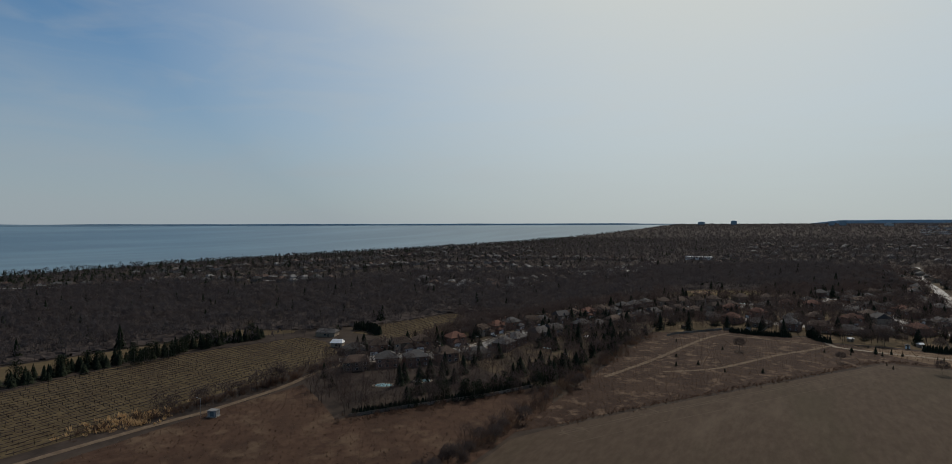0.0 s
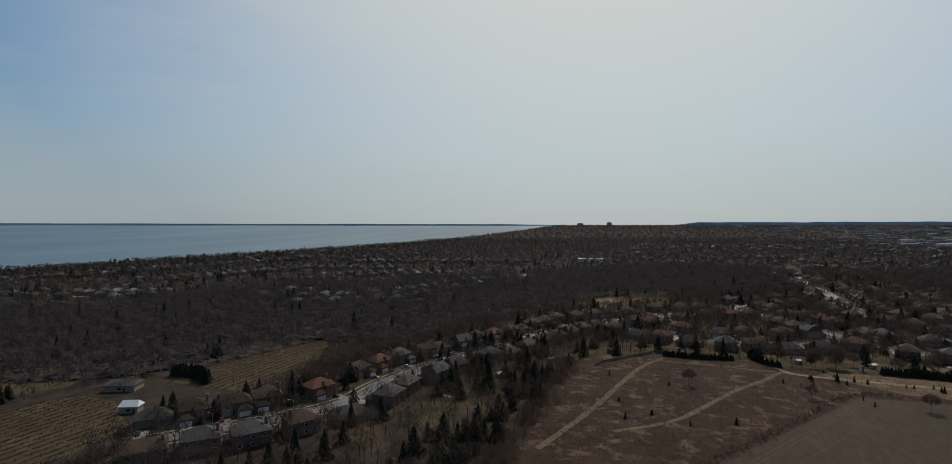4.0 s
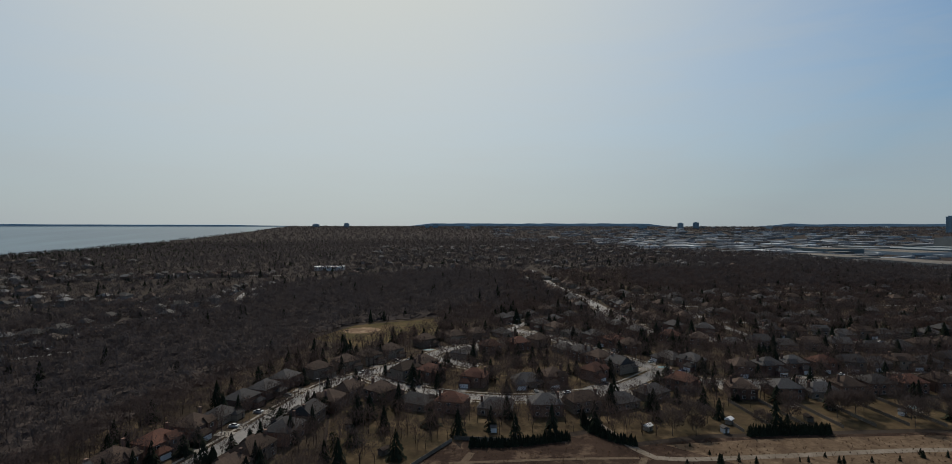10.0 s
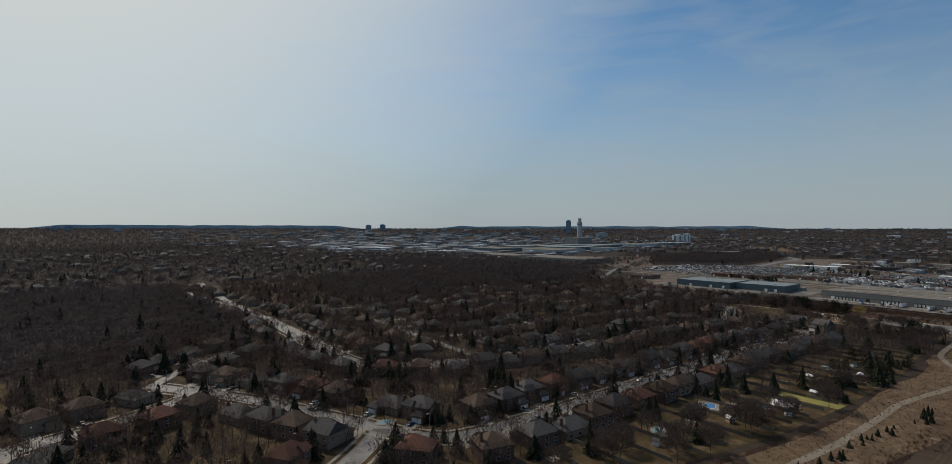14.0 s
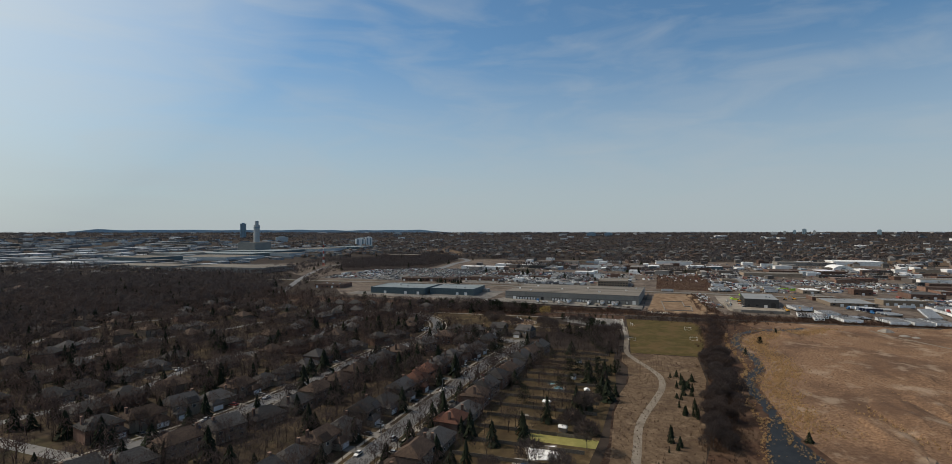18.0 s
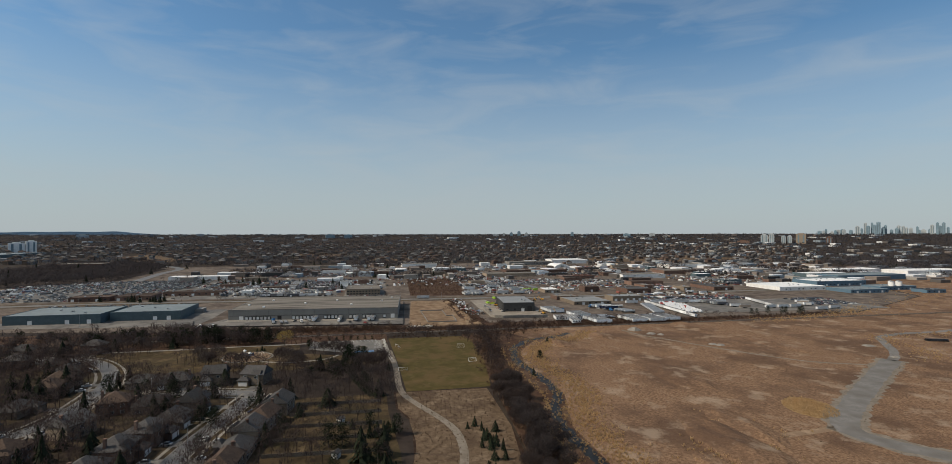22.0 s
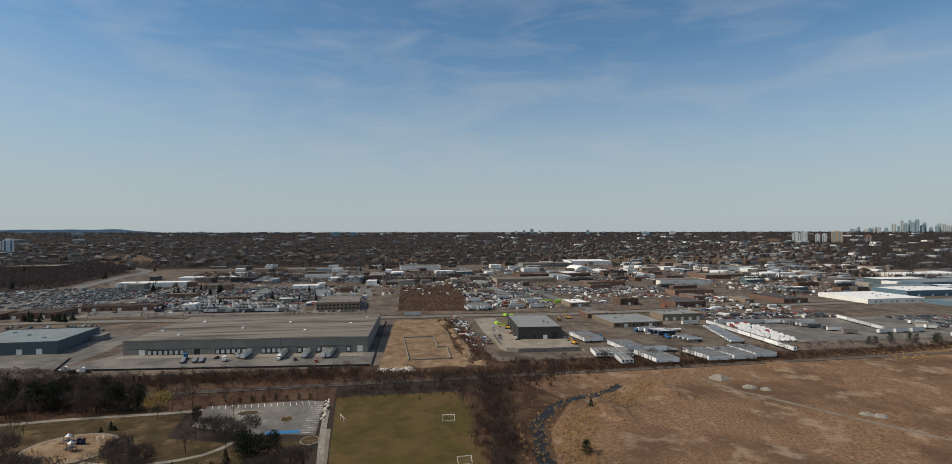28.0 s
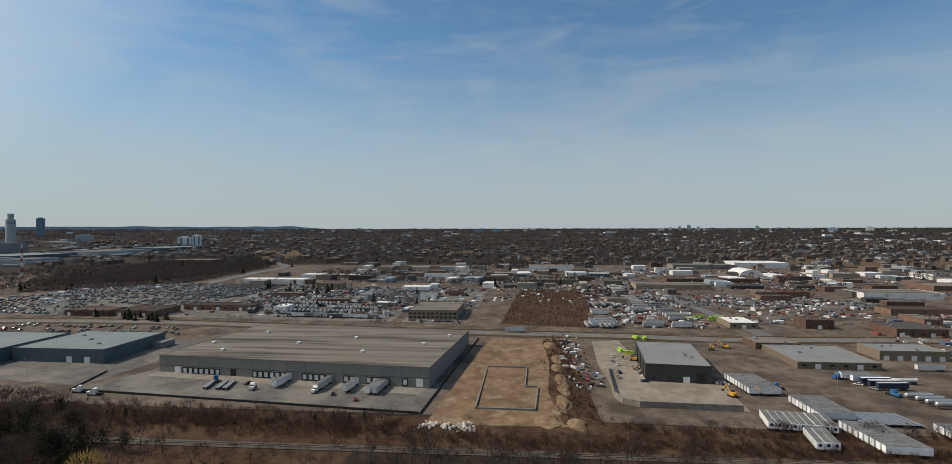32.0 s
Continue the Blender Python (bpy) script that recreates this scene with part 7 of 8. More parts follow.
part("annex", Soup().box(-14, -1, -8, -0.01, -1, 4), "cladgrey", bw, "low grey block annex", at=pose(28, -31, 0))
for i in range(6):
    part("wall_rib", Soup().box(0, 0.5, -0.35, 0, 0, 9), "darkclad", dk, at=pose(-24 + i * 9.5, 17.5 + 0.35, 0))
    part("roof_unit", Soup().box(-0.9, 0.9, -0.9, 0.9, 8.1, 9.1), "steel", bw if i % 2 else bw2, at=pose(-18 + 6 * i, -22 + 8 * i, 0))
for k in range(15):
    part("wall_joint", Soup().box(-0.03, 0, -0.06, 0.06, 4.6, WH - 0.1), "roof_grey", wh, at=pose(WX - cxw, -77 + 11 * k, 0))
part("wall_band", Soup().box(-0.05, 0, -82, 82, 4.2, 4.5), "roof_grey", wh, at=pose(WX - cxw, 0, 0))
part("awning_roof", Soup().box(-0.4, 0.4, -82.6, 82.6, WH + 0.36, WH + 0.5), "flatroof", wh, at=pose(WX - cxw + 0.1, 0, 0))

# low wall round the truck yard
yf = thing("retaining_wall", "dark low retaining wall round the truck yard", "wall")
for (x0, y0), (x1, y1) in (((656, 603), (642, 417)), ((642, 416.5), (806, 405)), ((656, 603.5), (690, 612))):
    ln = math.hypot(x1 - x0, y1 - y0)
    for i in range(int(ln / 12)):
        f = i / int(ln / 12)
        part("wall_panel", Soup().box(0, ln / int(ln / 12) - 0.04, -0.2, 0.2, -1.2, 1.1), "dark", yf, at=pose(x0 + (x1 - x0) * f, y0 + (y1 - y0) * f, ground_z(x0 + (x1 - x0) * f, y0 + (y1 - y0) * f), 0, 0, math.degrees(math.atan2(y1 - y0, x1 - x0))))

# building site: foundation walls, spoil heaps, boulders
fd = thing("foundation", "low grey concrete foundation walls of an unfinished building", "foundation")
for x0, y0, x1, y1 in ((652, 392, 726, 392), (652, 364, 652, 392), (652, 364, 688, 362), (688, 362, 688, 369), (688, 369, 726, 368), (726, 368, 726, 392)):
    ln = math.hypot(x1 - x0, y1 - y0)
    part("footing", Soup().box(-0.25, ln + 0.25, -0.25, 0.25, -0.3, 1.0), "cladgrey", fd, at=pose(x0, y0, ground_z(x0, y0) + 0.1, 0, 0, math.degrees(math.atan2(y1 - y0, x1 - x0))))
patch("ground_slab", [(653, 365), (653, 391), (725, 391), (725, 369), (687, 370), (687, 363)], 0.14, "dirt", "rough earth inside the foundation", "ground")
patch("ground_site_edge", [(638, 335), (636, 352), (680, 357), (740, 354), (800, 357), (812, 338)], 0.13, "verge", "churned brown earth and brush beside the site", "ground")


def mound(name, x, y, rx, ry, h, m, label, seed, lumps=0.35):
    """An uneven heap."""
    s, n, k = Soup(), 18, 6
    for i in range(k + 1):
        r = 1 - i / k
        for j in range(n):
            a = 6.2832 * j / n
            q = 1 + lumps * noise.noise((math.cos(a) * 1.3 + seed, math.sin(a) * 1.3, i * 0.4))
            z = h * (1 - r * r) * (0.85 + lumps * noise.noise((math.cos(a) * r * 2, math.sin(a) * r * 2, seed)))
            px, py = x + rx * r * q * math.cos(a), y + ry * r * q * math.sin(a)
            s.v.append((px, py, ground_z(px, py) + (z if i else -0.1)))
    for i in range(k):
        for j in range(n):
            m_ = (j + 1) % n
            s.f.append((i * n + j, i * n + m_, (i + 1) * n + m_, (i + 1) * n + j))
            s.m.append(0)
    return tagged(part(name, s, m), label, "mound")


for i, (x, y, rx, ry, h) in enumerate(((640, 358, 9, 6, 1.6), (664, 350, 12, 4, 2.2), (686, 348, 11, 4, 1.8), (705, 349, 12, 4, 2.0), (728, 350, 9, 4, 1.7), (750, 349, 12, 4, 1.9), (790, 352, 12, 5, 1.8), (800, 390, 9, 6, 1.2), (641, 396, 5, 4, 1.0), (772, 374, 9, 4, 1.0), (637, 346, 7, 5, 2.0), (655, 353, 7, 4, 1.5))):
    mound("spoil_mound", x, y, rx, ry, h, "dirt", "uneven heap of orange-brown spoil", i)
for i, (x, y, r, h) in enumerate(((580, 213, 7, 3.2), (562, 207, 5, 1.8), (557, 201, 4, 1.5), (514, 181, 4, 1.4), (510, 177, 4, 1.5), (488, 61, 6, 1), (452, 78, 4, 1.2))):
    mound("stone_mound", x, y, r * 0.75, r * 0.9, h, "concrete", "pale gravel heap on the grassland", 20 + i)
for i, (x, y, rx, ry, h) in enumerate(((330, 300, 40, 14, 3.5), (352, 282, 30, 10, 3.0), (300, 322, 30, 10, 2.5), (560, 255, 16, 12, 2.5), (536, 300, 20, 8, 2.0), (590, 150, 30, 14, 2.2), (505, 130, 30, 14, 1.6), (430, 262, 36, 16, 1.8))):
    mound("grass_bank", x, y, rx, ry, h, "marsh", "low bank of dead golden grass", 40 + i)
rock = [Soup() for _ in range(3)]
for i, r in enumerate(rock):
    rr = random.Random(i)
    loft(r, [[(rr.uniform(0.6, 1) * q * math.cos(6.28 * j / 7), rr.uniform(0.6, 1) * q * math.sin(6.28 * j / 7), z) for j in range(7)] for q, z in ((0.8, -0.15), (1.0, 0.35), (0.55, 0.8))])
rock = [r.mesh("boulder", "stone") for r in rock]


def boulder(x, y, size, label):
    ob = part("boulder", rock[int(rng.integers(0, 3))], "", at=pose(x, y, ground_z(x, y) + 0.08, 0, 0, rng.uniform(0, 360)) @ Matrix.Scale(size, 4))
    tagged(ob, label, "rock", "boulders")


for _ in range(60):
    boulder(628 + rng.normal(0, 2.6), rng.uniform(389, 416), rng.uniform(0.6, 1.5), "pale quarried boulder in a heap by the site")
for i in range(22):
    boulder(546 + i * 1.4 + rng.normal(0, 0.4), 436.6 + rng.normal(0, 0.5), rng.uniform(0.7, 1.2), "pale boulder edging the car park")

stack = thing("pipe_stack", "low stack of long black pipes on the grassland", "pipes", at=on_ground(494, -14, 70))
for i in range(4):
    part("pipe", Soup().tube((-8, i * 1.1 - 1.7, 0.5), (8, i * 1.1 - 1.7, 0.5), 0.5, 0.5, 8), "black", stack)
for i in range(3):
    part("pipe", Soup().tube((-8, i * 1.1 - 1.15, 1.4), (8, i * 1.1 - 1.15, 1.4), 0.5, 0.5, 8), "black", stack)

# ---- pitch, car park, playground ----
def goal(x, y, turn):
    top = thing("soccer_goal", "white tubular soccer goal with a net on worn turf", "goal", "soccer goals", at=on_ground(x, y, turn, 0.07))
    part("frame", Soup().tube((-2.7, 0, 0), (-2.7, 0, 2.2), 0.09, 0.09, 6).tube((2.7, 0, 0), (2.7, 0, 2.2), 0.09, 0.09, 6).tube((-2.79, 0, 2.2), (2.79, 0, 2.2), 0.09, 0.09, 6), "white", top)
    part("back_frame", Soup().tube((-2.7, 2, 0.06), (2.7, 2, 0.06), 0.06, 0.06, 5).tube((-2.7, 0, 2.15), (-2.7, 2, 0.06), 0.05, 0.05, 5).tube((2.7, 0, 2.15), (2.7, 2, 0.06), 0.05, 0.05, 5), "white", top)
    net = Soup()
    for i in range(13):
        net.tube((-2.6 + i * 0.433, 0.05, 2.15), (-2.6 + i * 0.433, 2, 0.08), 0.006, 0.006, 3)
    part("net", net, "white", top)


for g in ((494, 380, 95), (539, 380, 80), (476, 428, 270), (545, 428, 200)):
    goal(*g)
PARKLOT = [(530, 438), (574, 438.5), (577, 446), (575, 494), (548, 492), (536, 470)]
patch("pavement_car_park", PARKLOT, 0.12, "lot", "grey asphalt car park with white stall lines", "pavement")
s = Soup()


def dash(x0, y0, x1, y1, w=0.16, lift=0.15):
    d = math.hypot(x1 - x0, y1 - y0)
    nx, ny = -(y1 - y0) / d * w / 2, (x1 - x0) / d * w / 2
    s.face([(x0 + nx, y0 + ny, ground_z(x0, y0) + lift), (x1 + nx, y1 + ny, ground_z(x1, y1) + lift), (x1 - nx, y1 - ny, ground_z(x1, y1) + lift), (x0 - nx, y0 - ny, ground_z(x0, y0) + lift)])


for i in range(17):
    dash(575.5, 443.5 + i * 3.0, 570.2, 442.3 + i * 3.0, 0.22)
for i in range(13):
    dash(533 + i * 2.9, 439.2, 533 + i * 2.9, 444.4, 0.2)
for i in range(9):
    dash(551 + i * 2.0, 462 + i * 1.6, 547 + i * 2.0, 466 + i * 1.6, 0.2)
tagged(part("parking_lines", s, "white"), "white painted stall lines of the car park", "markings", kind="structure")
for cx, cy, rx, ry in ((551, 453, 4, 3), (562, 472, 3, 5.5), (524, 439.5, 5, 4)):
    pts = [(cx + rx * math.cos(i * 0.5236), cy + ry * math.sin(i * 0.5236)) for i in range(12)]
    isl = thing("traffic_island", "kerbed island of winter grass in the car park", "island")
    part("kerb_ring", Soup().prism(pts, ground_z(cx, cy), ground_z(cx, cy) + 0.26), "concrete", isl)
    part("turf", Soup().prism([(cx + (x - cx) * 0.86, cy + (y - cy) * 0.86) for x, y in pts], ground_z(cx, cy) + 0.2, ground_z(cx, cy) + 0.3), "lawn", isl)
patch("pavement_bay_blue", [(533, 445), (537, 445), (537, 459), (533, 459)], 0.16, "blue", "blue painted accessible bays", "markings")
PLAY = [(531 + 14.5 * math.cos(i * 0.2618), 531 + 15.5 * math.sin(i * 0.2618)) for i in range(24)]
patch("ground_play_border", [(531 + (x - 531) * 1.1, 531 + (y - 531) * 1.1) for x, y in PLAY], 0.11, "concrete", "pale concrete ring round the playground", "pavement")
patch("ground_play_sand", PLAY, 0.15, "dirt", "sandy playground surface", "ground")


def play_tower(x, y, turn, big):
    top = thing("play_structure", "blue playground tower with a white roof and slide", "play structure", "playground", at=on_ground(x, y, turn, 0.15))
    for i in (-1.1, 1.1):
        for j in (-1.1, 1.1):
            part("post", Soup().tube((i, j, 0), (i, j, 3.2), 0.08, 0.08, 6), "navy", top)
    part("platform", Soup().box(-1.2, 1.2, -1.2, 1.2, 1.4, 1.55), "navy", top)
    part("canopy", Soup().hip(-1.0, 1.0, -1.0, 1.0, 3.2, 1.1), "white", top, "white pointed canopy")
    part("slide", loft(Soup(), [[(1.2, a, 1.5), (1.2, a, 1.6), (4.4, a, 0.35), (4.4, a, 0.25)] for a in (-0.4, 0.4)]), "blue", top, "blue slide")
    if big:
        part("bridge", Soup().box(-4.4, -1.2, -0.6, 0.6, 1.35, 1.5), "navy", top)
        part("side_deck", Soup().box(-6.4, -4.4, -1, 1, 1.3, 1.5).box(-6.4, -6.3, -1, 1, 0, 2.4).box(-4.5, -4.4, -1, 1, 0, 2.4), "navy", top)
        part("railing", Soup().tube((-4.4, 0.6, 2.2), (-1.2, 0.6, 2.2), 0.05, 0.05, 5).tube((-4.4, -0.6, 2.2), (-1.2, -0.6, 2.2), 0.05, 0.05, 5), "white", top)


play_tower(536, 534, 75, True)
play_tower(528, 529, 60, False)
climb = thing("climbing_frame", "pale arched climbing frame on the playground sand", "climbing frame", "playground", at=on_ground(537, 523, 30, 0.15))
for i in range(5):
    pts = [(2.4 * math.cos(a * 0.5236), -2 + i, 2.1 * math.sin(a * 0.5236)) for a in range(7)]
    arc = Soup()
    for p, q in zip(pts[:-1], pts[1:]):
        arc.tube(p, q, 0.06, 0.06, 5)
    part("arch", arc, "white" if i % 2 else "navy", climb)
for x, y in ((527, 540), (524, 537), (529, 543)):
    top = thing("spring_rider", "red playground swing frame on sand", "swing", "playground", at=on_ground(x, y, 40, 0.15))
    part("frame", Soup().tube((-1, 0, 0), (-0.6, 0, 1.8), 0.06, 0.06, 5).tube((1, 0, 0), (0.6, 0, 1.8), 0.06, 0.06, 5).tube((-0.6, 0, 1.8), (0.6, 0, 1.8), 0.06, 0.06, 5), "red", top)
    part("seat", Soup().box(-0.3, 0.3, -0.15, 0.15, 0.5, 0.56), "dark", top)
will = thing("willow_tree", "yellow-twigged willow tree standing on the park lawn", "tree", at=on_ground(562, 511, 0) @ Matrix.Scale(12.5, 4))
tr, cr = bare_template(7, 520, 0.02, 0.5, 11)
part("trunk", bulk_mesh("trunk", tr, "trunk"), "", will)
part("crown", bulk_mesh("crown", cr, "willow"), "", will)

# ---- fences, hedges, pools and sheds behind the houses ----
def fence(pts, label="weathered wooden board fence between gardens", m="wood", h=1.7):
    top = thing("fence", label, "fence", "garden fences")
    for (x0, y0), (x1, y1) in zip(pts[:-1], pts[1:]):
        ln = math.hypot(x1 - x0, y1 - y0)
        n = max(1, round(ln / 7.5))
        a = math.degrees(math.atan2(y1 - y0, x1 - x0))
        for i in range(n):
            x, y = x0 + (x1 - x0) * i / n, y0 + (y1 - y0) * i / n
            part("fence_panel", Soup().box(0.06, ln / n - 0.06, -0.05, 0.05, -0.1, h), m, top, at=pose(x, y, ground_z(x, y), 0, 0, a))


for k in range(24):
    x = 60 + k * 15.5
    y0 = np.interp(x, [60, 134, 200, 262, 430], [469, 466, 452, 445, 443])
    y1 = np.interp(x, [60, 100, 162, 297, 430], [510, 504, 500, 495, 484])
    fence([(x, y0), (x + 1.5, y1)])
fence([(-66, 480), (-40, 473), (-36, 500)])
fence([(-100, 430), (-97, 441), (-88, 452), (-67, 478)])
fence([(-186, 176), (-172, 198), (-144, 238), (-132, 262)], "dark wooden fence behind the gardens")


HEDGE_BITS = [conifer_template(300 + i, 6, 7, 0.3) for i in range(4)]


def hedge(pts, wide, high, label="dense dark cedar hedge with a ragged top"):
    """A row of close cedars."""
    line = curve_pts(pts, 0.8)
    sp = []
    for x, y in line:
        for _ in range(2):
            sp.append((x + rng.normal(0, wide / 6), y + rng.normal(0, wide / 6), ground_z(x, y), high * rng.uniform(0.8, 1.15)))
    return tagged(part("hedge", bulk_mesh("hedge", spread_over(HEDGE_BITS, np.array(sp), rng, 0.1), "needle"), ""), label, "hedge", "hedges")


hedge([(-60, 472), (-40, 470), (-18, 473)], 3, 4)
hedge([(-3, 500), (-6, 484), (0, 470), (8, 463)], 3, 4)
hedge([(60, 466), (80, 465), (96, 463)], 2.4, 4.5)
hedge([(425, 445), (440, 452), (480, 462), (500, 470)], 3, 4)
hedge([(-186, 180), (-172, 200), (-150, 232), (-134, 262)], 3.5, 3.5)
hedge([(-338, 330), (-318, 330), (-304, 322)], 8, 7, "tall dark windbreak of conifers")


def pool(x, y, r, turn):
    top = thing("swimming_pool", "garden pool with a pale blue cover and paved rim", "pool", "garden pools", at=on_ground(x, y, turn, 0.06))
    pts = [(r * math.cos(i * 0.5236), 0.6 * r * math.sin(i * 0.5236)) for i in range(12)]
    part("rim", Soup().prism([(a * 1.35, b * 1.5) for a, b in pts], -0.2, 0.14), "tan", top)
    part("cover", Soup().prism(pts, 0.1, 0.18), "bluepool", top)


M["bluepool"] = paint("pale_pool_cover", (0.1131, 0.2349, 0.261), (0.1653, 0.2958, 0.3219), 2, rough=0.4)
for p in ((330, 468, 4.5, 0), (162, 486, 4, 20), (-206, 222, 5, 30), (-192, 240, 4.5, 40), (-132, 442, 4, 60), (-164, 348, 3, 0), (340, 473, 3.4, 0), (-70, 640, 4, 0), (75, 572, 4, 0)):
    pool(*p)


def white_pool(x, y, w, d, turn):
    """A pool under a winter sheet that sags to the middle, on a pale coping."""
    top = thing("swimming_pool", "large garden pool under a white winter cover", "pool", "garden pools", at=on_ground(x, y, turn, 0.06))
    for a in (-1, 1):
        part("coping", Soup().box(-w / 2 - 0.7, w / 2 + 0.7, a * (d / 2 + 0.35) - 0.35, a * (d / 2 + 0.35) + 0.35, -0.2, 0.24), "concrete", top)
        part("coping", Soup().box(a * (w / 2 + 0.35) - 0.35, a * (w / 2 + 0.35) + 0.35, -d / 2, d / 2, -0.2, 0.237), "concrete", top)
    s = Soup()
    n = 10
    def h(i, j):
        u, v = i / n * 2 - 1, j / n * 2 - 1
        return (u * w / 2, v * d / 2, 0.22 - 0.13 * (1 - u * u) * (1 - v * v) + 0.02 * math.sin(i * 2.1 + j * 1.3))
    for i in range(n):
        for j in range(n):
            s.face([h(i, j), h(i + 1, j), h(i + 1, j + 1), h(i, j + 1)])
    part("cover", s, "white", top, label="white sheet sagging between the coping")


def deck_pool(x, y, w, d, turn):
    """A blue pool let into a pale paved deck."""
    top = thing("swimming_pool", "blue garden pool in a pale paved deck", "pool", "garden pools", at=on_ground(x, y, turn, 0.06))
    part("deck", Soup().box(-w / 2 - 2.2, w / 2 + 2.2, -d / 2 - 1.6, d / 2 + 3.2, -0.2, 0.1), "concrete", top)
    pts = [(w / 2 * math.cos(i * 0.3491) * (1 + 0.12 * math.sin(i * 0.7)), d / 2 * math.sin(i * 0.3491)) for i in range(18)]
    part("rim", Soup().prism([(a * 1.08, b * 1.1) for a, b in pts], 0.09, 0.16), "white", top)
    part("cover", Soup().prism(pts, 0.12, 0.19), "deepblue", top)


M["deepblue"] = paint("blue_pool_cover", (0.05, 0.17, 0.4), (0.08, 0.24, 0.5), 2, rough=0.3)
M["brightlawn"] = paint("yellow_green_lawn", (0.2, 0.18, 0.06), (0.27, 0.24, 0.085), 5, c3=(0.15, 0.15, 0.05), size3=14, bump=0.05, spec=0.06)
white_pool(243, 463, 13, 12, 18)
deck_pool(210, 486, 8, 5, 25)
deck_pool(231, 468, 5, 3.4, 0)
patch("lawn_garden", [(253, 443), (262, 442), (264, 475), (254, 476)], 0.085, "brightlawn", "yellow-green garden lawn behind a board fence", "lawn")
for x, y, w, d, turn in ((219, 480, 7, 5, 20), (186, 483, 8, 5, 5), (157, 481, 6, 5, 15), (106, 497, 7, 4, 0), (125, 494, 6, 4, 8), (282, 478, 6, 4, 10)):
    top = thing("patio", "pale paved garden patio behind a house", "patio", "garden patios", at=on_ground(x, y, turn, 0.05))
    for i in range(int(w)):
        part("slab", Soup().box(-w / 2 + i + 0.03, -w / 2 + i + 0.97, -d / 2, d / 2, -0.2, 0.1 + 0.012 * (i % 2)), "concrete", top)


def shed(x, y, turn, w=3.0, roof="roof_grey", wall="white"):
    top = thing("shed", "small garden shed with a pitched roof", "shed", "garden sheds", at=on_ground(x, y, turn))
    part("wall", Soup().box(-w / 2, w / 2, -1.3, 1.3, -0.2, 2.1), wall, top)
    part("roof", Soup().hip(-w / 2 - 0.25, w / 2 + 0.25, -1.6, 1.6, 2.25, 0.9, 1.0), roof, top)
    part("door", Soup().box(-0.5, 0.5, -1.36, -1.3, 0, 1.9), "wood", top)


for i, (x, y) in enumerate(((52, 471), (60, 480), (98, 478), (147, 478), (196, 470), (210, 462), (226, 456), (268, 458), (285, 455), (352, 462), (326, 452), (-95, 470), (-48, 486), (20, 478), (-150, 300), (-142, 330), (-150, 390), (-112, 500), (390, 462), (300, 470), (120, 490))):
    shed(x, y, (i * 37) % 90, 2.6 + (i % 3) * 0.8, ("roof_grey", "white", "roof_brown")[i % 3], ("white", "tan", "wood")[i % 3])
# farm shed, cottage and utility box by the vineyard
for x, y, w, d, roof, label in ((-340, 300, 16, 10, "roof_grey", "green-roofed farm cottage by the vineyard"), (-302, 276, 8.5, 5.5, "white", "white-roofed farm shed by the vineyard")):
    top = thing("farm_building", label, "farm building", at=on_ground(x, y, 25))
    part("wall", Soup().box(-w / 2, w / 2, -d / 2, d / 2, -0.5, 3.2), "tan", top)
    part("roof", Soup().hip(-w / 2 - 0.5, w / 2 + 0.5, -d / 2 - 0.5, d / 2 + 0.5, 3.4, 2.4, 0.7), roof, top)
    part("window", Soup().box(-1, 1, -d / 2 - 0.06, -d / 2, 1, 2.2), "glass", top)
    part("door", Soup().box(2, 3, -d / 2 - 0.06, -d / 2, 0, 2.1), "dark", top)
top = thing("utility_box", "grey-green metal utility cabinet on a pad by the farm track", "cabinet", at=on_ground(-243, 144, 25))
part("pad", Soup().box(-2.6, 2.6, -1.8, 1.8, -0.2, 0.2), "concrete", top)
part("cabinet_body", Soup().box(-2.2, 2.2, -1.4, 1.4, 0.2, 3.0), "steel", top)
part("cabinet_roof", Soup().box(-2.4, 2.4, -1.6, 1.6, 3.003, 3.2), "trailerroof", top)
part("cabinet_door", Soup().box(-1, 1, -1.46, -1.4, 0.4, 2.6), "blueclad", top)


def lamp(x, y, turn, h=8.5, name="street_lamp", label="slim grey street lamp beside the road"):
    top = thing(name, label, "street lamp", "street lamps", at=on_ground(x, y, turn))
    part("pole", Soup().tube((0, 0, -0.1), (0, 0, h), 0.11, 0.07, 6), "steel", top)
    part("arm", Soup().tube((0, 0, h), (1.9, 0, h + 0.3), 0.05, 0.05, 5), "steel", top)
    part("lamp_head", Soup().box(1.6, 2.5, -0.14, 0.14, h + 0.22, h + 0.38), "steel", top)


lamp(-247, 140, 200, 9)
for line in STREETS[:3]:
    for i, (x, y) in enumerate(curve_pts(line, 45)):
        lamp(x + 5.4, y + 1, 180 + i * 7)
for y in range(-60, 800, 52):
    lamp(823 if y > 500 else 816, y, 0, 10)
for x, y in ((668, 640), (672, 700), (700, 205), (712, 316), (690, 120), (646, 150), (920, 250)):
    lamp(x, y, 90, 12, "yard_lamp", "tall grey lamp pole in the yard")

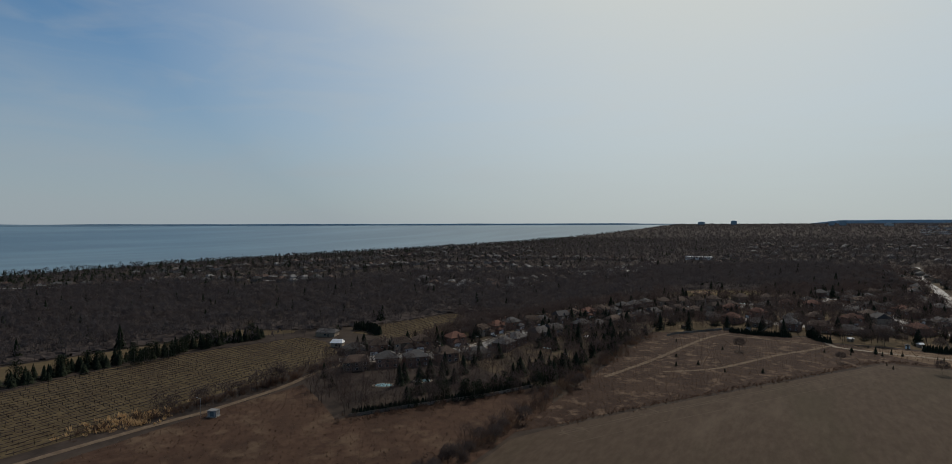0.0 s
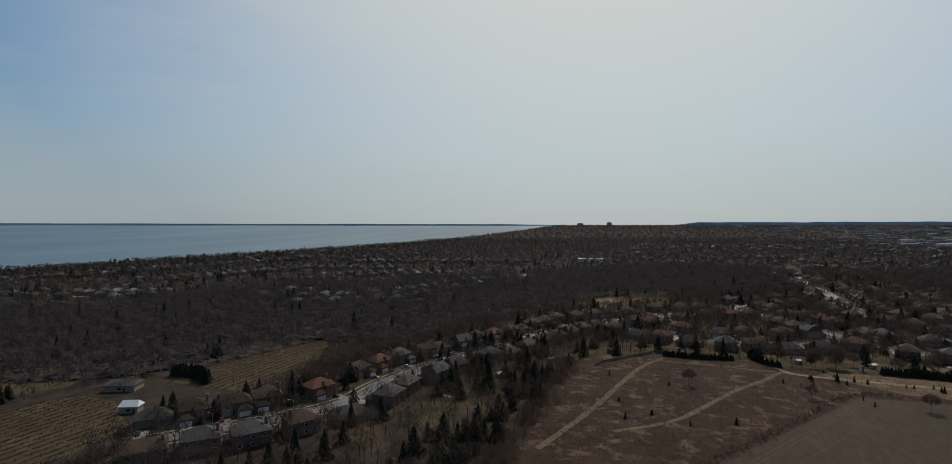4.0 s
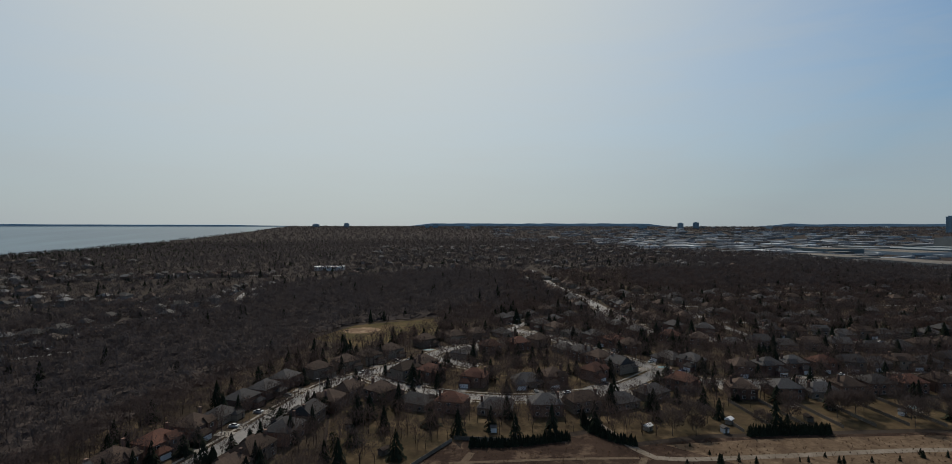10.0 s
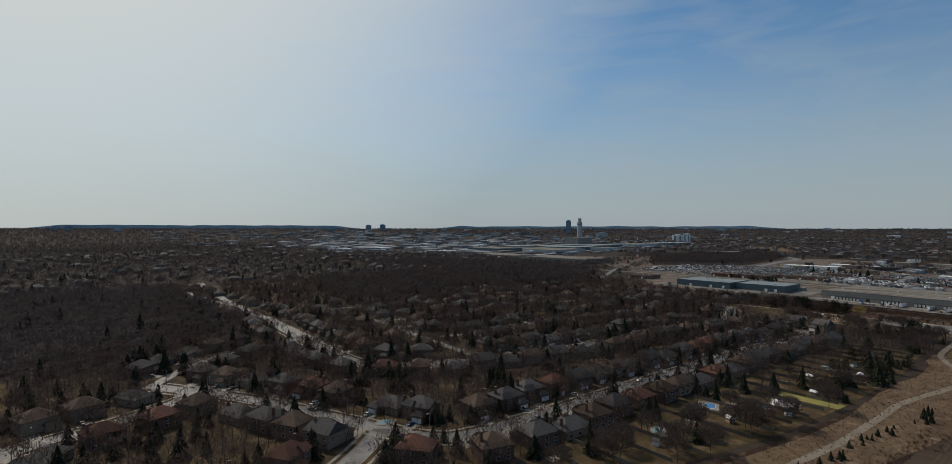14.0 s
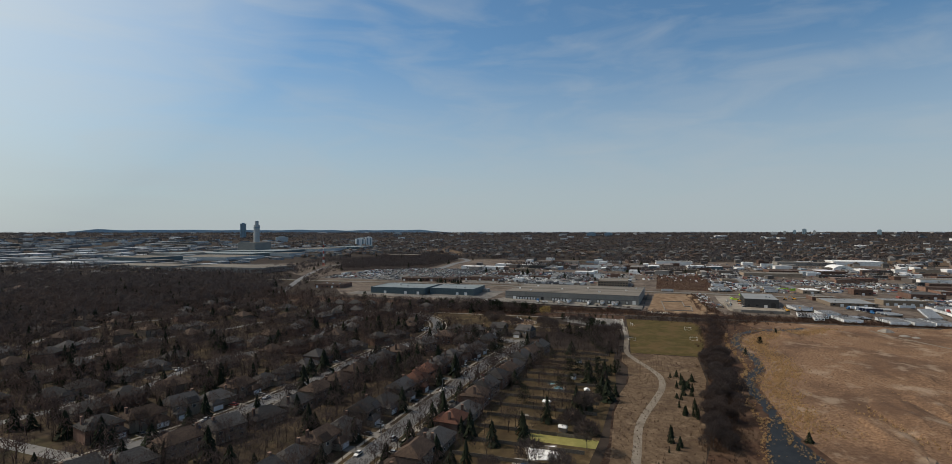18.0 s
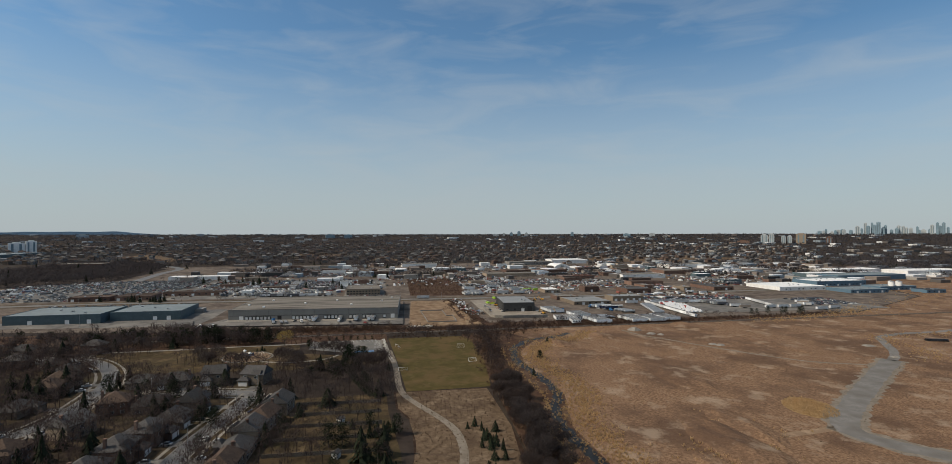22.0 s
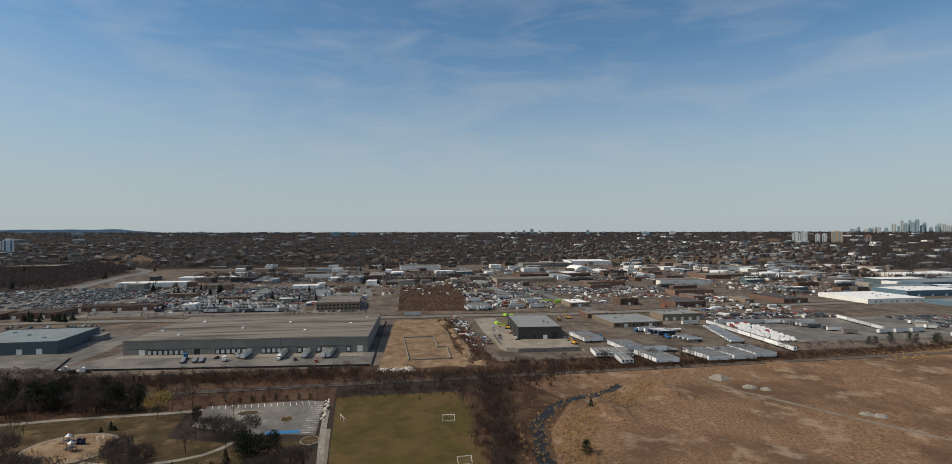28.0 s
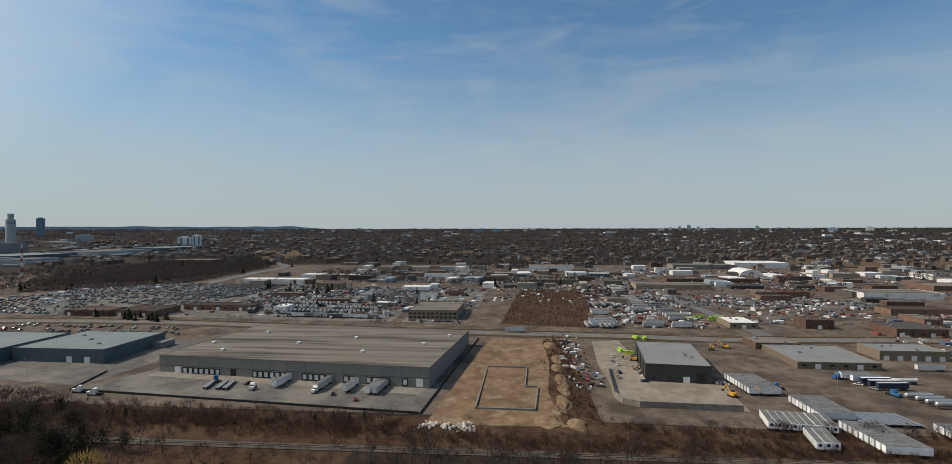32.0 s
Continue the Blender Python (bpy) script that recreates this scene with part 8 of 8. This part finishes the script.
# ---- vines, reeds, brush ----
rng = np.random.default_rng(41)
s = Soup()
for poly in VINES:
    a = np.array(poly)
    for x in np.arange(a[:, 0].min(), a[:, 0].max(), 5.0):
        for y in np.arange(a[:, 1].min(), a[:, 1].max(), 5.2):
            px, py = x + rng.normal(0, 0.15), y + rng.normal(0, 0.5)
            if inside(poly, np.array([px]), np.array([py]))[0]:
                z = ground_z(px, py)
                s.tube((px, py, z), (px + rng.normal(0, 0.1), py, z + 1.5), 0.16, 0.12, 4)
                s.box(px - 0.3, px + 0.3, py - 2.5, py + 2.4, z + 0.75 + rng.uniform(-0.1, 0.1), z + 1.0)
tagged(part("vine_rows", s, "bark"), "rows of bare pruned vines on winter grass", "vines", kind="stuff")


def along(line, n, wide, lo, hi):
    pts = np.array(curve_pts(line, 1.5))
    i = rng.integers(0, len(pts), n)
    x, y = pts[i, 0] + rng.normal(0, wide / 2, n), pts[i, 1] + rng.normal(0, wide / 2, n)
    return np.column_stack([x, y, ground_z(x, y), rng.uniform(lo, hi, n)])


def over(poly, step, lo, hi, share=1.0, patchy=None):
    a = np.array(poly)
    x, y = jitter(a[:, 0].min(), a[:, 0].max(), a[:, 1].min(), a[:, 1].max(), step, rng, poly, 1.0)
    k = rng.random(len(x)) < share
    if patchy:
        k &= thick(x, y, patchy, 7.7) > 0.05
    x, y = x[k], y[k]
    return np.column_stack([x, y, ground_z(x, y), rng.uniform(lo, hi, len(x))])


brush = [shrub_template(200 + i, 34, 0.03) for i in range(5)]
tufts = [shrub_template(220 + i, 9, 0.16) for i in range(4)]
spots_b = np.concatenate([
    along([(-117, 120), (-118, 185), (-118, 250), (-117, 320), (-116, 436)], 520, 7, 2.5, 5), along([(264, 396), (307, 387), (364, 378), (434, 373), (520, 362), (588, 350)], 700, 8, 2.5, 5.5),
    along([(616, 420), (618, 300), (620, 200), (628, 60), (642, -60)], 900, 9, 1.5, 4.5), along([(626, 610), (624, 500), (622, 425)], 1100, 14, 1.8, 5), along([(584, 430), (586, 360), (598, 300)], 160, 12, 2, 4),
    along([(-101, 213), (-78, 252), (-60, 279), (-35, 317), (-4, 363), (33, 416), (76, 419), (250, 408)], 900, 3.2, 0.8, 2.2), along([(-272, 100), (-266, 150), (-264, 190), (-266, 250)], 420, 8, 2, 4.5),
    along([(812, 348), (760, 346), (690, 345), (640, 342)], 520, 11, 1.2, 3.2), along([(612, 420), (613, 330), (616, 240), (622, 130)], 520, 10, 2, 5), over([(866, 392), (1120, 378), (1126, 284), (860, 318)], 4.5, 1.5, 3.5), along([(-185, 172), (-160, 210), (-134, 255)], 120, 5, 2, 4), along([(640, 180), (632, 250), (634, 330)], 220, 6, 2, 4.5),
    over([(606, 430), (640, 420), (640, 600), (608, 600)], 4.2, 1.2, 3.2, 0.7), over([(225, 387), (262, 380), (300, 373), (300, 391), (262, 402), (225, 408)], 3.0, 1.2, 3.0), over([(568, 500), (600, 440), (606, 600), (600, 780), (570, 800)], 6, 2, 4.5, 0.6), over([(262, 440), (350, 433), (400, 436), (432, 436), (432, 384), (372, 386), (262, 400)], 6.5, 0.8, 1.8, 0.5)])
tagged(part("brush", bulk_mesh("brush", spread_over(brush, spots_b, rng), "shrub"), ""), "tangled leafless brush and shrubs", "brush", kind="stuff")
HAUL = np.array(curve_pts([(240, 168), (285, 206), (324, 235), (337, 238), (350, 229), (392, 170), (420, 128), (446, 88)], 5))
spots_g = np.concatenate([over(FIELDS["scrub"], 2.6, 0.5, 1.2, 0.8), over(FIELDS["dry"], 2.8, 0.5, 1.2, 0.8), over([(272, 352), (366, 355), (412, 342), (486, 344), (519, 336), (555, 312), (600, 300), (612, 60), (430, 40), (330, 180)], 3.6, 0.35, 0.9, 0.5)])
spots_g = spots_g[away(HAUL, spots_g[:, 0], spots_g[:, 1]) > 7]
tagged(part("dead_grass", bulk_mesh("dead_grass", spread_over(tufts, spots_g, rng), "weed"), ""), "tufts of dead weeds over the fields", "grass", kind="stuff")
spots_r = np.concatenate([over(REEDBED, 0.9, 0.7, 1.5), along([(300, 351), (366, 350), (390, 344), (408, 335), (442, 332), (484, 335), (514, 328), (541, 308), (554, 285), (580, 254)], 2600, 10, 0.9, 1.9), along(CREEK[3:], 420, 7, 0.8, 1.7), along(POND + POND[:1], 420, 2.5, 0.7, 1.5), along([(236, 362), (262, 371), (290, 367)], 26, 7, 0.5, 1.0),
                          along([(300, 371), (366, 370), (412, 357), (486, 357), (530, 350)], 200, 2, 1.2, 2), along([(300, 322), (330, 300), (352, 282)], 420, 18, 1.2, 2), along([(520, -60), (508, 26), (470, 30), (440, 60)], 260, 14, 1, 2), along([(612, 60), (620, 0), (640, -80), (680, -140)], 500, 16, 1.2, 2.2),
                          along([(640, -90), (760, -330), (1000, -460)], 300, 40, 1.2, 2.2), along([(-272, 105), (-268, 130)], 110, 14, 2, 3.5)])
tagged(part("reeds", bulk_mesh("reeds", spread_over([shrub_template(240 + i, 14, 0.14) for i in range(3)], spots_r, rng), "reed"), ""), "pale golden dead reeds along the creek and in beds", "reeds", kind="stuff")

# ---- far towns, factory and skyline ----
def far_at(bearing, r):
    a = radians(bearing)
    x, y = MID[0] + r * math.cos(a), MID[1] + r * math.sin(a)
    return x, y, float(land_z(np.array([x]), np.array([y]), False)[0])


def block(bearing, r, w, d, h, m, label, cap=True, name="tower_block"):
    """A far block with floors and a roof house."""
    x, y, z = far_at(bearing, r)
    top = thing(name, label, "tower block", "far towers", at=pose(x, y, z, 0, 0, bearing))
    part("wall", Soup().box(-d / 2, d / 2, -w / 2, w / 2, -8, h), m, top)
    if h > 30:
        for k in range(2):
            part("window_strip", Soup().box(-d / 2 - 0.15, d / 2 + 0.15, w * (k * 0.5 - 0.33), w * (k * 0.5 - 0.17), 4, h - 3), "farglass", top)
    if cap:
        part("roof_house", Soup().box(-d / 4, d / 4, -w / 4, w / 4, h, h + 4), m, top)
    return top


rng = np.random.default_rng(51)
# far tower colours are paled and blued, with distance haze painted in
M["haze"] = paint("hazed_tower_glass", (0.16, 0.24, 0.29), (0.24, 0.32, 0.37), 30, rough=0.4)
M["farglass"] = paint("far_window_strip", (0.14, 0.19, 0.22), (0.19, 0.25, 0.28), 20, rough=0.4)
M["haze2"] = paint("hazed_tower_concrete", (0.33, 0.36, 0.37), (0.42, 0.44, 0.44), 30)
for b in np.arange(-52.8, -43.2, 0.27):
    peak = 26 + 62 * math.exp(-((b + 47.2) / 1.1) ** 2) + 70 * math.exp(-((b + 51.6) / 0.5) ** 2) + 26 * math.exp(-((b + 49.6) / 0.8) ** 2)
    block(b + rng.uniform(-0.12, 0.12), 4380 + rng.uniform(-60, 60), rng.uniform(12, 26), 20, 6 + peak * rng.uniform(0.45, 1.05), "haze" if rng.random() < 0.6 else "haze2", "hazy glass tower of the distant city skyline")
for b, w, h, m in ((-38.4, 34, 46, "haze2"), (-39.0, 26, 50, "haze2"), (-40.0, 20, 38, "haze2"), (-40.5, 20, 40, "haze2"), (-41.4, 46, 50, "tan"), (-43.6, 26, 34, "brick"), (-36.6, 60, 14, "brick")):
    block(b, 3250, w, 24, h, m, "far apartment block above the trees")
for b, r, w, h, m in ((5.2, 3700, 60, 24, "haze"), (3.4, 3700, 52, 24, "haze"), (-12.3, 4000, 40, 16, "haze2"), (-14.0, 4100, 20, 26, "haze"), (-14.8, 4100, 24, 34, "haze"), (-15.6, 4100, 18, 24, "haze2"), (-13.2, 4100, 16, 20, "haze2"), (-20.4, 4000, 22, 30, "haze"), (-26, 4000, 50, 18, "haze"), (-28.5, 4000, 40, 22, "haze2"),
                        (90.4, 4000, 34, 26, "haze"), (89.5, 4000, 40, 30, "haze"), (67, 3900, 60, 24, "haze"), (63.2, 3900, 40, 40, "haze"), (61.7, 3900, 40, 44, "haze"), (98.9, 4200, 40, 30, "haze"), (102, 4250, 50, 22, "haze"), (86, 3900, 50, 16, "haze2"), (38.3, 2900, 60, 26, "haze2"), (41.6, 3400, 32, 84, "haze"), (55, 3900, 40, 20, "haze2"),
                        (30.8, 2500, 44, 34, "white"), (29.9, 2500, 30, 40, "white"), (26, 3900, 60, 16, "haze2"), (17, 4100, 50, 14, "haze2")):
    block(b, r, w, 26, h, m, "hazy far block on the horizon")
# the factory with its tall tower
tw = thing("cooling_tower", "tall slim pale blue factory tower", "tower", at=pose(1731, 1786, ground_z(1731, 1786)))
part("shaft", Soup().prism([(11 * math.cos(i * 0.3927), 11 * math.sin(i * 0.3927)) for i in range(16)], -5, 96), "haze2", tw)
part("head", Soup().prism([(7 * math.cos(i * 0.3927), 7 * math.sin(i * 0.3927)) for i in range(16)], 96.01, 112), "haze2", tw)
part("band", Soup().prism([(11.2 * math.cos(i * 0.3927), 11.2 * math.sin(i * 0.3927)) for i in range(16)], 84, 89), "haze", tw)
for x0, x1, y0, y1, h in ((1180, 1330, 1440, 1640, 8), (1340, 1480, 1500, 1720, 9), (1500, 1680, 1540, 1760, 9), (1240, 1330, 1650, 1760, 12), (1600, 1690, 1690, 1760, 34), (1700, 1900, 1500, 1620, 10), (1420, 1500, 1420, 1490, 9), (1920, 2120, 1480, 1600, 10), (1050, 1160, 1560, 1700, 12)):
    flat_building("factory_hall", x0, x1, y0, y1, h, ("haze2", "blueclad", "cladgrey")[int(rng.integers(0, 3))], ("blueroof", "flatroof", "blueroof")[int(rng.integers(0, 3))], "large pale factory hall with a flat roof", "factory")
mast = thing("lattice_mast", "red and white lattice mast above the trees", "mast", at=on_ground(1118, 1113))
for k in range(8):
    s = Soup()
    w0, w1 = 2.4 - k * 0.24, 2.4 - (k + 1) * 0.24
    for i in range(4):
        a, b = i * 1.5708 + 0.785, i * 1.5708 + 2.356
        s.tube((w0 * math.cos(a), w0 * math.sin(a), k * 7), (w1 * math.cos(a), w1 * math.sin(a), k * 7 + 7), 0.3, 0.3, 4)
        s.tube((w0 * math.cos(a), w0 * math.sin(a), k * 7), (w1 * math.cos(b), w1 * math.sin(b), k * 7 + 7), 0.16, 0.16, 3)
    part("section", s, "white" if k % 2 else "red", mast)
# silos and tanks of the blue works
for i in range(6):
    t = thing("silo", "white cylindrical silo beside the blue works", "silo", "silos", at=on_ground(838 + 6 * (i % 3), -376 - 5 * i))
    part("shell", Soup().tube((0, 0, -0.2), (0, 0, 13), 3, 3, 14), "white", t)
    part("cap", Soup().tube((0, 0, 13.003), (0, 0, 14.2), 3, 0.6, 14), "steel", t)
dome = thing("fabric_dome", "white arched fabric storage dome", "storage dome", at=on_ground(1400, -20))
part("shell", loft(Soup(), [[(x, 20 * math.cos(a * 0.3927), 11 * math.sin(a * 0.3927) - 0.1) for a in range(9)] for x in (-30, 30)]), "white", dome)
part("end_door", Soup().box(-30.1, -30.01, -4, 4, 0, 7), "steel", dome)

# loose far houses, halls and lots
HRING = ((-0.5, -0.5), (0.5, -0.5), (0.5, 0.5), (-0.5, 0.5))


def far_blocks(n, name, label, rr, pick, size, high, roof, walls):
    s, r2 = Soup(), Soup()
    made = 0
    while made < n:
        x, y = pick()
        if x < shore_x(y) + 40:
            continue
        z = float(land_z(np.array([x]), np.array([y]), False)[0])
        w, d, h, a = rr.uniform(*size), rr.uniform(*size), rr.uniform(*high), rr.choice((0.0, 1.571)) + rr.normal(0, 0.12)
        c, e = math.cos(a), math.sin(a)
        pts = [(x + i * w * c - j * d * e, y + i * w * e + j * d * c) for i, j in HRING]
        s.prism(pts, z - 3, z + h)
        if roof:
            k = len(r2.v)
            over_ = [(x + (p[0] - x) * 1.08, y + (p[1] - y) * 1.08, z + h + 0.05) for p in pts]
            ridge = [(x + (i * 0.22) * w * c, y + (i * 0.22) * w * e, z + h + 3.4) for i in (-1, 1)]
            r2.v += over_ + ridge
            for q in ((0, 1, 5, 4), (2, 3, 4, 5), (1, 2, 5), (3, 0, 4)):
                r2.f.append(tuple(k + t for t in q))
                r2.m.append(0)
        made += 1
    tagged(part(name, s, walls), label, "houses", kind="stuff")
    if roof:
        tagged(part(name + "_roofs", r2, "roofs"), "grey and brown roofs of " + label, "roofs", kind="stuff")


def ring_pick(r0, r1, b0, b1):
    def f():
        r, b = math.sqrt(rng.uniform(r0 * r0, r1 * r1)), radians(rng.uniform(b0, b1))
        return MID[0] + r * math.cos(b), MID[1] + r * math.sin(b)
    return f


def box_pick(x0, x1, y0, y1):
    return lambda: (rng.uniform(x0, x1), rng.uniform(y0, y1))


def works_pick():
    """A place in the belt of works, whose corners are WORKS."""
    u, v = rng.random(), rng.random() ** 1.5
    a, b, c, d = (np.array(p) for p in WORKS)
    return tuple((a * (1 - u) + b * u) * (1 - v) + (d * (1 - u) + c * u) * v)


M["farlots"] = choices("far_lots", [(0.17, 0.17, 0.17), (0.21, 0.21, 0.21), (0.12, 0.12, 0.12), (0.26, 0.26, 0.26)], 0.8, 0.2)
far_blocks(70, "far_lots", "pale paved lots of the far works", rng, works_pick, (50, 150), (0.8, 1.6), False, "farlots")
far_blocks(170, "far_halls", "pale blue-grey halls of the far works", rng, works_pick, (18, 80), (5, 10), False, "farhalls")
row_of_homes = iter(FAR_HOMES)
far_blocks(len(FAR_HOMES), "far_houses", "houses along streets half hidden by bare trees", rng, lambda: next(row_of_homes), (10, 16), (4, 6.5), True, "walls")
far_blocks(70, "far_houses", "houses half hidden by bare trees", rng, box_pick(-1250, -700, 1100, 1700), (10, 18), (4, 6.5), True, "walls")
far_blocks(300, "far_houses", "houses half hidden by bare trees", rng, box_pick(-200, 900, 1180, 2200), (10, 17), (4, 6.5), True, "walls")
far_blocks(1300, "far_houses", "suburban houses among bare trees", rng, ring_pick(1480, 3000, -42, 38), (10, 17), (6, 9), True, "walls")
far_blocks(150, "far_halls", "pale halls and blocks far off", rng, ring_pick(2600, 4450, -50, 66), (16, 60), (5, 10), False, "blocks")
far_blocks(260, "far_halls", "grey halls and blocks far off", rng, ring_pick(2600, 4450, -50, 66), (12, 50), (4, 9), False, "farhalls")
far_blocks(240, "far_halls", "pale halls and lots of the far works", rng, box_pick(1000, 2300, 1350, 2100), (8, 40), (2, 6), False, "farhalls")
far_blocks(260, "far_halls", "pale blue-grey halls of the far works", rng, ring_pick(1900, 3500, 46, 76), (14, 50), (5, 9), False, "farhalls")
far_blocks(160, "far_halls", "pale halls of the far estates", rng, ring_pick(2300, 4300, 66, 84), (14, 50), (3, 7), False, "farhalls")
far_blocks(130, "far_halls", "halls and sheds of the industrial estate", rng, box_pick(1100, 1620, -500, 780), (10, 36), (4, 8), False, "blocks")
far_blocks(120, "far_halls", "halls and sheds of the industrial estate", rng, box_pick(930, 1500, -800, -300), (10, 45), (4, 8), False, "blocks")
far_blocks(150, "far_halls", "halls and blocks of the far town", rng, ring_pick(1500, 3300, -52, -22), (12, 40), (4, 8), False, "farhalls")
far_blocks(60, "far_halls", "pale halls of the far town", rng, ring_pick(1500, 3300, -52, -22), (12, 44), (5, 9), False, "blocks")
